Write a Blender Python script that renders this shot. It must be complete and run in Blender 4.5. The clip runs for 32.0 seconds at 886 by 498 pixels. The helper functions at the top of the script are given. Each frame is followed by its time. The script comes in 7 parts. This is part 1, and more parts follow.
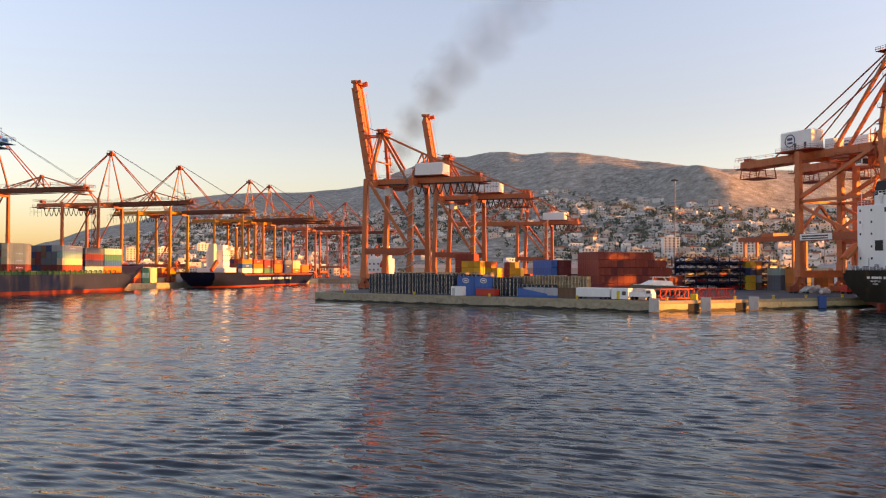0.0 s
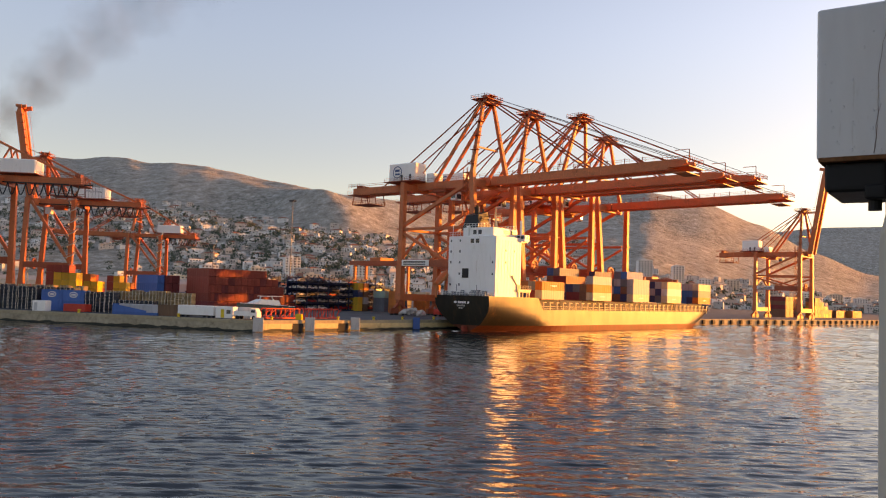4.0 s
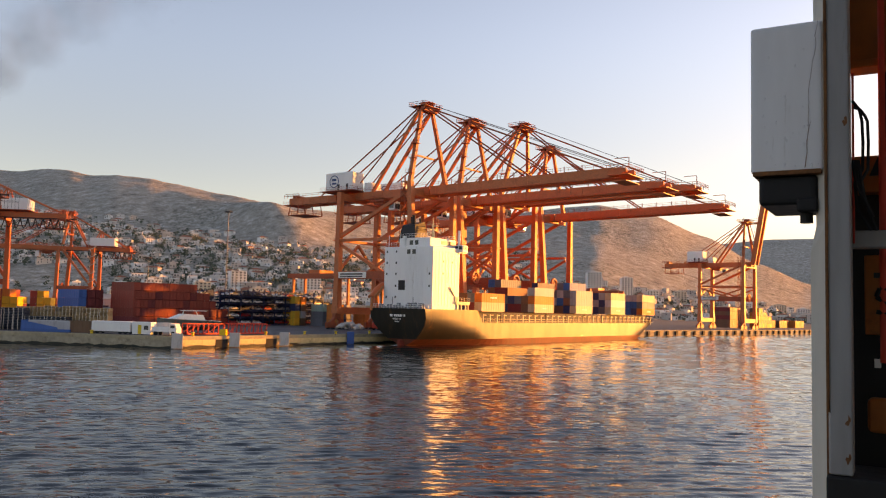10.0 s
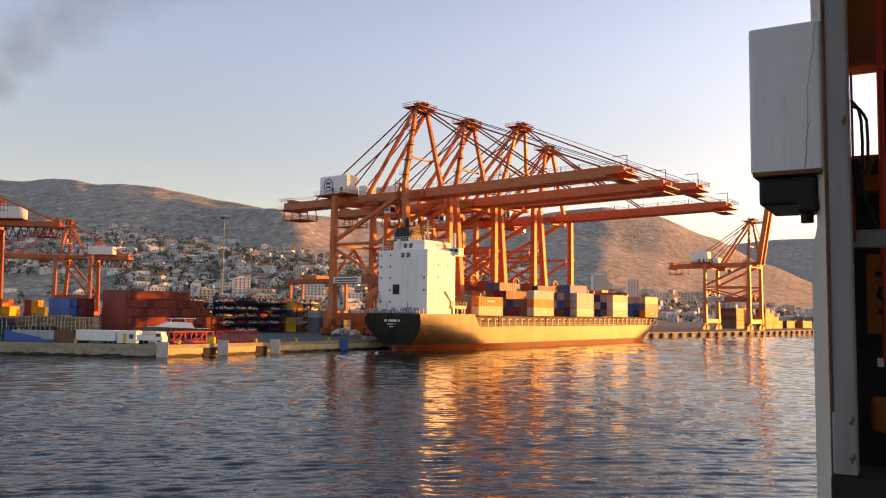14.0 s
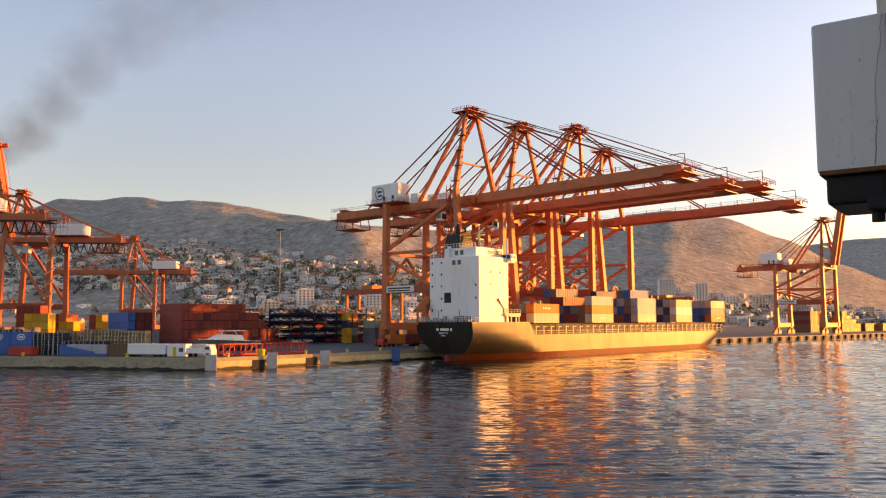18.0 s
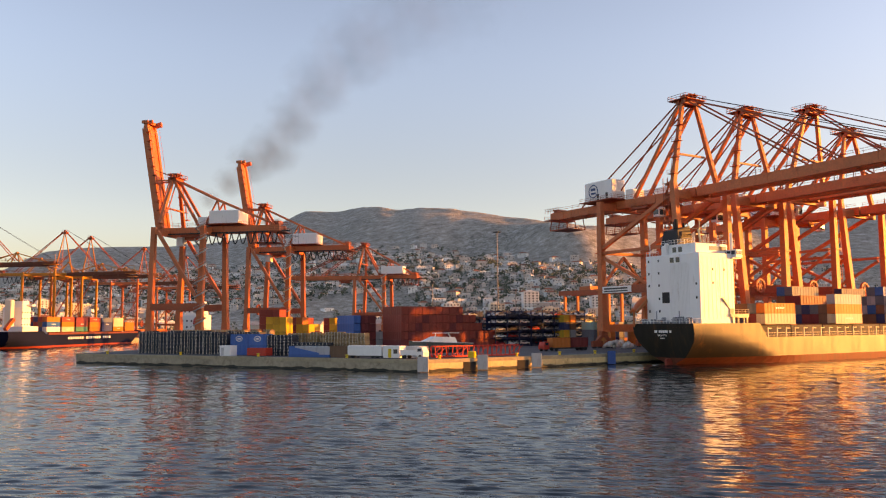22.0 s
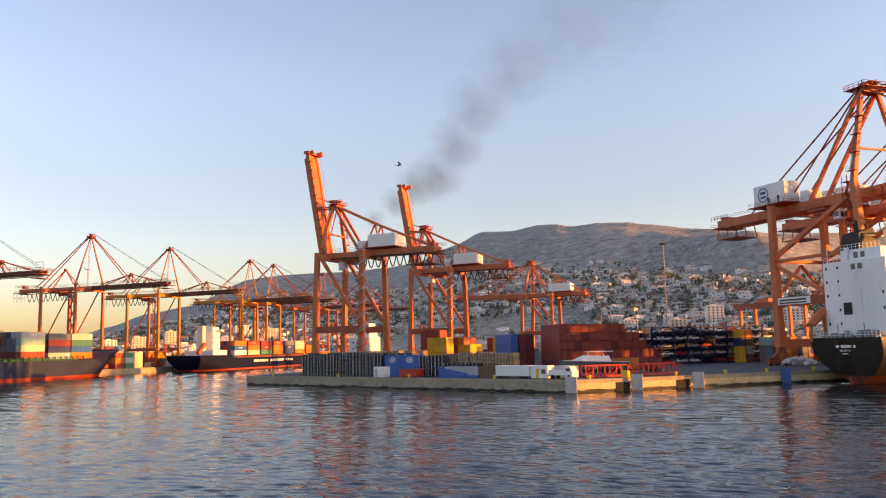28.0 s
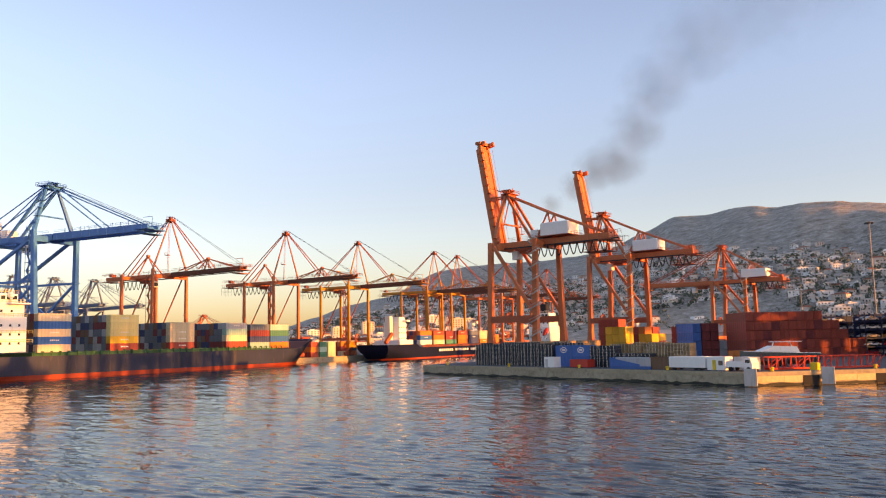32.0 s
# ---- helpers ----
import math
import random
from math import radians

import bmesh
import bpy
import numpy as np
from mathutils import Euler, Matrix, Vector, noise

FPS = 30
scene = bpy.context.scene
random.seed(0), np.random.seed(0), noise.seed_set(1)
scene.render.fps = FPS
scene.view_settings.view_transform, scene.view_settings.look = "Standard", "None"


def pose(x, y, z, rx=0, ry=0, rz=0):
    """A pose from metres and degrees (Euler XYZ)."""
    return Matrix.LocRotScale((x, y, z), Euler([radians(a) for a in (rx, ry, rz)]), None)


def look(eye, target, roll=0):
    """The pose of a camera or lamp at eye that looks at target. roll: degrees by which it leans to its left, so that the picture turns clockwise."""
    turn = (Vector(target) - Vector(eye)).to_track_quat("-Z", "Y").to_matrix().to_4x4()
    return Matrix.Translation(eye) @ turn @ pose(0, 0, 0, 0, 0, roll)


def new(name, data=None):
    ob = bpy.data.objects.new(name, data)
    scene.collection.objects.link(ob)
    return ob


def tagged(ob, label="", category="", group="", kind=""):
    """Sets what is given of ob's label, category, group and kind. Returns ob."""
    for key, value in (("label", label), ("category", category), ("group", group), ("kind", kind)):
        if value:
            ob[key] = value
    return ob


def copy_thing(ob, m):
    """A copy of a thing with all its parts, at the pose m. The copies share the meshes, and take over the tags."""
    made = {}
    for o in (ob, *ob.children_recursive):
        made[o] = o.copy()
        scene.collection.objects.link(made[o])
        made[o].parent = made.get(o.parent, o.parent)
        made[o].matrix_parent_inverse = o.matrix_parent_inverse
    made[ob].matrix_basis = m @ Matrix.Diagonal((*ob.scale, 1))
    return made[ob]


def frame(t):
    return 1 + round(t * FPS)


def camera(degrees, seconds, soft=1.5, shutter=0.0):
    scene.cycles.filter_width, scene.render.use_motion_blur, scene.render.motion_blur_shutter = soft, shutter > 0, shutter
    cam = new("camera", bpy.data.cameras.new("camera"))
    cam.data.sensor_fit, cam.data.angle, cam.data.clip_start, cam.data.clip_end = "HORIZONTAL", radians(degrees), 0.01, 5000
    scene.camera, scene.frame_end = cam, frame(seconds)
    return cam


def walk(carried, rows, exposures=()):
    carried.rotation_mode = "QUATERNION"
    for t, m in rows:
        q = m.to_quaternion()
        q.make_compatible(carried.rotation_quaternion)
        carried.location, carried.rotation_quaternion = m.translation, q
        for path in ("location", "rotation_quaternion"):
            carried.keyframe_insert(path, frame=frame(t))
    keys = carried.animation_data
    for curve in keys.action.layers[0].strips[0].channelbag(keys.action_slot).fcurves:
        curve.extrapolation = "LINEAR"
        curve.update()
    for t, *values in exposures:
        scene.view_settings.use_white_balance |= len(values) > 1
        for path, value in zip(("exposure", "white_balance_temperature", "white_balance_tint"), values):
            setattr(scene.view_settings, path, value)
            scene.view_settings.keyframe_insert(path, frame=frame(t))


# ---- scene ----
EYE = 9.75

PATH = [
    (0, -6.24, -11.96, -29.03, 1.43, 0.08), (0.5, -5.92, -11.28, -26.42, 1.46, 0.17), (1, -5.60, -10.60, -22.92, 1.76, 0.42),
    (1.5, -5.27, -9.92, -18.77, 1.71, 0.63), (2, -4.94, -9.25, -14.79, 1.55, 1.12), (2.5, -4.60, -8.58, -12.38, 1.60, 1.18),
    (3, -4.26, -7.91, -9.69, 1.95, 1.49), (3.5, -3.92, -7.25, -6.44, 2.44, 2.11), (4, -3.58, -6.59, -3.26, 3.19, 1.91),
    (4.5, -3.23, -5.93, -0.61, 3.93, 1.95), (6.5, -1.81, -3.32, -0.04, 4.17, 1.89), (7, -1.45, -2.68, -0.00, 4.17, 1.78),
    (7.5, -1.09, -2.03, -0.03, 4.20, 1.79), (8, -0.72, -1.39, -0.02, 4.17, 1.68), (8.5, -0.36, -0.75, -0.00, 4.19, 1.68),
    (9, 0.01, -0.11, -0.01, 4.20, 1.54), (9.5, 0.38, 0.53, -0.01, 4.21, 1.55), (10, 0.76, 1.16, -0.01, 4.21, 1.45),
    (10.5, 1.13, 1.80, -0.01, 4.24, 1.45), (11, 1.51, 2.43, 0.01, 4.25, 1.32), (11.5, 1.89, 3.07, -0.00, 4.27, 1.34),
    (12, 2.26, 3.70, -0.02, 4.28, 1.19), (12.5, 2.64, 4.33, -0.04, 4.30, 1.20), (13, 3.03, 4.96, -0.12, 4.32, 0.95),
    (13.5, 3.41, 5.59, -0.32, 4.43, 0.82), (15.5, 4.94, 8.12, -1.11, 4.63, 0.30), (16, 5.33, 8.75, -1.63, 4.67, 0.21),
    (16.5, 5.72, 9.38, -2.10, 4.71, 0.15), (17, 6.10, 10.01, -2.66, 4.82, 0.02), (17.5, 6.49, 10.64, -3.54, 4.97, -0.09),
    (18, 6.88, 11.27, -4.97, 5.10, -0.20), (18.5, 7.27, 11.91, -7.01, 5.24, -0.46), (19, 7.65, 12.54, -9.27, 5.29, -0.59),
    (19.5, 8.04, 13.17, -11.87, 5.38, -0.42), (20, 8.43, 13.81, -14.82, 5.43, -0.26), (20.5, 8.81, 14.45, -16.96, 5.35, -0.12),
    (21, 9.20, 15.09, -18.95, 5.26, -0.31), (21.5, 9.58, 15.73, -20.12, 5.27, -0.33), (22, 9.97, 16.37, -20.85, 5.31, -0.40),
    (22.5, 10.35, 17.01, -21.33, 5.34, -0.40), (23, 10.73, 17.66, -21.72, 5.39, -0.51), (23.5, 11.12, 18.30, -21.90, 5.41, -0.56),
    (24, 11.50, 18.95, -22.16, 5.45, -0.70), (24.5, 11.88, 19.61, -23.17, 5.54, -0.71), (25, 12.25, 20.26, -24.64, 5.78, -0.85),
    (25.5, 12.63, 20.92, -26.14, 6.14, -0.92), (27.5, 14.12, 23.57, -31.97, 6.74, -1.40), (28, 14.49, 24.24, -33.38, 6.80, -1.30),
    (28.5, 14.86, 24.91, -34.92, 6.84, -1.26), (29, 15.22, 25.59, -36.55, 6.95, -1.05), (29.5, 15.58, 26.27, -38.28, 6.94, -1.06),
    (30, 15.94, 26.96, -40.01, 6.87, -1.10), (30.5, 16.30, 27.64, -41.70, 6.73, -1.26), (31, 16.65, 28.34, -43.47, 6.68, -1.12),
    (31.5, 17.00, 29.03, -45.34, 6.48, -1.30), (32, 17.35, 29.73, -46.75, 6.37, -1.32),
]


def eye_pose(x, y, turn, tilt, lean):
    """Standing at deck height: turn to the right, tilt up, lean, in degrees."""
    a, b = radians(turn), radians(tilt)
    way = Vector((math.sin(a) * math.cos(b), math.cos(a) * math.cos(b), math.sin(b)))
    return look((x, y, EYE), Vector((x, y, EYE)) + way * 50, lean)


cam = camera(56.89, 32.0, soft=1.15)
walk(cam, [(t, eye_pose(x, y, a, b, c)) for t, x, y, a, b, c in PATH],
     exposures=[(0, 2.22, 12500, 39), (4, 2.02, 12800, 37), (18, 2.02, 12700, 36), (25, 2.14, 11300, 37), (32, 2.17, 10500, 37)])

# ---- light ----
SUN_AZ, SUN_EL = radians(67.0), radians(4.8)
world = bpy.data.worlds.new("sky")
scene.world = world
world.use_nodes = True
wn = world.node_tree
sky = wn.nodes.new("ShaderNodeTexSky")
sky.sky_type = "NISHITA"
sky.sun_disc = False
sky.sun_elevation, sky.sun_rotation = SUN_EL, SUN_AZ
sky.air_density, sky.dust_density, sky.ozone_density = 0.78, 0.9, 2.4
wn.nodes["Background"].inputs["Strength"].default_value = 0.15
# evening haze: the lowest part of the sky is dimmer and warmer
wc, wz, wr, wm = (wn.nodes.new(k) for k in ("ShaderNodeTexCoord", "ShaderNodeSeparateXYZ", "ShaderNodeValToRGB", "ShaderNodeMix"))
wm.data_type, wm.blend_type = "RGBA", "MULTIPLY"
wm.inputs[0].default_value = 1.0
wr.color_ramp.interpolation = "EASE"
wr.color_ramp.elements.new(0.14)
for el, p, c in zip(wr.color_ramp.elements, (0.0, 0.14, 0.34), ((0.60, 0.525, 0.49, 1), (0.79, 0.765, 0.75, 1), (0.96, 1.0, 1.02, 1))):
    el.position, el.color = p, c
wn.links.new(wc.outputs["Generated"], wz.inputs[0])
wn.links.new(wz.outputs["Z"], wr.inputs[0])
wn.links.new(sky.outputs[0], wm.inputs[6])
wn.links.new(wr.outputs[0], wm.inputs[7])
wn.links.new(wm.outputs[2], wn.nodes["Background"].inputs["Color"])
sun = new("sun", bpy.data.lights.new("sun", "SUN"))
sun.data.energy, sun.data.angle, sun.data.color = 1.9, radians(0.6), (1.0, 0.495, 0.125)
sun_way = Vector((math.sin(SUN_AZ) * math.cos(SUN_EL), math.cos(SUN_AZ) * math.cos(SUN_EL), math.sin(SUN_EL)))
sun.matrix_world = look(sun_way * 500, (0, 0, 0))

# ---- building blocks ----
QUAY = 2.6
F0, U, W = Vector((-37.7, 197.5)), Vector((0.6, 0.8)), Vector((0.8, -0.6))
C1 = Vector((-165.3, 192.4))
R = Vector((-0.27, 0.963)).normalized()
E = Vector((-R.y, R.x))
RIGHT, LEFT = -36.87, math.degrees(math.atan2(-E.y, -E.x))
R2 = Vector((-0.153, 0.988)).normalized()
E2 = Vector((-R2.y, R2.x))
PIER = math.degrees(math.atan2(E2.y, E2.x))


def PR(s, o, z=0.0):
    """A point by the right-hand berth: s along the quay, o out over the water."""
    p = F0 + U * s + W * o
    return Vector((p.x, p.y, z))


def PL(s, o, z=0.0):
    """A point by the left-hand basin: s along the pier, o across the basin."""
    p = C1 + R * s + E * o
    return Vector((p.x, p.y, z))


def PB(s, o, z=0.0):
    """A point by the pier's own left edge: s along it, o out over the basin."""
    p = C1 + R2 * s + E2 * o
    return Vector((p.x, p.y, z))


def put(v, rz=0.0, rx=0.0, ry=0.0):
    return pose(v[0], v[1], v[2], rx, ry, rz)


class Shape:
    """Collects faces for one mesh."""

    def __init__(self):
        self.v, self.f, self.m = [], [], []

    def add(self, verts, faces, mi=0):
        n = len(self.v)
        self.v += [tuple(p) for p in verts]
        self.f += [tuple(i + n for i in q) for q in faces]
        self.m += [mi] * len(faces)
        return self

    def hexa(self, c, mi=0):
        return self.add(c, [(0, 3, 2, 1), (4, 5, 6, 7), (0, 1, 5, 4), (1, 2, 6, 5), (2, 3, 7, 6), (3, 0, 4, 7)], mi)

    def box(self, x0, x1, y0, y1, z0, z1, mi=0):
        return self.hexa([(x0, y0, z0), (x1, y0, z0), (x1, y1, z0), (x0, y1, z0),
                          (x0, y0, z1), (x1, y0, z1), (x1, y1, z1), (x0, y1, z1)], mi)

    def soft(self, x0, x1, y0, y1, z0, z1, b=0.05, mi=0):
        """A box with chamfered upright and upper edges."""
        def ring(d, z):
            return [(x0 + d + b, y0 + d, z), (x1 - d - b, y0 + d, z), (x1 - d, y0 + d + b, z), (x1 - d, y1 - d - b, z),
                    (x1 - d - b, y1 - d, z), (x0 + d + b, y1 - d, z), (x0 + d, y1 - d - b, z), (x0 + d, y0 + d + b, z)]
        v = ring(0, z0) + ring(0, z1 - b) + ring(b, z1)
        f = [tuple(range(7, -1, -1)), tuple(range(16, 24))]
        for k in (0, 8):
            f += [(k + i, k + (i + 1) % 8, k + 8 + (i + 1) % 8, k + 8 + i) for i in range(8)]
        return self.add(v, f, mi)

    def beam(self, p, q, w, h=None, mi=0, w2=None, h2=None):
        """A box girder from p to q; w across, h deep; w2, h2 at its end."""
        p, q = Vector(p), Vector(q)
        h = w if h is None else h
        w2 = w if w2 is None else w2
        h2 = h if h2 is None else h2
        d = (q - p).normalized()
        up = Vector((0, 0, 1)) if abs(d.z) < 0.95 else Vector((1, 0, 0))
        a = d.cross(up).normalized()
        b = a.cross(d).normalized()
        c = []
        for o, ww, hh in ((p, w, h), (q, w2, h2)):
            c += [o - a * ww / 2 - b * hh / 2, o + a * ww / 2 - b * hh / 2, o + a * ww / 2 + b * hh / 2, o - a * ww / 2 + b * hh / 2]
        return self.hexa(c, mi)

    def tube(self, p, q, r, n=6, mi=0, r2=None):
        p, q = Vector(p), Vector(q)
        r2 = r if r2 is None else r2
        d = (q - p).normalized()
        up = Vector((0, 0, 1)) if abs(d.z) < 0.95 else Vector((1, 0, 0))
        a = d.cross(up).normalized()
        b = a.cross(d)
        v = []
        for o, rr in ((p, r), (q, r2)):
            v += [o + (a * math.cos(2 * math.pi * i / n) + b * math.sin(2 * math.pi * i / n)) * rr for i in range(n)]
        f = [(i, (i + 1) % n, n + (i + 1) % n, n + i) for i in range(n)] + [tuple(range(n - 1, -1, -1)), tuple(range(n, 2 * n))]
        return self.add(v, f, mi)

    def disc(self, p, axis, r, t, n=12, mi=0):
        a = Vector(axis).normalized()
        return self.tube(Vector(p) - a * t / 2, Vector(p) + a * t / 2, r, n, mi)

    def line(self, pts, r, n=4, mi=0):
        for a, b in zip(pts, pts[1:]):
            self.tube(a, b, r, n, mi)
        return self

    def rail(self, pts, h=1.1, gap=2.5, r=0.05, mi=0):
        """A guard rail along the points."""
        for a, b in zip(pts, pts[1:]):
            a, b = Vector(a), Vector(b)
            for k in (0.5, 1.0):
                self.tube(a + Vector((0, 0, h * k)), b + Vector((0, 0, h * k)), r, 3, mi)
            n = max(1, int((b - a).length / gap))
            for i in range(n + 1):
                c = a.lerp(b, i / n)
                self.tube(c, c + Vector((0, 0, h)), r, 3, mi)
        return self

    def loft(self, rings, close=True, caps=True, mi=0):
        n = len(rings[0])
        v = [p for ring in rings for p in ring]
        f = []
        for k in range(len(rings) - 1):
            for i in range(n if close else n - 1):
                j = (i + 1) % n
                f.append((k * n + i, k * n + j, (k + 1) * n + j, (k + 1) * n + i))
        if caps:
            f += [tuple(range(n - 1, -1, -1)), tuple(range((len(rings) - 1) * n, len(rings) * n))]
        return self.add(v, f, mi)

    def mesh(self, name, mats, smooth=False):
        me = bpy.data.meshes.new(name)
        me.from_pydata(self.v, [], self.f)
        for m in (mats if isinstance(mats, (list, tuple)) else [mats]):
            me.materials.append(m)
        if any(self.m):
            me.polygons.foreach_set("material_index", self.m)
        if smooth:
            me.polygons.foreach_set("use_smooth", [True] * len(me.polygons))
        me.update()
        return me


def part(name, shape, material, parent=None, label="", m=None, smooth=False):
    """ONE mesh object under a thing or a part."""
    me = shape.mesh(name, material, smooth) if isinstance(shape, Shape) else shape
    ob = new(name, me)
    if parent is not None:
        ob.parent = parent
    if m is not None:
        ob.matrix_basis = m
    if label:
        ob["label"] = label
    return ob


def thing(name, m, label, category, group="", kind=""):
    ob = new(name)
    ob.empty_display_size = 0.5
    ob.matrix_basis = m
    return tagged(ob, label, category, group, kind)


# ---- materials ----
def node_mat(name):
    m = bpy.data.materials.new(name)
    m.use_nodes = True
    nt = m.node_tree
    return m, nt, nt.nodes["Principled BSDF"]


def tint(c, k):
    return (min(1, c[0] * k), min(1, c[1] * k), min(1, c[2] * k), 1)


def paint(name, col, rough=0.5, metal=0.0, var=0.2, size=1.5, bump=0.05, dirt=0.0, dirt_col=(0.10, 0.06, 0.04), streak=False, each=0.0):
    """Painted or plain surface: fine grain, broad fading, and dirt with its own outline."""
    m, nt, b = node_mat(name)
    N, L = nt.nodes, nt.links
    tc = N.new("ShaderNodeTexCoord")
    src = tc.outputs["Object"]
    mp = N.new("ShaderNodeMapping")
    L.new(src, mp.inputs[0])
    if streak:
        mp.inputs["Scale"].default_value = (1, 1, 0.15)
    n1 = N.new("ShaderNodeTexNoise")
    n1.inputs["Scale"].default_value = size * 0.22
    n1.inputs["Detail"].default_value = 4
    n2 = N.new("ShaderNodeTexNoise")
    n2.inputs["Scale"].default_value = size * 2.6
    n2.inputs["Detail"].default_value = 5
    L.new(mp.outputs[0], n1.inputs["Vector"])
    L.new(mp.outputs[0], n2.inputs["Vector"])
    add = N.new("ShaderNodeMath")
    add.operation = "ADD"
    L.new(n1.outputs["Fac"], add.inputs[0])
    L.new(n2.outputs["Fac"], add.inputs[1])
    r1 = N.new("ShaderNodeMapRange")
    r1.inputs["From Min"].default_value, r1.inputs["From Max"].default_value = 0.6, 1.4
    L.new(add.outputs[0], r1.inputs["Value"])
    mix = N.new("ShaderNodeMix")
    mix.data_type = "RGBA"
    mix.inputs[6].default_value = tint(col, 1 - var)
    mix.inputs[7].default_value = tint(col, 1 + var)
    L.new(r1.outputs[0], mix.inputs[0])
    out = mix.outputs[2]
    if each:
        oi = N.new("ShaderNodeObjectInfo")
        hs = N.new("ShaderNodeHueSaturation")
        mr = N.new("ShaderNodeMapRange")
        mr.inputs["To Min"].default_value, mr.inputs["To Max"].default_value = 1 - each, 1 + each
        L.new(oi.outputs["Random"], mr.inputs["Value"])
        L.new(mr.outputs[0], hs.inputs["Value"])
        L.new(out, hs.inputs["Color"])
        out = hs.outputs[0]
    if dirt:
        n3 = N.new("ShaderNodeTexNoise")
        n3.inputs["Scale"].default_value = size * 0.9
        n3.inputs["Detail"].default_value = 8
        n3.inputs["Roughness"].default_value = 0.7
        L.new(mp.outputs[0], n3.inputs["Vector"])
        r3 = N.new("ShaderNodeMapRange")
        r3.inputs["From Min"].default_value, r3.inputs["From Max"].default_value = 0.66 - 0.25 * dirt, 0.78 - 0.15 * dirt
        L.new(n3.outputs["Fac"], r3.inputs["Value"])
        mx = N.new("ShaderNodeMix")
        mx.data_type = "RGBA"
        L.new(r3.outputs[0], mx.inputs[0])
        L.new(out, mx.inputs[6])
        mx.inputs[7].default_value = (*dirt_col, 1)
        out = mx.outputs[2]
    L.new(out, b.inputs["Base Color"])
    r2 = N.new("ShaderNodeMapRange")
    r2.inputs["To Min"].default_value, r2.inputs["To Max"].default_value = max(0.02, rough - 0.12), min(1, rough + 0.12)
    L.new(n2.outputs["Fac"], r2.inputs["Value"])
    L.new(r2.outputs[0], b.inputs["Roughness"])
    b.inputs["Metallic"].default_value = metal
    b.inputs["Specular IOR Level"].default_value = 0.5 if rough < 0.45 else 0.28
    if bump:
        bp = N.new("ShaderNodeBump")
        bp.inputs["Strength"].default_value = 0.5
        bp.inputs["Distance"].default_value = bump
        L.new(n2.outputs["Fac"], bp.inputs["Height"])
        L.new(bp.outputs[0], b.inputs["Normal"])
    return m


ORANGE = paint("crane_orange", (0.60, 0.155, 0.062), 0.5, 0, 0.2, 0.8, 0.01, 0.35, (0.33, 0.085, 0.035))
ORANGE_DARK = paint("crane_orange_faded", (0.42, 0.095, 0.045), 0.55, 0, 0.25, 0.8, 0.01, 0.4, (0.20, 0.065, 0.035))
AMBER = paint("crane_amber", (0.60, 0.22, 0.035), 0.5, 0, 0.2, 0.8, 0.01, 0.35, (0.24, 0.08, 0.02))
BLUE = paint("crane_blue", (0.04, 0.20, 0.50), 0.45, 0, 0.2, 0.8, 0.01, 0.2, (0.02, 0.05, 0.12))
WHITE = paint("white_paint", (0.80, 0.79, 0.76), 0.5, 0, 0.06, 1.2, 0.01, 0.25, (0.45, 0.40, 0.34), streak=True)
STEEL = paint("dark_steel", (0.08, 0.075, 0.075), 0.5, 0.6, 0.3, 2, 0.01)
CABLE = paint("cable", (0.05, 0.045, 0.045), 0.6, 0.5, 0.2, 2, 0)
RUBBER = paint("rubber", (0.02, 0.02, 0.022), 0.8, 0, 0.3, 2, 0.02)
GLASS = paint("window_glass", (0.03, 0.04, 0.05), 0.08, 0, 0.2, 1, 0)
CONCRETE = paint("concrete", (0.40, 0.335, 0.245), 0.9, 0, 0.3, 0.5, 0.05, 0.55, (0.19, 0.145, 0.10))
ASPHALT = paint("asphalt", (0.10, 0.10, 0.105), 0.9, 0, 0.3, 0.4, 0.02, 0.3, (0.05, 0.05, 0.05))
YELLOW = paint("yellow_paint", (0.75, 0.48, 0.04), 0.5, 0, 0.2, 1.5, 0.01, 0.2)
RED = paint("red_paint", (0.62, 0.05, 0.03), 0.5, 0, 0.2, 1.5, 0.01, 0.2)
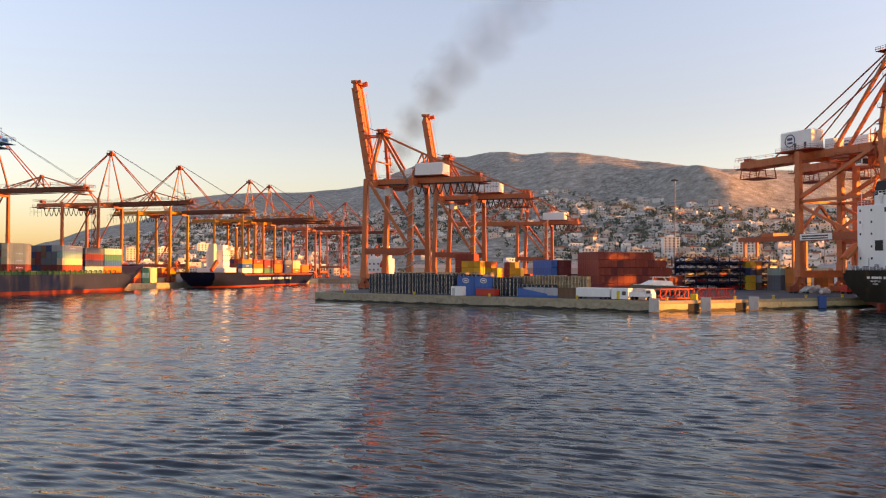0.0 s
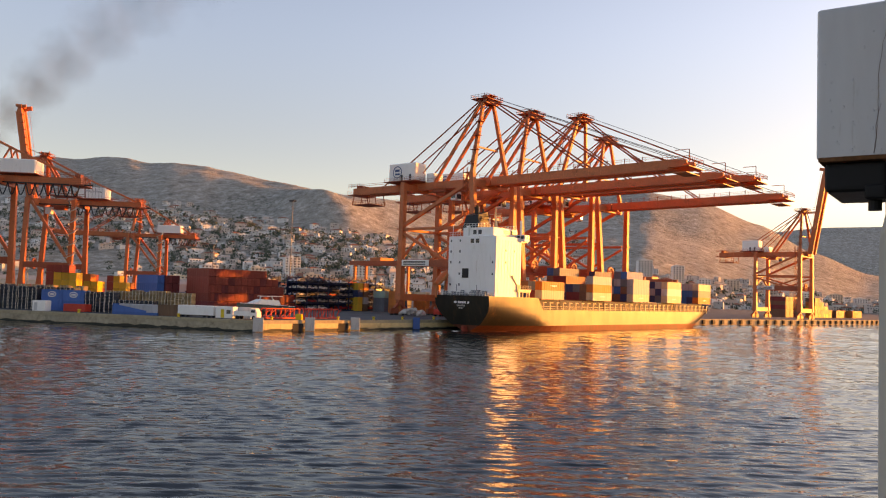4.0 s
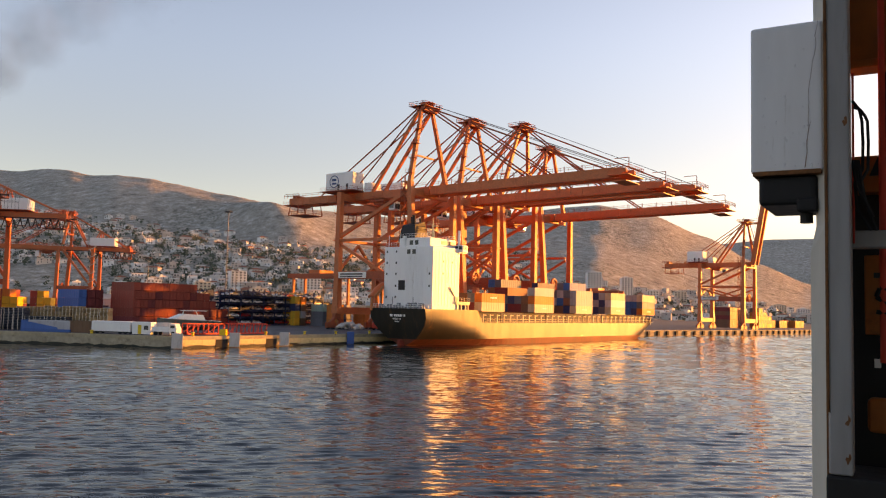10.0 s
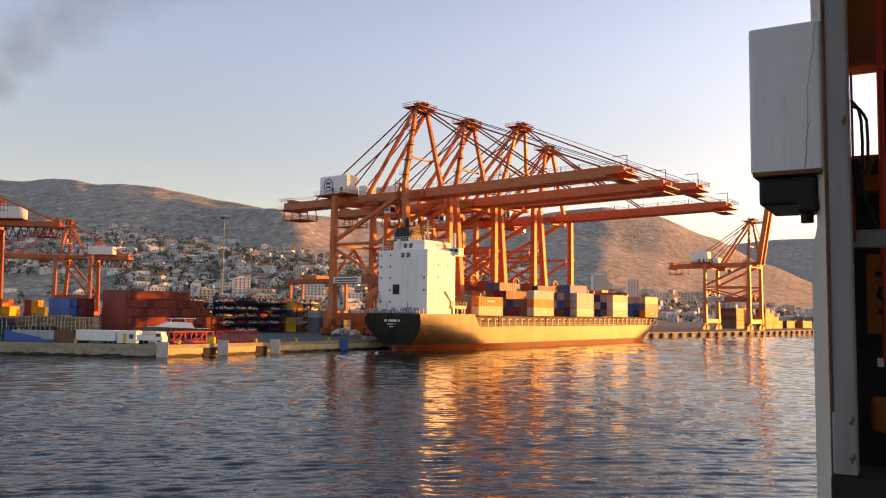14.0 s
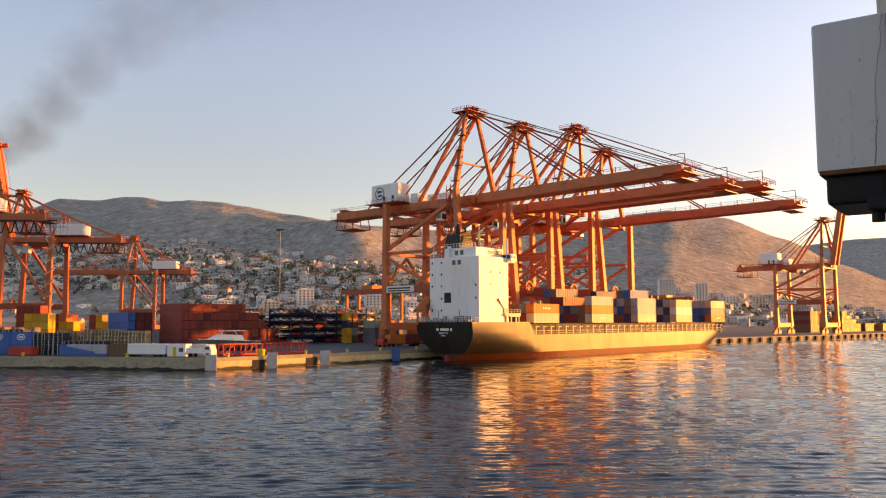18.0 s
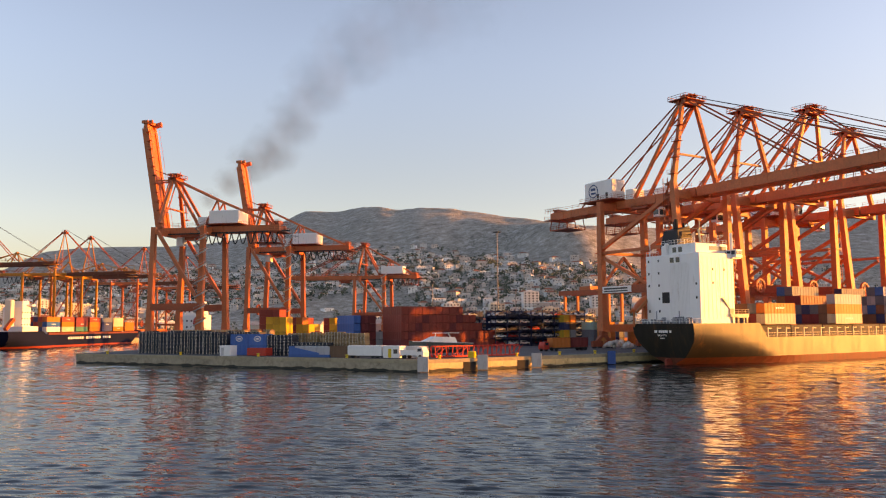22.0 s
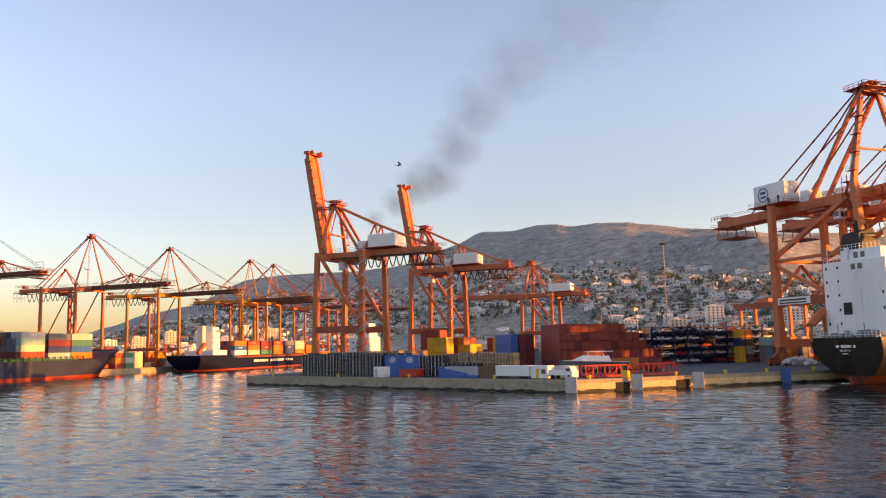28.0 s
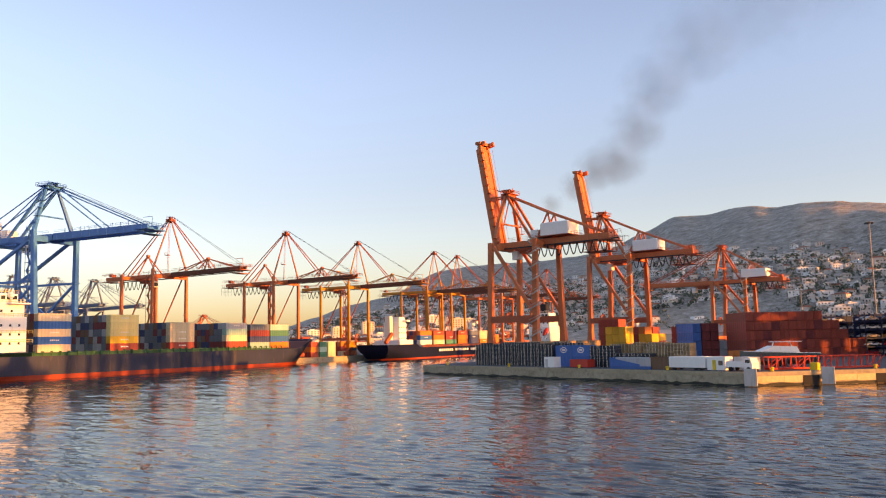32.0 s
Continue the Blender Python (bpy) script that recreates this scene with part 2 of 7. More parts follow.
# ---- water, quays, land ----
def water_mat():
    m, nt, b = node_mat("sea_water")
    N, L = nt.nodes, nt.links
    b.inputs["Base Color"].default_value = (0.004, 0.011, 0.015, 1)
    b.inputs["Roughness"].default_value = 0.03
    b.inputs["IOR"].default_value = 1.33
    tc = N.new("ShaderNodeTexCoord")
    total = None
    for scale, sx, sy, weight, detail, turn in ((0.10, 1, 3.2, 0.17, 1, -4), (0.34, 1, 2.8, 0.085, 1, -8), (1.0, 1, 2.3, 0.022, 1, 6), (2.3, 1, 2.0, 0.010, 1, -12)):
        mp = N.new("ShaderNodeMapping")
        mp.inputs["Scale"].default_value = (sx, sy, 1)
        mp.inputs["Rotation"].default_value = (0, 0, radians(turn))
        L.new(tc.outputs["Object"], mp.inputs[0])
        n = N.new("ShaderNodeTexNoise")
        n.inputs["Scale"].default_value = scale
        n.inputs["Detail"].default_value = detail
        n.inputs["Distortion"].default_value = 0.4
        L.new(mp.outputs[0], n.inputs["Vector"])
        k = N.new("ShaderNodeMath")
        k.operation = "MULTIPLY_ADD"
        k.inputs[1].default_value = weight
        k.inputs[2].default_value = 0
        L.new(n.outputs["Fac"], k.inputs[0])
        if total is not None:
            L.new(total, k.inputs[2])
        total = k.outputs[0]
    bp = N.new("ShaderNodeBump")
    bp.inputs["Strength"].default_value = 1.0
    bp.inputs["Distance"].default_value = 1.0
    L.new(total, bp.inputs["Height"])
    L.new(bp.outputs[0], b.inputs["Normal"])
    return m


def sea_mesh():
    """A round sheet of water to the horizon, with low wind waves over the harbour."""
    rng = np.random.default_rng(5)
    radii = np.concatenate([[0.01, 4, 8, 11], np.arange(12, 26, 1.0), np.arange(26, 70, 0.2), np.arange(70, 110, 0.32), np.arange(110, 200, 0.52), np.arange(200, 430, 0.95), np.arange(430, 640, 1.7), [645, 660, 700, 1100, 2200, 4500, 9000]])
    gaps = np.gradient(radii)
    turns = np.concatenate([np.arange(-80, 46, 0.2), np.arange(48, 279, 6)])
    r, a = np.meshgrid(radii, np.radians(turns), indexing="ij")
    x, y = 8 + r * np.sin(a), 8 + r * np.cos(a)
    z = np.zeros_like(x)
    for i in range(48):
        wave = float(np.exp(rng.uniform(math.log(0.8), math.log(2.2))))
        way = radians(rng.normal(-12, 17))
        slope = 0.024 * (1.15 if 0.9 < wave < 1.8 else 0.85)
        k = 2 * math.pi / wave
        keep = np.clip((wave / gaps - 2.2) / 1.2, 0, 1)[:, None]
        z += keep * slope / k * np.sin(k * (x * math.sin(way) + y * math.cos(way)) + rng.uniform(0, 6.28))
    for i in range(26):
        wave = float(np.exp(rng.uniform(math.log(2.6), math.log(8.0))))
        way = radians(rng.normal(-12, 17))
        k = 2 * math.pi / wave
        keep = (np.clip((wave / gaps - 2.0) / 1.2, 0, 1) * np.clip(0.12 + (gaps - 0.36) / 0.4, 0, 1))[:, None]
        z += keep * 0.022 / k * np.sin(k * (x * math.sin(way) + y * math.cos(way)) + rng.uniform(0, 6.28))
    z *= np.clip((640 - r) / 260, 0, 1) * np.clip((turns[None, :] + 80) / 6, 0, 1) * np.clip((45 - turns[None, :]) / 6, 0, 1) * np.clip((r - 10) / 10, 0, 1)
    n, m = x.shape
    verts = np.stack([x, y, z], -1).reshape(-1, 3)
    i, j = np.meshgrid(np.arange(n - 1), np.arange(m), indexing="ij")
    j2 = (j + 1) % m
    quads = np.stack([i * m + j, (i + 1) * m + j, (i + 1) * m + j2, i * m + j2], -1).reshape(-1, 4)[:, ::-1]
    me = bpy.data.meshes.new("water")
    me.vertices.add(len(verts))
    me.vertices.foreach_set("co", verts.ravel())
    me.loops.add(quads.size)
    me.loops.foreach_set("vertex_index", np.ascontiguousarray(quads).ravel())
    me.polygons.add(len(quads))
    me.polygons.foreach_set("loop_start", np.arange(0, quads.size, 4))
    me.polygons.foreach_set("use_smooth", np.ones(len(quads), dtype=bool))
    me.update(calc_edges=True)
    me.materials.append(water_mat())
    return me


sea = part("water", sea_mesh(), None)
tagged(sea, "dark blue harbour water with small ripples", "water", kind="structure")

HEAD = PR(-29.2, -0.2)
BASIN_END, BASIN_WIDE = 345.0, 138.5
WIDE = [PL(-700, 149.0), PL(91, 149.0), PL(118, BASIN_WIDE + 4.0), PL(BASIN_END, BASIN_WIDE)]


def outline(points, z0, z1):
    """A flat slab with upright sides over an outline, run anticlockwise."""
    n = len(points)
    return Shape().add([(p[0], p[1], z0) for p in points] + [(p[0], p[1], z1) for p in points],
                       [tuple(range(n, 2 * n))] + [(i, (i + 1) % n, n + (i + 1) % n, n + i) for i in range(n)])


land_edge = [HEAD, PR(186, 0), PR(240, 5), PR(320, 15), PR(900, 62), (4200, 5100), (-5100, 5100), (-5100, -600), *WIDE, PB(BASIN_END, 2.2), PB(20, 2.2), PL(0, 0)]
ground = part("ground", outline(land_edge, -3.0, QUAY - 0.35), CONCRETE)
tagged(ground, "grey concrete quay walls and harbour ground", "ground", kind="structure")
pave = [HEAD + Vector((-0.3, 0.6, 0)), PR(186, -0.9), PR(240, 4.1), PR(320, 14.1), PR(900, 61), (4200, 5100), (-5100, 5100), (-5100, -600), PL(-700, 149.9), PL(91.5, 149.9), PL(118.5, BASIN_WIDE + 4.9), PL(BASIN_END + 0.9, BASIN_WIDE + 0.9), PB(BASIN_END + 0.9, 1.3), PB(20, 1.3), PL(0.6, -0.9)]
apron = part("pavement", outline(pave, QUAY - 0.5, QUAY - 0.02), ASPHALT)
tagged(apron, "dark worn asphalt of the container terminal", "pavement", kind="structure")
cap = Shape()
for a, b in ((HEAD, PR(186, 0)), (PR(186, 0), PR(240, 5)), (PR(240, 5), PR(320, 15)), (PR(320, 15), PR(900, 62)), (PL(0, 0), HEAD), (PB(20, 2.2), PL(0, 0)), (PB(BASIN_END, 2.2), PB(20, 2.2)), (WIDE[3], PB(BASIN_END, 2.2)), (WIDE[0], WIDE[1]), (WIDE[1], WIDE[2]), (WIDE[2], WIDE[3])):
    a, b = Vector((a[0], a[1], 0)), Vector((b[0], b[1], 0))
    d = (b - a).normalized()
    inn = Vector((-d.y, d.x, 0))
    n = max(1, int((b - a).length / 12))
    for i in range(n):
        p, q = a.lerp(b, i / n) + d * 0.02, a.lerp(b, (i + 1) / n) - d * 0.02
        o, w = -inn * 0.12, inn * 1.1
        cap.hexa([p + o + Vector((0, 0, QUAY - 0.75)), q + o + Vector((0, 0, QUAY - 0.75)), q + w + Vector((0, 0, QUAY - 0.75)), p + w + Vector((0, 0, QUAY - 0.75)),
                  p + o + Vector((0, 0, QUAY)), q + o + Vector((0, 0, QUAY)), q + w + Vector((0, 0, QUAY)), p + w + Vector((0, 0, QUAY))])
tagged(part("quay_edge", cap, paint("quay_cap", (0.39, 0.32, 0.215), 0.8, 0, 0.25, 0.6, 0.02, 0.45, (0.2, 0.16, 0.12))), "pale cast concrete edge blocks of the quay", "quay edge", kind="structure")

# weed and wet stain along the foot of the quay walls
tide = Shape()
for a, b in ((HEAD, PR(186, 0)), (PL(0, 0), HEAD), (PB(20, 2.2), PL(0, 0)), (PB(BASIN_END, 2.2), PB(20, 2.2))):
    a, b = Vector((a[0], a[1], 0)), Vector((b[0], b[1], 0))
    d = (b - a).normalized()
    side = Vector((d.y, -d.x, 0)) * 0.03
    n = max(1, int((b - a).length / 1.5))
    rt = random.Random(int(a.x))
    hs = [0.3 + 0.4 * rt.random() for _ in range(n + 1)]
    for i in range(n):
        p, q = a.lerp(b, i / n), a.lerp(b, (i + 1) / n)
        tide.add([p + side, q + side, q + side + Vector((0, 0, hs[i + 1])), p + side + Vector((0, 0, hs[i]))], [(0, 1, 2, 3)])
tagged(part("tide_mark", tide, paint("weed_stain", (0.035, 0.034, 0.026), 0.6, 0, 0.5, 1.2, 0.04)), "dark wet weed along the foot of the quay", "tide mark", kind="structure")

# hills: bearing in degrees, height of the ridge in degrees above the eye
RIDGE = [(-90, 0.3), (-62, 0.4), (-57, 1.1), (-55, 1.7), (-52.7, 2.5), (-50, 3.0), (-46.2, 4.7), (-44, 5.0), (-42, 5.1), (-39, 5.2), (-37, 5.4), (-34.7, 5.7), (-32, 6.8), (-30, 7.7), (-28, 7.7), (-26, 8.05),
         (-24.8, 8.1), (-23.6, 7.9), (-22, 8.05), (-20, 8.0), (-18.7, 7.8), (-15, 7.3), (-12, 6.9), (-10.5, 6.7), (-4, 6.3), (4, 6.6), (9.2, 7.2), (10.8, 7.3), (14.2, 6.7), (17.9, 5.2), (21, 3.5), (24.4, 2.1), (27, 1.4), (30, 1.0), (40, 0.6), (60, 0.4)]
FAR_RIDGE = [(-90, 0.2), (8, 0.5), (14, 3.6), (18, 4.8), (22, 5.15), (27, 5.2), (33, 4.6), (45, 3.4), (60, 2.5)]


def ramp(table, x):
    for (a, p), (b, q) in zip(table, table[1:]):
        if x <= b:
            k = (x - a) / (b - a)
            k = k * k * (3 - 2 * k) * 0.5 + k * 0.5
            return p + (q - p) * k
    return table[-1][1]


SHORE = [(-90, 1120), (-60, 1020), (-45, 990), (-30, 900), (-10, 870), (10, 980), (18, 1180), (24, 1400), (26, 1350), (30, 1050), (60, 1050)]
CREST = [(-90, 2750), (-52, 2750), (-40, 2700), (-32, 2560), (-22, 2050), (-10, 1620), (-4, 1700), (2, 2150), (12, 2400), (26, 2320), (60, 2200)]
PROFILE = [(0, 0), (0.45, 0.43), (0.8, 0.86), (0.91, 0.965), (1, 1)]


def land_z(x, y):
    """Height of the hillside."""
    d, az = math.hypot(x, y), math.degrees(math.atan2(x, y))
    d0, d1 = ramp(SHORE, az), ramp(CREST, az)
    top = EYE + d1 * math.tan(radians(ramp(RIDGE, az)))
    k = (d - d0) / (d1 - d0)
    if k <= 0:
        return QUAY - 1.5
    rough = noise.fractal(Vector((x * 0.003, y * 0.003, 0)), 0.9, 2.1, 5) * 2.5 + noise.fractal(Vector((x * 0.014, y * 0.014, 3)), 0.8, 2.1, 4) * 3
    gully = abs(noise.noise(Vector((az * 0.45, d * 0.0008, 7)))) * 1
    if k < 1:
        knoll = 30 * math.exp(-((az + 12) / 2.6) ** 2 - ((k - 0.66) / 0.10) ** 2)
        return QUAY + (top - QUAY) * ramp(PROFILE, k) + ((rough - gully) * math.sin(math.pi * k) + knoll) * min(1, top / 180)
    return QUAY + (top - QUAY) * max(0.1, 1 - (k - 1) * 0.8) + rough * min(1, (k - 1) * 2)


def terrain(name, height, az0, az1, step, dists):
    sh = Shape()
    n = int((az1 - az0) / step) + 1
    v, f = [], []
    for i in range(n):
        a = radians(az0 + i * step)
        for d in dists:
            x, y = d * math.sin(a), d * math.cos(a)
            v.append((x, y, height(x, y)))
    k = len(dists)
    for i in range(n - 1):
        for j in range(k - 1):
            f.append((i * k + j, (i + 1) * k + j, (i + 1) * k + j + 1, i * k + j + 1))
    sh.add(v, f)
    return sh


def hill_mat():
    m, nt, b = node_mat("dry_hillside")
    N, L = nt.nodes, nt.links
    tc = N.new("ShaderNodeTexCoord")
    def noise_node(scale, detail, rough=0.6):
        n = N.new("ShaderNodeTexNoise")
        n.inputs["Scale"].default_value, n.inputs["Detail"].default_value, n.inputs["Roughness"].default_value = scale, detail, rough
        L.new(tc.outputs["Object"], n.inputs["Vector"])
        return n
    big, mid, fine = noise_node(0.004, 6), noise_node(0.055, 10, 0.8), noise_node(0.12, 6, 0.75)
    cr = N.new("ShaderNodeValToRGB")
    for i, (p, c) in enumerate(((0.37, (0.20, 0.178, 0.148)), (0.46, (0.365, 0.325, 0.275)), (0.55, (0.45, 0.41, 0.35)), (0.62, (0.64, 0.61, 0.57)))):
        el = cr.color_ramp.elements[i] if i < 2 else cr.color_ramp.elements.new(p)
        el.position, el.color = p, (*c, 1)
    L.new(mid.outputs["Fac"], cr.inputs[0])
    sc = N.new("ShaderNodeMapRange")
    sc.inputs["From Min"].default_value, sc.inputs["From Max"].default_value = 0.50, 0.60
    L.new(fine.outputs["Fac"], sc.inputs["Value"])
    sb = N.new("ShaderNodeMapRange")
    sb.inputs["From Min"].default_value, sb.inputs["From Max"].default_value = 0.42, 0.60
    L.new(big.outputs["Fac"], sb.inputs["Value"])
    mu = N.new("ShaderNodeMath")
    mu.operation = "MULTIPLY"
    L.new(sc.outputs[0], mu.inputs[0])
    L.new(sb.outputs[0], mu.inputs[1])
    mx = N.new("ShaderNodeMix")
    mx.data_type = "RGBA"
    L.new(mu.outputs[0], mx.inputs[0])
    L.new(cr.outputs[0], mx.inputs[6])
    mx.inputs[7].default_value = (0.15, 0.15, 0.115, 1)
    L.new(mx.outputs[2], b.inputs["Base Color"])
    b.inputs["Roughness"].default_value = 0.95
    bp = N.new("ShaderNodeBump")
    bp.inputs["Distance"].default_value = 9.0
    bp.inputs["Strength"].default_value = 0.8
    ad = N.new("ShaderNodeMath")
    ad.operation = "MULTIPLY_ADD"
    ad.inputs[1].default_value = 0.45
    L.new(fine.outputs["Fac"], ad.inputs[0])
    L.new(mid.outputs["Fac"], ad.inputs[2])
    L.new(ad.outputs[0], bp.inputs["Height"])
    L.new(bp.outputs[0], b.inputs["Normal"])
    return m


HILL = hill_mat()
dists = [820 + 28 * i for i in range(0, 64)] + [2640 + 90 * i for i in range(14)]
hill = part("hillside", terrain("hillside", land_z, -88, 50, 0.36, dists), HILL, smooth=True)
tagged(hill, "dry rocky hills with scrub above the town", "hill", kind="structure")


def far_z(x, y):
    d, az = math.hypot(x, y), math.degrees(math.atan2(x, y))
    k = max(0.0, 1 - abs(d - 5200) / 1300)
    return -6 + (EYE + 6 + 5200 * math.tan(radians(ramp(FAR_RIDGE, az)))) * k ** 0.8 + noise.fractal(Vector((x * 0.002, y * 0.002, 1)), 0.9, 2.1, 5) * 25 * k * (1 - k)


tagged(part("far_hill", terrain("far_hill", far_z, 0, 58, 0.5, [3900 + 105 * i for i in range(25)]), HILL, smooth=True), "distant bare ridge", "hill", kind="structure")
# ---- quay cranes ----
# blue-grey of the distant cranes, with their haze put into the colour
HAZE_BLUE = paint("crane_haze_blue", (0.10, 0.14, 0.22), 0.5, 0, 0.2, 0.8, 0.01)
GALVANISED = paint("galvanised", (0.42, 0.40, 0.38), 0.5, 0.3, 0.25, 2, 0.01, 0.4, (0.28, 0.12, 0.05))


def zigzag(sh, x, y, z0, z1, w=1.6, step=3.0, r=0.07):
    """A narrow stair tower with landings."""
    z, k = z0, 1
    for a in (-1, 1):
        for b in (-1, 1):
            sh.beam((x + a * w / 2, y + b * w / 2, z0), (x + a * w / 2, y + b * w / 2, z1), 0.14)
    while z + step <= z1 + 0.01:
        sh.beam((x - k * w / 2, y, z), (x + k * w / 2, y, z + step), 0.7, 0.12)
        sh.box(x - w / 2 - 0.3, x + w / 2 + 0.3, y - w / 2 - 0.2, y + w / 2 + 0.2, z + step - 0.06, z + step)
        z, k = z + step, -k
    return sh


def quay_crane(m, label, c1, c2, gauge=28.5, hw=9.0, zg=42.5, ztop=69.0, out=66.0, back=30.0, sill=6.0, waist=17.0, apex_half=2.6, apex_x=-1.5,
               leg=1.7, gird=2.6, raised=None, house_x=(-38.0, -26.0), house_y=(-6.5, -1.0), trolley=-18.0, stay_at=(0.52, 0.9), loops=False,
               group="quay cranes", hump=False, mid=0.66, splay=0.0, stair_leg=(0, -1), house_h=6.0, plat=0.75, c3=None, mast_w=0.72, simple=False, deep=2.4, lean=0.0):
    """x runs out over the water from the waterside rail, y along the rail, z up from the quay."""
    c = thing("quay_crane", m, label, "crane", group)
    c3 = c3 or c1
    for x in (0, -gauge):
        for y in (-hw, hw):
            top = zg + (2.5 if x == 0 else 1.0)
            fx = x + (lean if x == 0 else 0.0)
            sh = Shape().beam((fx, y, sill), (x, y * (1 - splay), top), leg * 1.15, leg * 1.15, w2=leg * 0.9, h2=leg * 0.9)
            sh.beam((fx, y, sill - 1.0), (fx + (x - fx) * 0.13, y, sill + 5), leg * 1.5, leg * 1.5, w2=leg * 1.1, h2=leg * 1.1)
            for z in () if simple else (waist, zg * mid):
                sh.box(x - leg * 0.75, x + leg * 0.75, y - leg * 0.75, y + leg * 0.75, z - 0.15, z + 0.15)
            part("leg", sh, c1, c)
            x = fx
            b = part("bogie", Shape().box(x - 0.6, x + 0.6, y - 1.2, y + 1.2, 3.2, sill - 0.9), c2, c)
            for k in (-1, 1):
                bg = Shape().beam((x, y + k * 2.6, 2.0), (x, y + k * 0.8, 3.6), 0.9, 0.9)
                for j in (-1, 1):
                    bg.box(x - 0.45, x + 0.45, y + k * 2.6 + j * 1.1 - 0.8 - 0.32 * (j > 0), y + k * 2.6 + j * 1.1 + 0.8 + 0.32 * (j < 0), 0.55, 2.2)
                part("wheel_truck", bg, c2, b)
            for k in (-1, 1):
                for j in (-1, 1):
                    wh = Shape()
                    for i in (-0.42, 0.42):
                        wh.disc((x, y + k * 2.6 + j * 1.1 + i, 0.38), (1, 0, 0), 0.37, 0.3, 10)
                    part("wheel_pair", wh, STEEL, b)
    for x in (0, -gauge):
        sx0 = x + (lean if x == 0 else 0.0)
        part("sill_beam", Shape().beam((sx0, -hw, sill - 0.1), (sx0, hw, sill - 0.1), leg * 1.1, leg * 1.3), c1, c)
        part("portal_beam", Shape().beam((x, -hw * (1 - splay * 0.9), zg - 0.6), (x, hw * (1 - splay * 0.9), zg - 0.6), leg, leg * 1.3), c1, c)
    for y in (-hw, hw):
        part("waist_beam", Shape().beam((lean * 0.78, y, waist), (-gauge, y, waist), leg * 0.95, leg * 1.35), c2, c)
        yt = y * (1 - splay * mid)
        if simple:
            part("brace", Shape().beam((0, y, zg - 0.5), (-gauge + 0.3, y, waist + 1.4), leg * 0.62, leg * 0.62), c1, c)
            continue
        if hump:
            part("brace", Shape().beam((-gauge, y, waist), (-2.5, y, zg - 0.8), 0.42), c2, c)
            continue
        part("tie_beam", Shape().beam((-gauge, yt, zg * mid), (lean * (1 - mid), yt, zg * mid), leg * 0.5), c1, c)
        part("brace", Shape().beam((-gauge, yt, zg * mid + 1), (-2, y * (1 - splay), zg - 1), leg * 0.62), c1, c)
        part("brace", Shape().beam((-gauge, yt, zg * mid - 1), (-gauge * 0.35, y, waist + 1), leg * 0.5), c1, c)
        part("brace", Shape().beam((lean * (1 - mid), yt, zg * mid - 1), (-gauge * 0.55, y, waist + 1), leg * 0.45), c1, c)
    if waist > 14:
        for k in (-1, 1):
            part("brace", Shape().beam((-gauge, k * hw, waist + 1), (-gauge, 0, zg * mid - 1), leg * 0.42), c1, c)
        part("tie_beam", Shape().beam((-gauge, -hw, zg * mid), (-gauge, hw, zg * mid), leg * 0.5), c1, c)
    # girders from the hinge to the back
    for y in (-gird, gird):
        g = Shape().beam((2.5, y, zg + 0.2), (-gauge - back, y, zg + 0.2), 1.3, deep)
        for i in range(int((gauge + back) / 4)):
            g.box(-i * 4.0 - 0.08, -i * 4.0 + 0.08, y - 0.75, y + 0.75, zg + 0.15 - deep * 0.52, zg + 0.25 + deep * 0.52)
        part("girder", g, c1, c)
        part("walkway", Shape().rail([(2, y * 1.6, zg + 1.4), (-gauge - back, y * 1.6, zg + 1.4)], 1.1, 3.0, 0.05), c2, c)
    for x in (2, -gauge * 0.5, -gauge, -gauge - back * 0.6, -gauge - back + 0.6):
        part("cross_beam", Shape().beam((x, -gird, zg + 0.2), (x, gird, zg + 0.2), 0.9, 1.6), c2, c)
    xb = -gauge - back
    bp = Shape().box(xb - 1.2, xb + 3, -gird - 2.2, gird + 2.2, zg - 1.2, zg - 0.9)
    bp.rail([(xb - 1.2, -gird - 2.2, zg - 0.9), (xb - 1.2, gird + 2.2, zg - 0.9), (xb + 3, gird + 2.2, zg - 0.9)], 1.2, 1.5)
    part("back_platform", bp, c2, c)
    part("sheave_box", Shape().box(xb + 0.6, xb + 2.2, -gird + 0.4, gird - 0.4, zg + 1.4, zg + 2.6).rail([(xb - 1.0, -gird - 2, zg + 1.4), (xb + 6, -gird - 2, zg + 1.4)], 1.3, 1.4, 0.07).rail([(xb - 1.0, gird + 2, zg + 1.4), (xb + 6, gird + 2, zg + 1.4)], 1.3, 1.4, 0.07), c2, c)
    if apex_half > 1:
        sp = Shape().box(xb + 0.5, xb + 9, -gird - 1.4, gird + 1.4, zg - 4.6, zg - 4.4)
        for k in (-1, 1):
            sp.rail([(xb + 0.5, k * (gird + 1.4), zg - 4.4), (xb + 9, k * (gird + 1.4), zg - 4.4)], 1.2, 1.7, 0.07)
            for x in (xb + 0.6, xb + 4.7, xb + 8.8):
                sp.beam((x, k * (gird + 1.3), zg - 4.4), (x, k * (gird + 0.6), zg - 0.8), 0.22)
        part("service_platform", sp, c2, c)
    if waist > 14:
        sg = part("sign", Shape().box(-gauge + 1.2, -gauge * 0.55, -hw - leg * 0.62, -hw - leg * 0.56, waist - 0.9, waist + 1.0), WHITE, c, "white sign board with a line of plain bars")
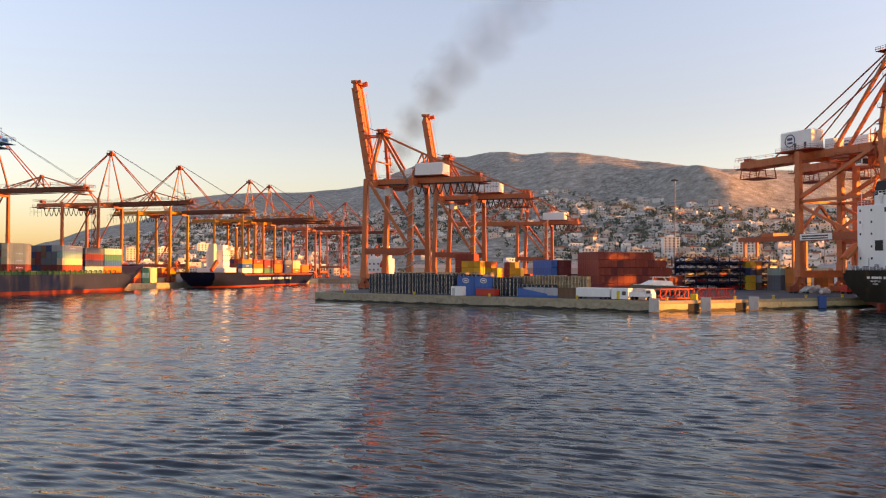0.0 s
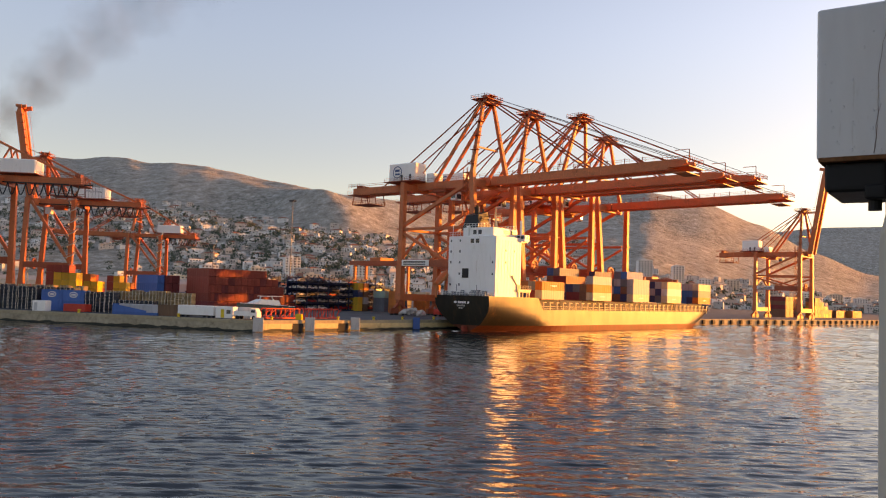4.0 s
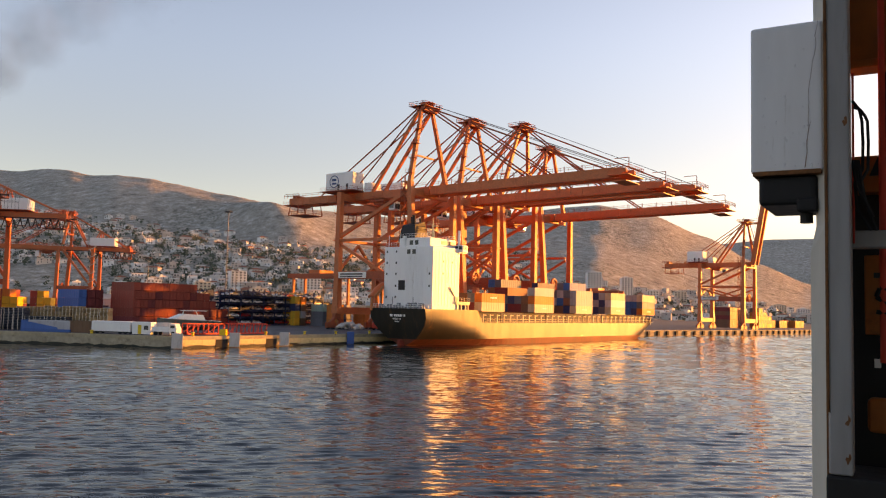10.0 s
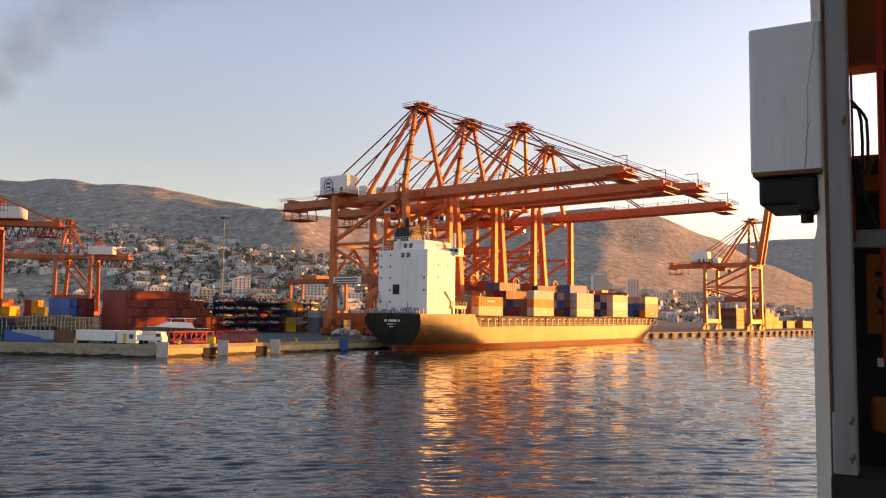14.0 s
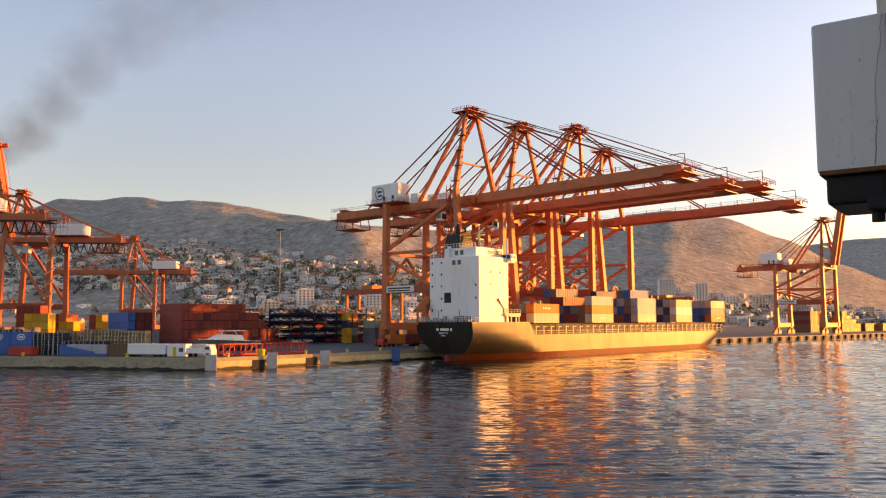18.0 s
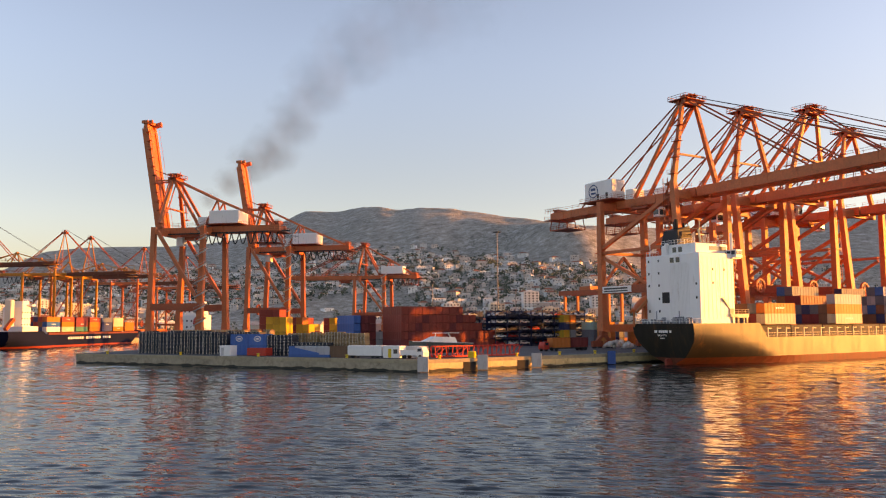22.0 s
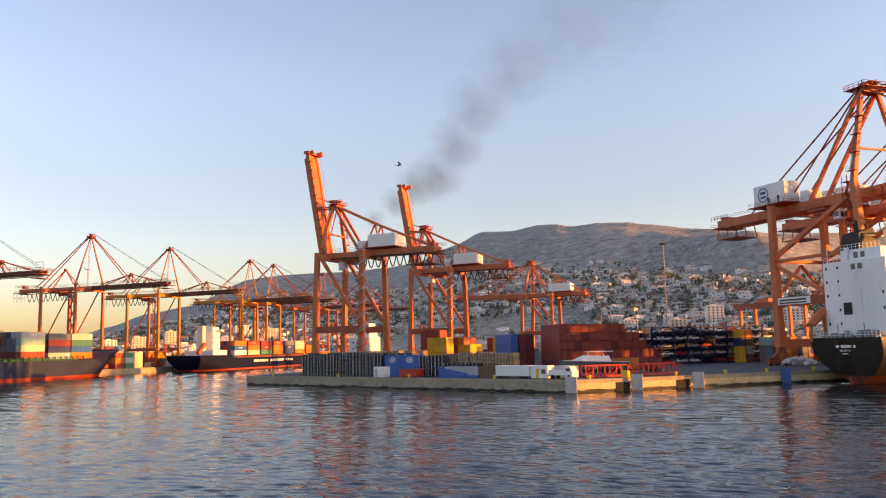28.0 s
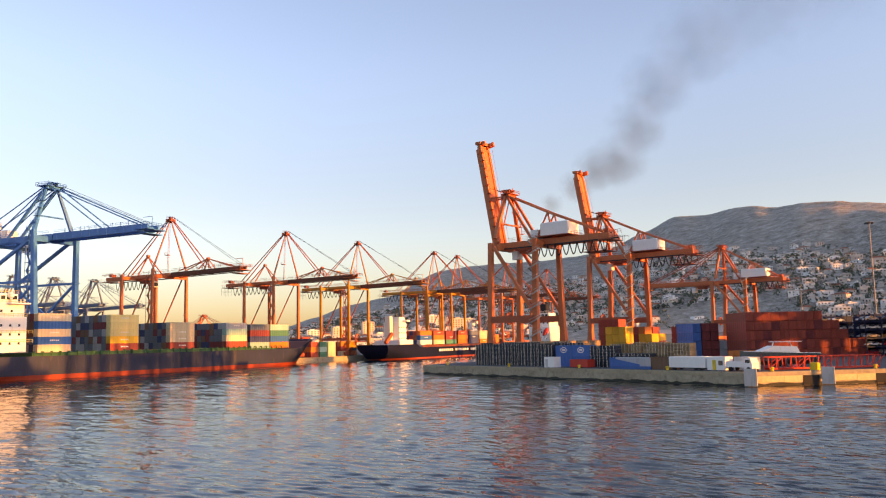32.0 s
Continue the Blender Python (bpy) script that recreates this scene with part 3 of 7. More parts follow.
        part("lettering", Shape().box(-gauge + 2.0, -gauge * 0.6, -hw - leg * 0.66, -hw - leg * 0.62, waist + 0.1, waist + 0.55).box(-gauge + 2.0, -gauge * 0.6, -hw - leg * 0.66, -hw - leg * 0.62, waist - 0.6, waist - 0.25), STEEL, sg)
    # upper frame
    ap = Vector((apex_x, 0, ztop))
    for k in (-1, 1):
        foot = Vector((0, k * hw * (1 - splay), zg + 2.3))
        part("mast", Shape().beam(foot, (apex_x, k * apex_half, ztop - 0.6), leg * mast_w, leg * mast_w, w2=leg * mast_w * 0.75, h2=leg * mast_w * 0.75), c1, c)
        if apex_half > 1:
            part("back_strut", Shape().beam((apex_x - 0.6, k * apex_half, ztop - 0.8), (-gauge * 0.72, k * gird, zg + 1.4), leg * 0.5), c1, c)
        if not simple:
            part("backstay", Shape().tube((apex_x - 1, k * apex_half, ztop), (-gauge - back * 0.5, k * gird, zg + 1.6), 0.24, 5), c2, c)
        if apex_half > 1 and not simple:
            part("backstay", Shape().tube((apex_x - 1, k * apex_half, ztop - 0.6), (-gauge - 1, k * gird, zg + 1.6), 0.22, 5), c2, c)
    if apex_half > 1:
        part("mast_tie", Shape().beam((apex_x, -hw * 0.62, zg + (ztop - zg) * 0.42), (apex_x, hw * 0.62, zg + (ztop - zg) * 0.42), 0.5), c1, c)
        ld = Shape()
        for i in range(4):
            z = zg + 5 + i * (ztop - zg - 8) / 4
            yk = -hw + (hw - apex_half) * (z - zg) / (ztop - zg)
            ld.box(-1.6, 0.9, yk - 1.8, yk - 0.2, z, z + 0.12).rail([(-1.6, yk - 1.8, z), (0.9, yk - 1.8, z)], 1.1, 1.2).tube((-0.9, yk - 1.0, z), (-0.9, yk - 0.2, z + 5), 0.12, 4)
        part("ladder", ld, c2, c)
    else:
        ld = Shape()
        for k in (-0.35, 0.35):
            ld.tube((apex_x - 1.4, k, zg + 1.5), (apex_x - 0.5, k, ztop - 1), 0.09, 4)
        for i in range(14):
            t = i / 14
            ld.tube((apex_x - 1.4 + 0.9 * t, -0.35, zg + 2 + t * (ztop - zg - 4)), (apex_x - 1.4 + 0.9 * t, 0.35, zg + 2 + t * (ztop - zg - 4)), 0.06, 3)
        ld.box(apex_x - 2.6, apex_x - 0.6, -0.8, 0.8, zg + 9, zg + 9.15).rail([(apex_x - 2.6, -0.8, zg + 9.1), (apex_x - 2.6, 0.8, zg + 9.1)], 1.1, 1)
        part("ladder", ld, c2, c)
    pl = Shape()
    a = max(apex_half + 1.2 * plat, 1.4)
    lx = 3.4 * plat if apex_half > 1 else 1.2
    pl.beam((apex_x - 1, -a, ztop - 0.5), (apex_x - 1, a, ztop - 0.5), 1.1, 1.3).beam((apex_x + 1, -a, ztop - 0.5), (apex_x + 1, a, ztop - 0.5), 1.1, 1.3)
    if apex_half > 1:
        pl.box(apex_x - lx - 1.2, apex_x + lx, -a - 0.8, a + 0.8, ztop + 0.1, ztop + 0.25)
        pl.rail([(apex_x - lx - 1.2, -a - 0.8, ztop + 0.2), (apex_x + lx, -a - 0.8, ztop + 0.2), (apex_x + lx, a + 0.8, ztop + 0.2), (apex_x - lx - 1.2, a + 0.8, ztop + 0.2), (apex_x - lx - 1.2, -a - 0.8, ztop + 0.2)], 1.2, 1.4, 0.07)
        pl.box(apex_x - 1.8, apex_x + 2.2, -1.8, 1.8, ztop + 1.4, ztop + 1.6).tube((apex_x - 1, -1, ztop), (apex_x - 1, -1, ztop + 2.6), 0.15, 4).tube((apex_x + 1.4, 1, ztop), (apex_x + 1.4, 1, ztop + 2.2), 0.15, 4)
        for k in (-1, 1):
            pl.disc((apex_x + 0.2, k * 1.6, ztop + 0.9), (0, 1, 0), 0.9, 0.5, 10)
    else:
        pl.rail([(apex_x - 1.2, -1.3, ztop + 0.2), (apex_x + 1.2, -1.3, ztop + 0.2), (apex_x + 1.2, 1.3, ztop + 0.2)], 1.0, 1.2)
        pl.disc((apex_x, 0, ztop + 0.5), (0, 1, 0), 0.7, 1.2, 8)
    part("apex_platform", pl, c2, c)
    # boom
    hinge = Vector((3.0, 0, zg + 0.2))
    ang = radians(raised) if raised is not None else 0.012
    ux, uz = math.cos(ang), math.sin(ang)
    def along(d, y, up=0.0):
        return Vector((hinge.x + ux * d - uz * up, y, hinge.z + uz * d + ux * up))
    ln = out - 3.0
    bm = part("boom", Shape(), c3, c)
    bsh = Shape()
    for y in (-gird, gird):
        bsh.beam(along(0, y), along(ln - 3, y), 1.2, deep * 1.08).beam(along(ln - 3.2, y), along(ln, y, 0.5), 1.2, deep, w2=1.0, h2=1.0)
        for i in range(int(ln / 4)):
            bsh.beam(along(i * 4.0 + 1.9, y), along(i * 4.0 + 2.06, y), 1.34, deep * 1.13)
    if simple and raised is not None:
        bsh.beam(along(0.5, 0, 0.7), along(ln - 2, 0, 0.7), 2 * gird - 1.0, 0.14)
    for i in range(0, int(ln / 6) + 1):
        bsh.beam(along(min(ln - 1, i * 6.0 + 0.5), -gird), along(min(ln - 1, i * 6.0 + 0.5), gird), 0.7, 1.4)
    bsh.beam(along(0.5, -gird - 0.2, -1.15), along(ln - 2, -gird - 0.2, -1.15), 0.4, 0.3).beam(along(0.5, gird + 0.2, -1.15), along(ln - 2, gird + 0.2, -1.15), 0.4, 0.3)
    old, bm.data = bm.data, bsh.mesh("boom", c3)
    bpy.data.meshes.remove(old)
    tip = Shape()
    if raised is None:
        tip.box(3 + ln - 4.5, 3 + ln + 1.5, -gird - 2.2, gird + 2.2, zg - 0.1, zg + 0.1)
        tip.rail([along(ln - 4.5, -gird - 2.2, 0.3), along(ln + 1.4, -gird - 2.2, 0.3), along(ln + 1.4, gird + 2.2, 0.3), along(ln - 4.5, gird + 2.2, 0.3)], 1.3, 1.2, 0.07)
        tip.box(3 + ln - 3.5, 3 + ln + 0.6, -gird - 1.6, gird + 1.6, zg - 1.6, zg - 1.4).tube(along(ln - 0.5, 0, 0), along(ln - 0.5, 0, 4.2), 0.12, 4).tube(along(ln - 4.5, 0, 4.2), along(ln - 0.5, 0, 4.2), 0.1, 4)
        wk = Shape()
        for k in (-1, 1):
            wk.rail([along(1, k * (gird + 0.9), 1.3), along(ln - 4, k * (gird + 0.9), 1.35)], 1.1, 2.4, 0.05)
        for i in range(9):
            d = ln * (0.12 + 0.085 * i)
            wk.tube(along(d, -gird, 1.3), along(d, -gird, 2.9), 0.13, 4)
        part("boom_rail", wk, c2, bm)
    else:
        tip.beam(along(ln, -gird - 0.9, 0.3), along(ln, gird + 0.9, 0.3), 2.2, 1.0).beam(along(ln - 0.4, -gird - 0.4, 0.9), along(ln - 0.4, -gird - 0.4, 3.2), 0.9, 1.6)
        tip.beam(along(ln - 0.4, gird, 0.9), along(ln - 0.4, gird, 2.8), 0.6, 1.2)
        wk = Shape()
        for i in range(int(ln / 3)):
            wk.beam(along(i * 3.0 + 1, gird + 0.9, 0.4), along(i * 3.0 + 1.1, gird + 0.9, 1.8), 1.0, 0.08)
        wk.tube(along(1, gird + 0.9, 1.8), along(ln - 2, gird + 0.9, 1.8), 0.06, 4).tube(along(1, -gird - 0.9, 1.8), along(ln - 2, -gird - 0.9, 1.8), 0.06, 4)
        part("boom_rail", wk, c2, bm)
    part("boom_tip", tip, c1, bm)
    for k in (-1, 1):
        p = Vector((apex_x + 0.8, k * apex_half, ztop + 0.1))
        if raised is None:
            for f in stay_at:
                part("forestay", Shape().tube(p, along(ln * f, k * gird, 1.4), 0.24, 5), c2, c)
            part("hoist_rope", Shape().tube(p + Vector((0.6, 0, 0.9)), along(ln * 0.97, k * 1.2, 1.6), 0.07, 4), CABLE, c)
        else:
            q = along(ln * 0.55, k * gird, 1.3)
            kn = Vector((apex_x + 3.0, k * gird, ztop - 7.0))
            part("forestay", Shape().line([p, kn, along(ln * 0.2, k * gird, 1.3)], 0.2, 5), c2, c)
            part("hoist_rope", Shape().tube(p + Vector((0, 0, 0.6)), q, 0.08, 4), CABLE, c)
            part("mast_arm", Shape().beam((apex_x, k * apex_half, ztop - 0.8), along((ztop - zg) * 0.97, k * gird, 0.9), 0.5), c1, c)
    if hump:
        hs = Shape()
        tp = along(ln * 0.5, 0, 5.5)
        for k in (-1, 1):
            hs.beam(tp, along(ln * 0.40, k * gird, 1.2), 0.4).beam(tp, along(ln * 0.56, k * gird, 1.2), 0.4)
            hs.beam(tp, along(ln * 0.86, k * gird, 1.2), 0.36).beam(tp, along(ln * 0.1, k * gird, 1.2), 0.36)
        hs.disc(tp, (0, 1, 0), 0.6, 1.4, 8)
        part("stay_frame", hs, c1, c)
        bs = Shape()
        tp = Vector((-gauge * 0.72, 0, zg + 9.5))
        for k in (-1, 1):
            bs.beam(tp, (-gauge * 0.35, k * gird, zg + 1.2), 0.4).beam(tp, (-gauge - 3, k * gird, zg + 1.2), 0.4)
        bs.disc(tp, (0, 1, 0), 0.6, 1.4, 8)
        part("stay_frame", bs, c1, c)
    if simple:
        # heavy backstay over a small frame, and a stair winding up the landside leg
        for k in (-1, 1):
            knee = Vector((-gauge - 2.0, k * gird, zg + 10.0))
            part("backstay", Shape().beam((apex_x - 0.6, k * apex_half, ztop - 0.4), knee, 0.5, 0.6).beam(knee, (-gauge - back + 2, k * gird, zg + 1.4), 0.5, 0.6), c1, c)
            part("stay_frame", Shape().beam(knee, (-gauge + 2.5, k * gird, zg + 1.4), 0.45).beam(knee, (-gauge - 4.0, k * gird, zg + 1.4), 0.45), c1, c)
        for y in (hw,):
            st = Shape()
            z, n = sill + 0.5, 0
            ring = [(-1.25, -1.25), (1.25, -1.25), (1.25, 1.25), (-1.25, 1.25)]
            while z < zg + 1:
                (ax, ay), (bx, by) = ring[n % 4], ring[(n + 1) % 4]
                st.beam((-gauge + ax, y + ay, z), (-gauge + bx, y + by, z + 1.1), 0.6, 0.28)
                st.tube((-gauge + ax * 1.2, y + ay * 1.2, z + 1.0), (-gauge + bx * 1.2, y + by * 1.2, z + 2.1), 0.06, 4)
                st.box(-gauge + bx - 0.5, -gauge + bx + 0.5, y + by - 0.5, y + by + 0.5, z + 1.0, z + 1.12)
                z, n = z + 1.1, n + 1
            part("stairway", st, GALVANISED, c, "pale galvanised stair winding up the leg")
    # machinery house
    hx0, hx1 = house_x
    if house_h:
        hs = part("machinery_house", Shape().soft(hx0, hx1, house_y[0], house_y[1], zg + 2.0, zg + 2.0 + house_h, 0.25).box(hx0 + 0.5, hx1 - 0.5, house_y[0] - 0.12, house_y[0], zg + 2.6, zg + 2.75), WHITE, c, "white machinery house")
        det = Shape().rail([(hx0 - 0.8, house_y[0] - 1.2, zg + 2.0), (hx1 + 1, house_y[0] - 1.2, zg + 2.0), (hx1 + 1, house_y[1] + 1.2, zg + 2.0)], 1.1, 2)
        det.box(hx0 - 1, hx1 + 1.2, house_y[0] - 1.4, house_y[1] + 1.4, zg + 1.75, zg + 1.98)
        part("house_deck", det, c2, c)
        for x in (hx1 - 2.2, (hx0 + hx1) / 2):
            part("house_door", Shape().box(x - 0.45, x + 0.45, house_y[0] - 0.08, house_y[0] + 0.02, zg + 2.1, zg + 4.1), STEEL, hs)
        el = Shape().soft(hx1 + 1.5, hx1 + 4.5, -2.5, 2.5, zg + 1.5, zg + 4.6, 0.15)
        part("electric_room", el, WHITE, c)
    # trolley with the cab
    tr = part("trolley", Shape().box(trolley - 3, trolley + 3, -gird - 1, gird + 1, zg - 1.9, zg - 1.3).box(trolley - 2, trolley + 2, -gird, gird, zg - 2.8, zg - 1.9).rail([(trolley - 3, -gird - 1, zg - 1.3), (trolley + 3, -gird - 1, zg - 1.3)], 1.0, 1.5), c2, c)
    part("operator_cab", Shape().soft(trolley + 3.2, trolley + 5.6, -1.4, 1.4, zg - 4.6, zg - 1.8, 0.2), WHITE, tr)
    part("cab_window", Shape().box(trolley + 5.6, trolley + 5.66, -1.1, 1.1, zg - 4.2, zg - 2.6).box(trolley + 3.5, trolley + 5.3, -1.46, -1.4, zg - 4.0, zg - 2.6), GLASS, tr)
    if loops:
        track = Shape()
        x = -gauge - back
        while x < -gauge + 3:
            pts = [(x + 2.6 * i / 8, gird + 1.4, zg - 1.2 - 3.6 * math.sin(math.pi * i / 8)) for i in range(9)]
            part("cable_loop", Shape().line(pts, 0.2, 4), CABLE, c)
            x += 2.7
        track.beam((-gauge - back - 4, gird + 1.4, zg - 1.0), (0, gird + 1.4, zg - 1.0), 0.3, 0.4)
        track.rail([(-gauge - back - 6, gird - 1, zg - 5), (-gauge - back - 2, gird - 1, zg - 5), (-gauge - back - 2, gird + 2, zg - 5), (-gauge - back - 6, gird + 2, zg - 5), (-gauge - back - 6, gird - 1, zg - 5)], 4.5, 2)
        part("cable_track", track, CABLE, c)
    sx, sy = stair_leg
    if not simple:
        part("stair_tower", zigzag(Shape(), (0 if sx == 0 else -gauge) - 1.9, sy * (hw + 0.2), sill, zg + (4 if apex_half > 1 else 0)), c2, c)
    for y in (-hw * 0.3,):
        cr = Shape()
        for i in range(18):
            a0, a1 = 2 * math.pi * i / 18, 2 * math.pi * (i + 1) / 18
            cr.tube((0.9 + lean * 0.6, y + 1.9 * math.cos(a0), waist + 0.6 + 1.9 * math.sin(a0)), (0.9 + lean * 0.6, y + 1.9 * math.cos(a1), waist + 0.6 + 1.9 * math.sin(a1)), 0.45, 5)
        for i in range(6):
            a0 = math.pi * i / 3
            cr.beam((0.9 + lean * 0.6, y, waist + 0.6), (0.9 + lean * 0.6, y + 1.8 * math.cos(a0), waist + 0.6 + 1.8 * math.sin(a0)), 0.25)
        part("cable_reel", cr, c2, c)
    return c


def emblem(parent, x, y, z, r):
    sh = Shape()
    for i in range(20):
        a0, a1 = 2 * math.pi * i / 20, 2 * math.pi * (i + 1) / 20
        sh.beam((x + r * math.cos(a0), y, z + r * math.sin(a0)), (x + r * math.cos(a1), y, z + r * math.sin(a1)), 0.06, r * 0.16)
    sh.box(x - r * 0.55, x + r * 0.5, y - 0.03, y + 0.03, z + r * 0.1, z + r * 0.5).box(x - r * 0.5, x + r * 0.55, y - 0.03, y + 0.03, z - r * 0.5, z - r * 0.2)
    part("emblem", sh, paint("emblem_blue", (0.05, 0.10, 0.22), 0.5), parent, "round dark blue emblem")


A_LABEL = "tall orange container crane with its boom lowered over the ship"
crane_a = quay_crane(put(PR(62, -4.5, QUAY), RIGHT), A_LABEL, ORANGE, ORANGE_DARK, lean=2.8)
emblem([o for o in crane_a.children if o.name.startswith("machinery_house")][0], -34, -6.56, 47.6, 1.9)
copy_thing(crane_a, put(PR(87, -4.5, QUAY), RIGHT))
copy_thing(crane_a, put(PR(139, -4.5, QUAY), RIGHT))
crane_c = quay_crane(put(PR(112, -4.5, QUAY), RIGHT), A_LABEL, ORANGE, ORANGE_DARK, ztop=72.0, apex_x=3.0, zg=45.0, trolley=-8.0, lean=2.8)
crane_r = quay_crane(put(Vector((171.7, 456.8, QUAY)), RIGHT - 3), "orange container crane with its boom raised, on the far quay", ORANGE, ORANGE_DARK, raised=80, out=50, ztop=60, zg=36, gauge=24.5, back=24, house_x=(-33.5, -24), sill=5)
# pier-side cranes, booms raised
crane_b = quay_crane(put(PB(46, -1.0, QUAY), PIER), "orange container crane with its boom raised beside stacked containers", ORANGE, ORANGE_DARK, gauge=15.5, hw=8.8, zg=38.5, ztop=56.5, out=41, back=24,
                     raised=80, sill=5, waist=13.5, apex_half=2.0, apex_x=-1.0, leg=1.6, gird=2.2, house_x=(-25.8, -15.2), house_y=(-3.6, 3.6), trolley=-8, stair_leg=(1, 1), group="pier cranes", mid=0.5, house_h=4.4, plat=0.35, simple=True, loops=True, deep=2.0, lean=2.0, splay=0.15)
copy_thing(crane_b, put(PB(116, -1.0, QUAY), PIER))
crane_d = quay_crane(put(PB(254, -1.0, QUAY), PIER), "orange container crane with its boom lowered, behind the stacks", ORANGE, ORANGE_DARK, gauge=15.5, hw=8.8, zg=34.6, ztop=53.5, out=44, back=18, splay=0.15, sill=5, waist=13.5,
                     apex_half=2.0, leg=1.6, gird=2.2, house_x=(-25.5, -12.5), house_y=(-3.6, 3.6), trolley=10, stair_leg=(1, 1), group="pier cranes", mid=0.5, house_h=4.4, plat=0.35, simple=True, loops=True, deep=2.0, lean=2.0)
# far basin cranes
# brown paint carries the shade that lies on these booms
SHADED_BOOM = paint("boom_shade_brown", (0.17, 0.055, 0.03), 0.6, 0, 0.25, 0.8, 0.01)
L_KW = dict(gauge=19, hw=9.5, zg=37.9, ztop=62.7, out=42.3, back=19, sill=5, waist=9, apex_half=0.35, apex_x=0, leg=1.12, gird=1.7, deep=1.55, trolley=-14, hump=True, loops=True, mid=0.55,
            stay_at=(0.5,), stair_leg=(0, -1), group="basin cranes", house_h=0, c3=SHADED_BOOM, mast_w=0.5)
BASIN = LEFT + 2.5
crane_l = quay_crane(put(PL(104.5, 147.8, QUAY), BASIN), "orange gantry crane with a pointed mast and hanging cable loops", ORANGE, ORANGE_DARK, **L_KW)
for s, o in ((37.0, 154.0), (341.0, 143.0), (415.0, 143.0)):
    copy_thing(crane_l, put(PL(s, o, QUAY), BASIN))
crane_m = quay_crane(put(PL(162.0, 146.0, QUAY), BASIN), "amber gantry crane with a pointed mast and hanging cable loops", AMBER, ORANGE_DARK, **L_KW)
for s, o in ((236.0, 141.5), (267.0, 142.5)):
    copy_thing(crane_m, put(PL(s, o, QUAY), BASIN))
crane_blue = quay_crane(put(PL(-19.6, 152.0, QUAY), LEFT + 9.0), "tall blue container crane with its boom lowered over a ship", BLUE, BLUE, lean=2.0, out=47.5, zg=48.6, ztop=68.5, back=26)
far_crane = quay_crane(put(Vector((-744, 274, QUAY)), LEFT), "distant container crane on another berth with haze painted in dark blue", HAZE_BLUE, HAZE_BLUE, group="distant cranes")
for x, y in ((-753, 312), (-733, 238)):
    copy_thing(far_crane, put(Vector((x, y, QUAY)), LEFT))
far_low = quay_crane(put(Vector((-829, 460, QUAY)), LEFT), "distant orange container crane on another berth", ORANGE, ORANGE_DARK, zg=24, ztop=40, out=40, back=20, gauge=20, waist=10, house_x=(-25, -17), group="distant cranes")


bars = Shape()
for i in range(5):
    bars.box(12.5 + i * 1.9, 13.7 + i * 1.9, -2.95, -2.88, 48.9, 50.1)
for i in range(8):
    bars.box(26 + i * 1.75, 27.1 + i * 1.75, -2.95, -2.88, 49.0, 50.2)
part("lettering", bars, WHITE, [o for o in crane_blue.children if o.name.startswith("boom")][0], "row of plain white letter-sized bars")
# ---- containers ----
PALETTE = {
    "rust_red": (0.36, 0.062, 0.042), "dark_red": (0.22, 0.038, 0.038), "blue": (0.018, 0.125, 0.36), "navy": (0.035, 0.05, 0.13), "grey": (0.36, 0.37, 0.39), "cream": (0.62, 0.50, 0.34),
    "white": (0.72, 0.70, 0.66), "yellow": (0.75, 0.40, 0.05), "orange": (0.62, 0.17, 0.04), "green": (0.05, 0.20, 0.13), "brown": (0.20, 0.10, 0.06), "teal": (0.25, 0.42, 0.38), "slate": (0.13, 0.15, 0.18), "pale": (0.74, 0.60, 0.28),
}
BOXMAT = {k: paint("container_" + k, v, 0.55, 0, 0.18, 0.7, 0.006, 0.25, tuple(x * 0.45 for x in v), streak=True, each=0.14) for k, v in PALETTE.items()}
_meshes = {}


def container_mesh(col, ln):
    key = (col, ln)
    if key in _meshes:
        return _meshes[key]
    w, h, sh = 2.44, 2.59, Shape()
    n = int(ln / 0.62)
    for k in (-1, 1):
        pts = []
        for i in range(n):
            a = -ln / 2 + 0.16 + (ln - 0.32) * i / n
            st = (ln - 0.32) / n
            d = 0.06 if i % 2 else 0.0
            pts += [(a, d), (a + st * 0.8, d)]
        v = []
        for x, d in pts:
            v += [(x, k * (w / 2 - 0.03 - d), 0.16), (x, k * (w / 2 - 0.03 - d), h - 0.12)]
        f = [(2 * i, 2 * i + 2, 2 * i + 3, 2 * i + 1) if k < 0 else (2 * i, 2 * i + 1, 2 * i + 3, 2 * i + 2) for i in range(len(pts) - 1)]
        sh.add(v, f)
        sh.box(-ln / 2, ln / 2, k * w / 2 - 0.05 * (k + 1), k * w / 2 + 0.05 * (1 - k), 0.0, 0.17).box(-ln / 2, ln / 2, k * w / 2 - 0.05 * (k + 1), k * w / 2 + 0.05 * (1 - k), h - 0.13, h)
    for x in (-ln / 2, ln / 2 - 0.16):
        for y in (-w / 2, w / 2 - 0.16):
            sh.box(x, x + 0.16, y, y + 0.16, 0, h)
    sh.box(-ln / 2 + 0.04, ln / 2 - 0.10, -w / 2 + 0.1, w / 2 - 0.1, 0.1, h - 0.03)
    leaves = []
    for k in (-1, 1):
        dr = Shape().box(-0.05, 0.0, 0.02 if k > 0 else -w / 2 + 0.18, w / 2 - 0.18 if k > 0 else -0.02, 0.2, h - 0.15)
        for j in (0.28, 0.8):
            dr.tube((-0.07, k * j, 0.2), (-0.07, k * j, h - 0.15), 0.035, 4)
        leaves.append(dr.mesh("door", BOXMAT[col]))
    _meshes[key] = (sh.mesh("container", BOXMAT[col]), leaves)
    return _meshes[key]


WORDS = {"rust_red": "rust-red", "dark_red": "dark red"}


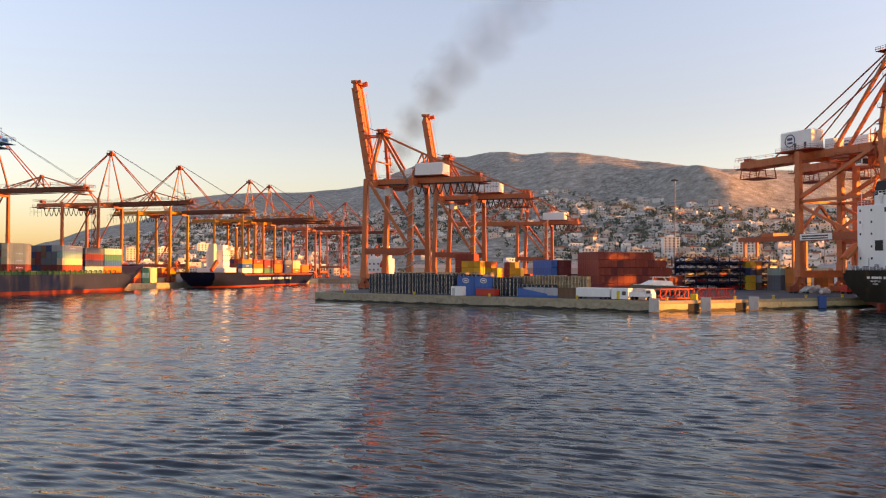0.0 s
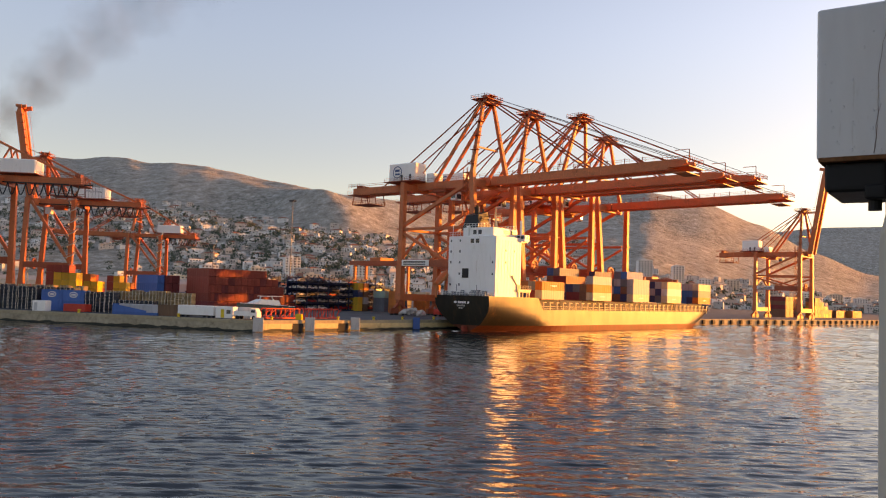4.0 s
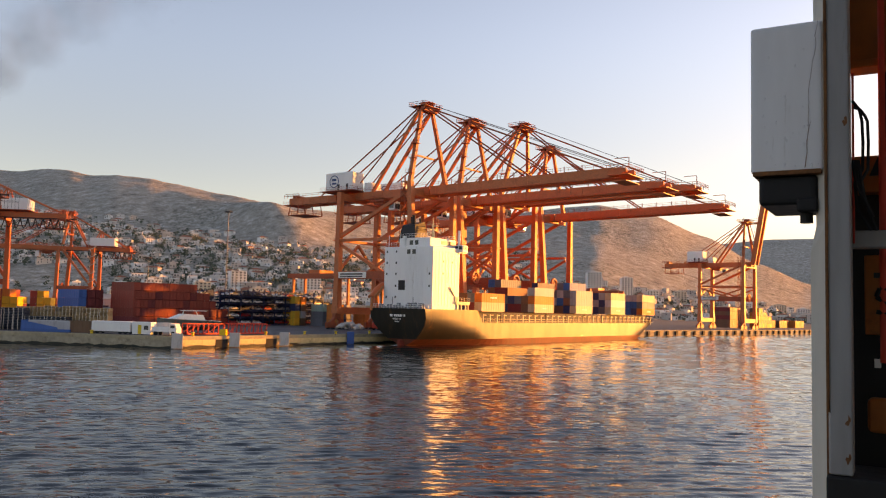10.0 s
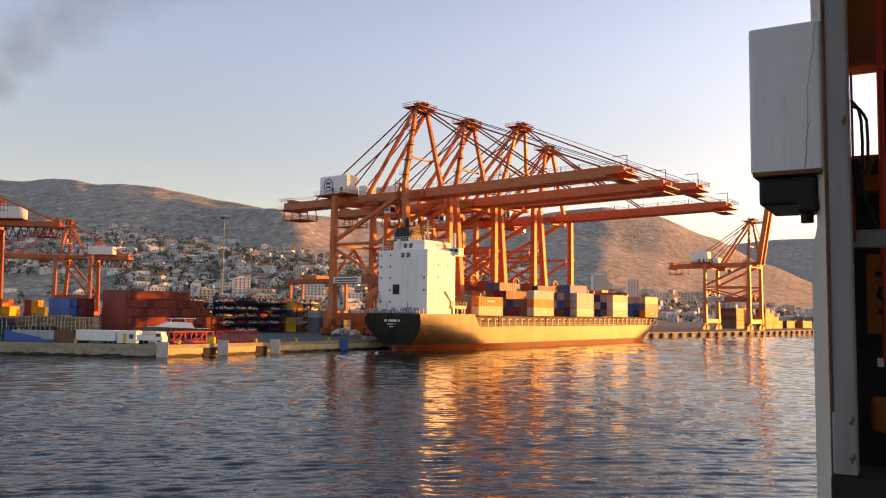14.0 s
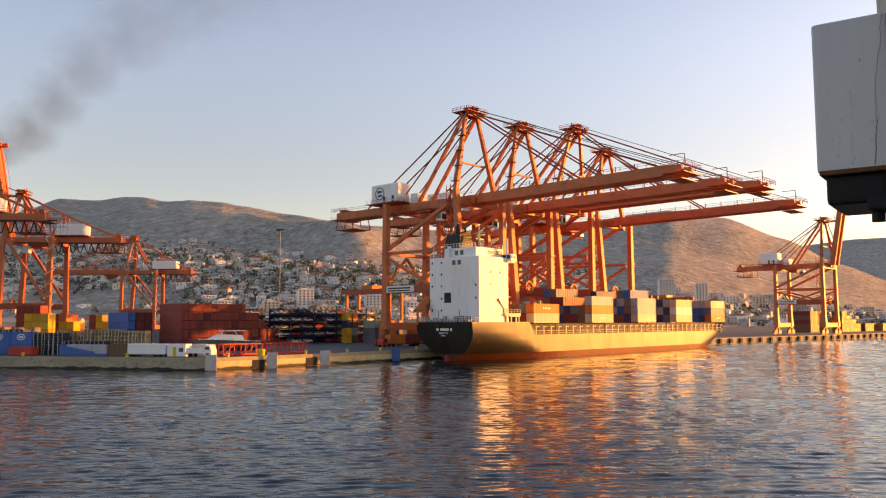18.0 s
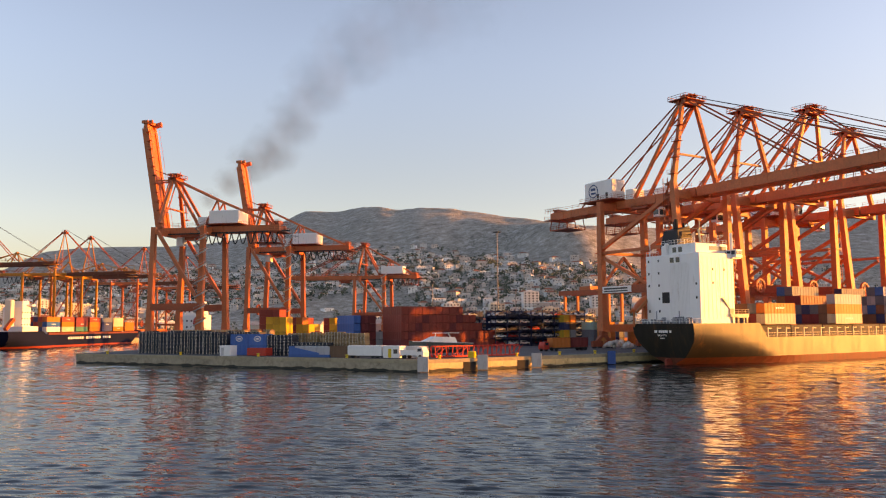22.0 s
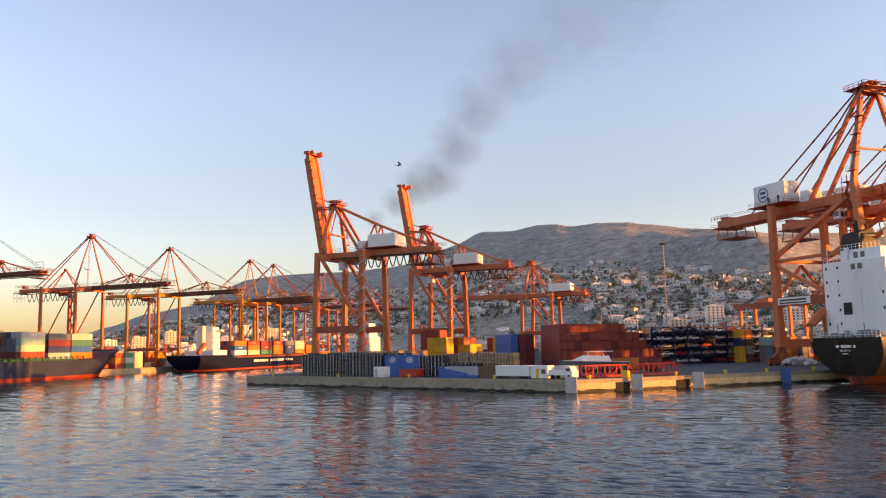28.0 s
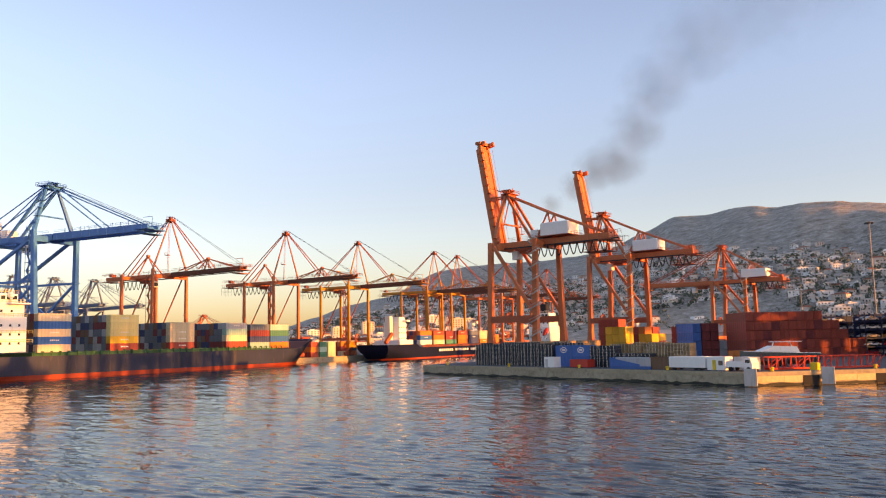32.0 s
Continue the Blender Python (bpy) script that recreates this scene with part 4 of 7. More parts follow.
LATER = {}
BOX_LIST = list(BOXMAT)


def container(m, col, ln=12.19, where="stacked on the quay", mark=None, group="containers", marks=0, keep=True):
    if not keep:
        LATER.setdefault(where, []).append((m, col, ln))
        return None
    body, doors = container_mesh(col, ln)
    ob = new("container", body)
    ob.matrix_basis = m
    tagged(ob, f"{WORDS.get(col, col)} corrugated shipping container {where}", "container", group)
    for leaf in doors:
        part("door", leaf, None, ob, m=pose(-ln / 2 + 0.06, 0, 0))
    if marks:
        sh = Shape()
        for i in range(5):
            sh.box(-1.6 + i * 0.7, -1.15 + i * 0.7, -1.225, -1.215, 1.15, 1.6)
        part("marking", sh, mark or BOXMAT["white"], ob, "row of plain letter-sized bars")
    return ob


def joined_containers():
    """The boxes too far off or too deep in a stack to be picked apart."""
    for where, boxes in LATER.items():
        sh = Shape()
        for m, col, ln in boxes:
            k = BOX_LIST.index(col)
            one = Shape().box(-ln / 2 + 0.06, ln / 2 - 0.06, -1.17, 1.17, 0.05, 2.56)
            for x in (-ln / 2, ln / 2 - 0.18):
                for y in (-1.22, 1.04):
                    one.box(x, x + 0.18, y, y + 0.18, 0, 2.59)
            for y in (-1.22, 1.14):
                one.box(-ln / 2, ln / 2, y, y + 0.08, 0, 0.16).box(-ln / 2, ln / 2, y, y + 0.08, 2.46, 2.59)
                for i in range(int(ln / 0.6)):
                    x = -ln / 2 + 0.3 + i * 0.6
                    one.box(x, x + 0.25, y + 0.01 if y < 0 else y + 0.02, y + 0.06 if y < 0 else y + 0.07, 0.16, 2.46)
            sh.add([m @ Vector(v) for v in one.v], one.f, k)
        tagged(part("container_rows", sh, [BOXMAT[c] for c in BOX_LIST]), "mixed shipping containers " + where, "containers", kind="stuff")


# ---- ships ----
def hull_form(length, beam, deck, bow_len, stern_len, flare, transom, draught=2.5, sheer=3.0, sheer_len=16, poop=0.0, poop_len=0.0, boot=1.2, tuck=0.0):
    """Stations of a hull: x forward from the stern, y to port. Returns rings from below the water to the deck edge."""
    stations = [length * i / 60 for i in range(61)]
    rows = []
    for x in stations:
        d = deck
        if x > length - sheer_len:
            d += sheer * min(1.0, ((x - (length - sheer_len)) / (sheer_len * 0.5))) ** 1.0
        if poop and x < poop_len:
            d += poop
        zs = [-draught, 0.0, boot] + [boot + (d - boot) * q for q in (0.12, 0.28, 0.46, 0.7, 1.0)]
        row = []
        for z in zs:
            up = max(0.0, min(1.0, z / d))
            bl = bow_len * (1.0 - 0.55 * up)
            rake = flare * up
            tipx = length - flare + rake
            t = min(1.0, max(0.0, (tipx - x) / bl))
            half = beam / 2 * (1 - (1 - t) ** 2.2)
            sl = stern_len * (1 - up) ** 1.3 + 0.01
            k = min(1.0, max(0.0, (x - tuck * (1 - up)) / sl)) if sl > 0.02 else 1.0
            low = transom + (1 - transom) * min(1.0, up / 0.65) ** 0.62
            half *= low + (1 - low) * math.sin(k * math.pi / 2)
            xx = x + (tuck * (1 - up) ** 1.5 if x < 0.01 else 0.0)
            row.append((min(xx, tipx) if t <= 0 else xx, half, z))
        rows.append(row)
    return rows


def hull(parent, rows, upper, lower, deckmat, boot_i=2, label_hi="", label_lo=""):
    def skin(i0, i1):
        sh = Shape()
        for k in (1, -1):
            v = [(x, k * y, z) for row in rows for x, y, z in row[i0:i1 + 1]]
            n = i1 - i0 + 1
            f = []
            for s in range(len(rows) - 1):
                for i in range(n - 1):
                    q = (s * n + i, (s + 1) * n + i, (s + 1) * n + i + 1, s * n + i + 1)
                    f.append(q if k < 0 else q[::-1])
            sh.add(v, f)
        r = rows[0][i0:i1 + 1]
        v = [(x, y, z) for x, y, z in r] + [(x, -y, z) for x, y, z in r]
        n = len(r)
        sh.add(v, [(i, i + 1, n + i + 1, n + i) for i in range(n - 1)])
        return sh
    part("hull", skin(boot_i, 7), upper, parent, label_hi, smooth=True)
    part("boot_topping", skin(0, boot_i), lower, parent, label_lo)
    sh = Shape()
    v = []
    for row in rows:
        x, y, z = row[7]
        v += [(x, y, z - 0.9), (x, -y, z - 0.9)]
    sh.add(v, [(2 * i, 2 * i + 1, 2 * i + 3, 2 * i + 2) for i in range(len(rows) - 1)])
    part("deck", sh, deckmat, parent)


HULL_NAVY = paint("hull_navy", (0.026, 0.023, 0.018), 0.44, 0, 0.35, 0.35, 0.02, 0.35, (0.11, 0.055, 0.025), streak=True)
HULL_BLUE = paint("hull_blue", (0.020, 0.028, 0.060), 0.55, 0, 0.3, 0.35, 0.02, 0.4, (0.085, 0.065, 0.06), streak=True)
HULL_MID = paint("hull_dark_navy", (0.008, 0.012, 0.034), 0.68, 0, 0.3, 0.35, 0.02, 0.2, (0.03, 0.03, 0.045), streak=True)
HULL_MID.node_tree.nodes["Principled BSDF"].inputs["Specular IOR Level"].default_value = 0.08
HULL_NAVY.node_tree.nodes["Principled BSDF"].inputs["Specular IOR Level"].default_value = 0.25
HULL_BLUE.node_tree.nodes["Principled BSDF"].inputs["Specular IOR Level"].default_value = 0.25
BOOT_WORN = paint("boot_worn_red", (0.20, 0.05, 0.028), 0.7, 0, 0.3, 0.4, 0.02, 0.5, (0.12, 0.06, 0.03), streak=True)
BOOT_RED = paint("boot_red", (0.34, 0.055, 0.035), 0.65, 0, 0.25, 0.4, 0.02, 0.35, (0.22, 0.05, 0.03))
DECK_RED = paint("deck_red", (0.20, 0.055, 0.04), 0.7, 0, 0.25, 0.6, 0.02, 0.3)
SHIP_WHITE = paint("ship_white", (0.80, 0.80, 0.78), 0.42, 0, 0.05, 0.6, 0.01, 0.18, (0.45, 0.36, 0.27), streak=True)
SHIP_CREAM = paint("ship_cream", (0.72, 0.66, 0.54), 0.5, 0, 0.06, 0.6, 0.01, 0.3, (0.42, 0.30, 0.2), streak=True)
FUNNEL = paint("funnel_black", (0.015, 0.015, 0.018), 0.5)


def bay(x, tiers, cols, z, rows, colours, where, seed, ln=12.19, ship=None, lit=None, heads=None, single=1):
    """One bay of boxes across the deck: side boxes take lit, top tier may be ragged."""
    rnd = random.Random(seed)
    for r in range(cols):
        y = (r - (cols - 1) / 2) * 2.5
        hgt = tiers if heads is None else heads[r % len(heads)]
        for t in range(hgt):
            col = lit[t % len(lit)] if (lit and r == 0) else rnd.choice(colours)
            container(ship @ pose(x + ln / 2, y, z + t * 2.6), col, ln, where, group="containers on a ship", marks=1 if (r == 0 and rnd.random() < 0.5) else 0, keep=single and (r == 0 or (single > 1 and t >= 1)))


# feeder ship at the right-hand berth
ship_m = put(PR(31.0, 10.2, 0), 53.13)
ship = thing("container_ship", ship_m, "moored feeder container ship with dark hull and white bridge", "ship")
rows_a = hull_form(158, 18.8, 6.3, 30, 42, 7, 0.12, sheer=3.0, sheer_len=14, poop=3.4, poop_len=24, boot=1.7, tuck=3)
hull(ship, rows_a, HULL_NAVY, BOOT_WORN, DECK_RED, label_hi="glossy dark hull catching the low sun", label_lo="red boot topping")
part("rudder", Shape().soft(0.8, 4.5, -0.4, 0.4, -2, 1.5, 0.2), BOOT_RED, ship)
hs = Shape().soft(3.2, 15.2, -9.0, 7.6, 9.3, 26.2, 0.12)
block = part("accommodation_block", hs, SHIP_WHITE, ship, "white painted accommodation block")
br = part("wheelhouse", Shape().soft(4.2, 15.6, -7.2, 3.4, 26.2, 28.6, 0.15).box(14.2, 17.4, -9.6, 8.0, 25.0, 25.3).soft(14.8, 17.2, -10.2, -5.2, 25.3, 27.2, 0.1).soft(14.8, 17.2, 4.2, 8.4, 25.3, 27.2, 0.1), SHIP_WHITE, ship)
gl = Shape()
for y in (-3.2, -1.4):
    part("window", Shape().box(4.14, 4.22, y, y + 1.1, 26.7, 27.9), GLASS, br)
gl.box(15.58, 15.66, -6.8, 3.0, 26.9, 28.0).box(9.0, 15.0, -7.26, -7.2, 27.0, 28.0)
part("window", gl, GLASS, br)
for y, z in ((-1.4, 24.2), (-3.2, 24.2)):
    part("window", Shape().box(3.12, 3.24, y, y + 1.1, z, z + 1.2), GLASS, block)
for y in (6.6, 3.4):
    for z in (24.6, 21.6, 18.6, 15.4, 12.4):
        if (y, z) != (6.6, 15.4):
            part("window", Shape().box(3.12, 3.24, y - 0.2, y + 0.2, z, z + 0.6), GLASS, block)
for z in (15.4, 18.6):
    part("window", Shape().box(3.12, 3.24, -8.2, -7.8, z, z + 0.6), GLASS, block)
for x, z in ((7.5, 22.0), (7.5, 18.8), (11.5, 22.0)):
    part("window", Shape().box(x, x + 0.5, -9.06, -8.95, z, z + 0.6), GLASS, block)
part("door", Shape().box(3.08, 3.24, 0.2, 2.4, 14.6, 17.2), FUNNEL, block, "dark double opening")
for i in range(14):
    y = -5.8 + i * 0.42
    part("stiffener", Shape().box(3.14, 3.22, y, y + 0.07, 10.6, 24.0), SHIP_WHITE, block)
for i in range(8):
    x = 4.5 + i * 1.4
    part("stiffener", Shape().box(x, x + 0.08, -9.05, -8.98, 10.5, 25.0), SHIP_WHITE, block)
fn = Shape().loft([[(5.0, -1.4, 28.0), (10.6, -1.4, 28.0), (10.6, 4.4, 28.0), (5.0, 4.4, 28.0)], [(5.4, -1.0, 32.2), (9.6, -1.0, 33.4), (9.6, 3.4, 33.4), (5.4, 3.4, 32.2)]])
fu = part("funnel", fn, FUNNEL, ship)
for x, y, h, r in ((6.6, 0.2, 35.0, 0.45), (7.6, 1.6, 34.6, 0.35), (8.9, 2.6, 34.9, 0.3), (8.6, -0.4, 34.2, 0.28)):
    part("exhaust_pipe", Shape().tube((x, y, 31), (x - 0.4, y, h), r, 8), FUNNEL, fu)
part("funnel_rail", Shape().rail([(5.4, -1.2, 30.2), (9.8, -1.2, 30.2), (9.8, 3.6, 30.2)], 1.1, 0.9, 0.06), FUNNEL, fu)
part("vent_cowl", Shape().tube((3.9, 1.2, 26.2), (3.9, 1.2, 28.3), 0.3, 8).soft(3.4, 4.4, 0.7, 1.7, 28.2, 29.0, 0.15), SHIP_WHITE, ship)
mast = Shape().tube((12, -2, 28.5), (12, -2, 35), 0.28, 6, r2=0.12).beam((12, -4.2, 33), (12, 0.2, 33), 0.14).beam((10.6, -2, 31.4), (13.4, -2, 31.4), 0.3).tube((9.6, -4.4, 28.6), (10.2, -3.2, 32.4), 0.3, 6).disc((12, -2.9, 32.4), (0, 0, 1), 0.8, 0.2)
part("radar_mast", mast, paint("mast_cream", (0.70, 0.58, 0.34), 0.5), ship)
part("signal_mast", Shape().tube((15, -8.8, 27), (15, -8.8, 31.2), 0.35, 8).tube((4.0, 6.8, 26.2), (4.0, 6.8, 29.5), 0.1, 5), SHIP_WHITE, ship)
for pts, step in (([(3.4, 7.4, 26.2), (3.4, 3.6, 26.2)], 0.8), ([(4.3, -7, 28.6), (4.3, 3.2, 28.6)], 1.0), ([(15.4, -7, 28.6), (15.4, 3.2, 28.6)], 1.0), ([(0.5, -8.0, 9.7), (0.5, 8.0, 9.7)], 1.0), ([(0.5, -8.8, 9.7), (3.2, -9.2, 9.7)], 1.0), ([(0.5, 8.8, 9.7), (3.2, 9.0, 9.7)], 1.0)):
    part("guard_rail", Shape().rail(pts, 1.1, step, 0.05), SHIP_WHITE, ship)
for y in (-9.9, -8.6, -7.3, 4.6, 6.0):
    part("wing_window", Shape().box(14.72, 14.82, y, y + 1.0, 26.0, 26.9), GLASS, br)
for x in (15.0, 16.1):
    part("wing_window", Shape().box(x, x + 0.9, -10.27, -10.18, 26.0, 26.9), GLASS, br)
# hatch paint darkened to put in the shade beneath the deck boxes
HATCH_SHADE = paint("hatch_shade", (0.05, 0.05, 0.055), 0.7, 0, 0.3, 1, 0.01)
DECK_GEAR = paint("deck_gear", (0.24, 0.25, 0.27), 0.6, 0.2, 0.4, 3, 0.02)
rn = random.Random(4)
for i in range(16):
    y = -8 + i * 1.0
    dk = Shape()
    dk.soft(1.0 + rn.random(), 2.2 + rn.random(), y, y + 0.5 + 0.4 * rn.random(), 8.8, 10.0 + rn.random() * 1.4, 0.1)
    part("mooring_winch", dk, DECK_GEAR, ship)
for y in (3, -4):
    part("flag_pole", Shape().tube((1.6, y, 9), (1.6, y, 12.7), 0.11, 5), DECK_GEAR, ship)
bal = Shape().box(13.0, 19.5, -9.6, -8.6, 11.2, 11.9).box(15.4, 19.5, -9.4, 6, 11.0, 11.25).rail([(13, -9.6, 11.9), (19.5, -9.6, 11.9)], 1.0, 1.2)
for x in (14, 16, 18, 19.2):
    bal.beam((x, -9.2, 8), (x, -9.2, 11.2), 0.3)
bal.beam((14.4, -8.9, 12), (10.6, -9.3, 15.6), 0.35).soft(13.0, 14.6, -9.3, -8.7, 12, 13.2, 0.1)
part("side_platform", bal, paint("platform_cream", (0.70, 0.60, 0.42), 0.5), ship)
slide = Shape().beam((-0.5, 7.6, 12.5), (4.5, 7.6, 16.4), 0.5, 0.6).beam((-0.5, 9.6, 12.5), (4.5, 9.6, 16.4), 0.5, 0.6).beam((-0.4, 8.6, 9), (-0.2, 8.6, 12.6), 0.4).beam((3.5, 8.6, 9.5), (3.5, 8.6, 16), 0.4)
lb = thing("lifeboat", ship_m @ pose(2.4, 8.9, 14.6, 0, -38, 0), "orange enclosed free-fall lifeboat on its ramp", "lifeboat")
part("lifeboat_ramp", slide, paint("ramp_orange", (0.6, 0.16, 0.05), 0.5), ship)
rings = []
for i in range(9):
    t = i / 8
    rad = 1.25 * math.sin(math.pi * (0.08 + 0.84 * t)) ** 0.6
    rings.append([(-3 + 6 * t, rad * math.cos(2 * math.pi * j / 10), 0.8 * rad * math.sin(2 * math.pi * j / 10)) for j in range(10)])
part("hull", Shape().loft(rings), paint("lifeboat_orange", (0.75, 0.13, 0.03), 0.4), lb, smooth=True)
# deck edge rails and box supports
STANCHION = paint("stanchion_cream", (0.66, 0.56, 0.40), 0.5)
post_mesh = Shape().beam((0, 0, 0), (0, 0, 3.0), 0.26).beam((0, 0, 2.8), (1.5, 0, 2.8), 0.2).beam((0, 0, 1.1), (3.6, 0, 1.1), 0.08).mesh("stanchion", STANCHION)
for i in range(34):
    for k in (-1, 1):
        part("stanchion", post_mesh, None, ship, m=pose(27 + i * 3.6, k * 9.1, 5.6))
for k in (-1, 1):
    part("deck_rail", Shape().beam((26, k * 9.15, 7.3), (146, k * 9.15, 7.3), 0.1), STANCHION, ship)
for i in range(9):
    part("hatch_cover", Shape().box(26 + i * 13.4, 39 + i * 13.4, -7.0, 7.0, 5.3, 9.2), HATCH_SHADE, ship)
name_bars = Shape()
for i, wd in enumerate((0.55, 0.12, 0.5, 0.5, 0.5, 0.5, 0.12, 0.5)):
    name_bars.box(-0.62, -0.5, 2.35 - i * 0.66 - wd, 2.35 - i * 0.66, 7.55, 8.15)
part("name_bars", name_bars, SHIP_WHITE, ship, "plain white bars where the name stands", m=pose(0.62, 0, 0))
txt = bpy.data.curves.new("port_name", "FONT")
txt.body, txt.size, txt.align_x, txt.extrude = "VALLETTA", 0.62, "CENTER", 0.02
txt.materials.append(SHIP_WHITE)
to = new("port_name", txt)
to.parent, to.matrix_basis = ship, Matrix.Translation((0.02, 0, 6.75)) @ Matrix(((0, 0, -1, 0), (-1, 0, 0, 0), (0, 1, 0, 0), (0, 0, 0, 1)))
part("name_bars", Shape().box(0.0, 0.1, -0.7, 0.7, 6.2, 6.38), SHIP_WHITE, ship)
for n, (s, tiers, lit, heads) in enumerate(((57.6, 2, ["cream", "orange"], [2, 2, 2, 2, 2, 2, 2]), (87.0, 3, ["cream", "orange", "grey"], [3, 2, 2, 2, 3, 4, 4]), (114.5, 3, ["cream", "grey", "grey"], [3, 4, 4, 3, 3, 3, 4]),
                                           (141.5, 3, ["cream", "white", "cream"], [3, 3, 3, 3, 3, 3, 3]), (169.8, 3, ["orange", "slate", "cream"], [3, 3, 3, 3, 3, 3, 3]))):
    bay(s - 31.0, tiers, 7, 9.4, 1, ["slate", "navy", "blue", "brown", "dark_red", "grey", "slate"], "on the feeder ship's deck", 10 + n, ship=ship_m, lit=lit, heads=heads, single=2 if n < 3 else 1)
part("foremast", Shape().tube((150, 0, 8), (150, 0, 17), 0.3, 6, r2=0.15).beam((150, -1.5, 15), (150, 1.5, 15), 0.2), SHIP_WHITE, ship)

# large ship at the left-hand basin
big_m = put(PL(-77.8, 136.0, 0), math.degrees(math.atan2(R.y, R.x)))
big = thing("container_ship", big_m, "laden container ship with dark blue hull and red boot topping", "ship")
hull(big, hull_form(185, 26, 7.6, 34, 30, 9, 0.3, sheer=4.4, sheer_len=22, boot=1.4, tuck=6), HULL_BLUE, paint("boot_orange", (0.30, 0.045, 0.022), 0.7, 0, 0.2, 0.4, 0.02, 0.25, (0.3, 0.06, 0.03)), DECK_RED)
bw = part("accommodation_block", Shape().soft(8, 31, -12.5, 12.5, 9, 20.5, 0.2).soft(14, 31, -11, 11, 20.5, 25.0, 0.2), SHIP_WHITE, big, "white accommodation block")
bb = part("wheelhouse", Shape().soft(21, 30, -9, 9, 25.0, 28.2, 0.2).box(25, 31.5, -13.5, 13.5, 24.6, 25.0), SHIP_WHITE, big)
for z in (11.5, 14.4, 17.3):
    for i in range(7):
        part("window", Shape().box(10 + i * 3, 10.7 + i * 3, -12.56, -12.45, z, z + 0.8), GLASS, bw)
for i in range(4):
    part("window", Shape().box(16 + i * 3.4, 16.7 + i * 3.4, -11.06, -10.95, 22.0, 22.8), GLASS, bw)
    part("window", Shape().box(22 + i * 2.0, 23.5 + i * 2.0, -9.06, -8.95, 26.3, 27.5), GLASS, bb)
RAIL_YELLOW = paint("rail_yellow", (0.72, 0.55, 0.18), 0.5)
for pts in ([(6, -12.6, 12), (33, -12.6, 12)], [(6, -12.6, 15), (33, -12.6, 15)], [(14, -11, 25.0), (31, -11, 25.0)], [(8, -12.4, 20.5), (31, -12.4, 20.5)], [(21, -9, 28.2), (30, -9, 28.2)]):
    part("guard_rail", Shape().rail(pts, 1.1, 1.5, 0.07), RAIL_YELLOW, big)
part("funnel", Shape().soft(4, 8, -4, 4, 9, 24, 0.4), paint("funnel_blue", (0.05, 0.12, 0.3), 0.5), big)
part("lifeboat", Shape().loft([[(12 + 0.75 * k, -13.3 + r * math.cos(math.pi * j / 4), 13.4 + 0.9 * r * math.sin(math.pi * j / 4)) for j in range(8)] for k, r in enumerate((0.3, 0.9, 1.1, 1.15, 1.15, 1.15, 1.1, 0.9, 0.3))]), paint("boat_red", (0.7, 0.10, 0.03), 0.4), big, "orange-red lifeboat")
part("radar_mast", Shape().tube((26, 0, 28.2), (26, 0, 34), 0.4, 6, r2=0.2).beam((26, -2.5, 31.5), (26, 2.5, 31.5), 0.25), SHIP_WHITE, big)
part("radar_dome", Shape().tube((27, -9.6, 25.0), (27, -9.6, 26.6), 0.3, 8).loft([[(27 + r * math.cos(math.pi * j / 5), -9.6 + r * math.sin(math.pi * j / 5), z) for j in range(10)] for r, z in ((0.5, 26.6), (1.0, 27.2), (1.0, 27.8), (0.5, 28.5))]), SHIP_WHITE, big)
for n, (s, tiers, lit, heads, z) in enumerate(((-42.1, 5, ["cream", "blue", "cream", "blue", "cream"], [5], 8.8), (-14.2, 5, ["rust_red", "yellow", "pale", "pale", "pale"], [5], 8.8), (12.7, 4, ["rust_red", "cream", "cream", "cream"], [4], 8.8),
                                              (42.0, 4, ["rust_red", "cream", "teal", "grey"], [4], 8.8), (56.0, 4, ["teal", "navy", "dark_red", "slate"], [4], 8.2), (68.6, 4, ["orange", "blue", "green", "teal"], [4], 8.2))):
    bay(s + 77.8, tiers, 9, z, 1, ["slate", "grey", "navy", "brown", "slate", "dark_red"], "on the large ship's deck", 30 + n, ship=big_m, lit=lit, heads=heads)
DECK_GREEN = paint("deck_green", (0.03, 0.13, 0.06), 0.6)
for i in range(9):
    part("hatch_cover", Shape().box(34 + i * 13, 46.6 + i * 13, -11.0, 11.0, 6.8, 8.7), DECK_GREEN, big)
lash = Shape().beam((0, 0, 0), (0, 0, 2.2), 0.35).beam((0, 0, 2.0), (0, 1.0, 2.0), 0.3).mesh("lashing_post", DECK_GREEN)
for i in range(38):
    part("lashing_post", lash, None, big, m=pose(34 + i * 3.2, -12.3, 7.0))
part("deck_rail", Shape().rail([(34, -12.8, 7.6), (158, -12.8, 7.6)], 1.1, 2.0, 0.06), DECK_GREEN, big)
# small ship beyond it
mid_m = put(PL(147.5, 126.5, 0), math.degrees(math.atan2(R.y, R.x)))
mid_ship = thing("container_ship", mid_m, "small container ship with dark hull and cream bridge", "ship")
hull(mid_ship, hull_form(146, 20, 6.4, 26, 26, 6, 0.3, sheer=1.5, sheer_len=14, poop=1.6, poop_len=30, boot=0.7, tuck=5), HULL_MID, BOOT_RED, DECK_RED)
mb = part("accommodation_block", Shape().soft(14, 27, -8.5, 8.5, 7, 10.5, 0.2).soft(18.5, 25.5, -5.2, 5.2, 10.5, 20.0, 0.2).soft(20, 25.5, -4.2, 4.2, 20.0, 23.0, 0.2).box(23, 26, -7.2, 7.2, 20.4, 21.4), SHIP_WHITE, mid_ship)
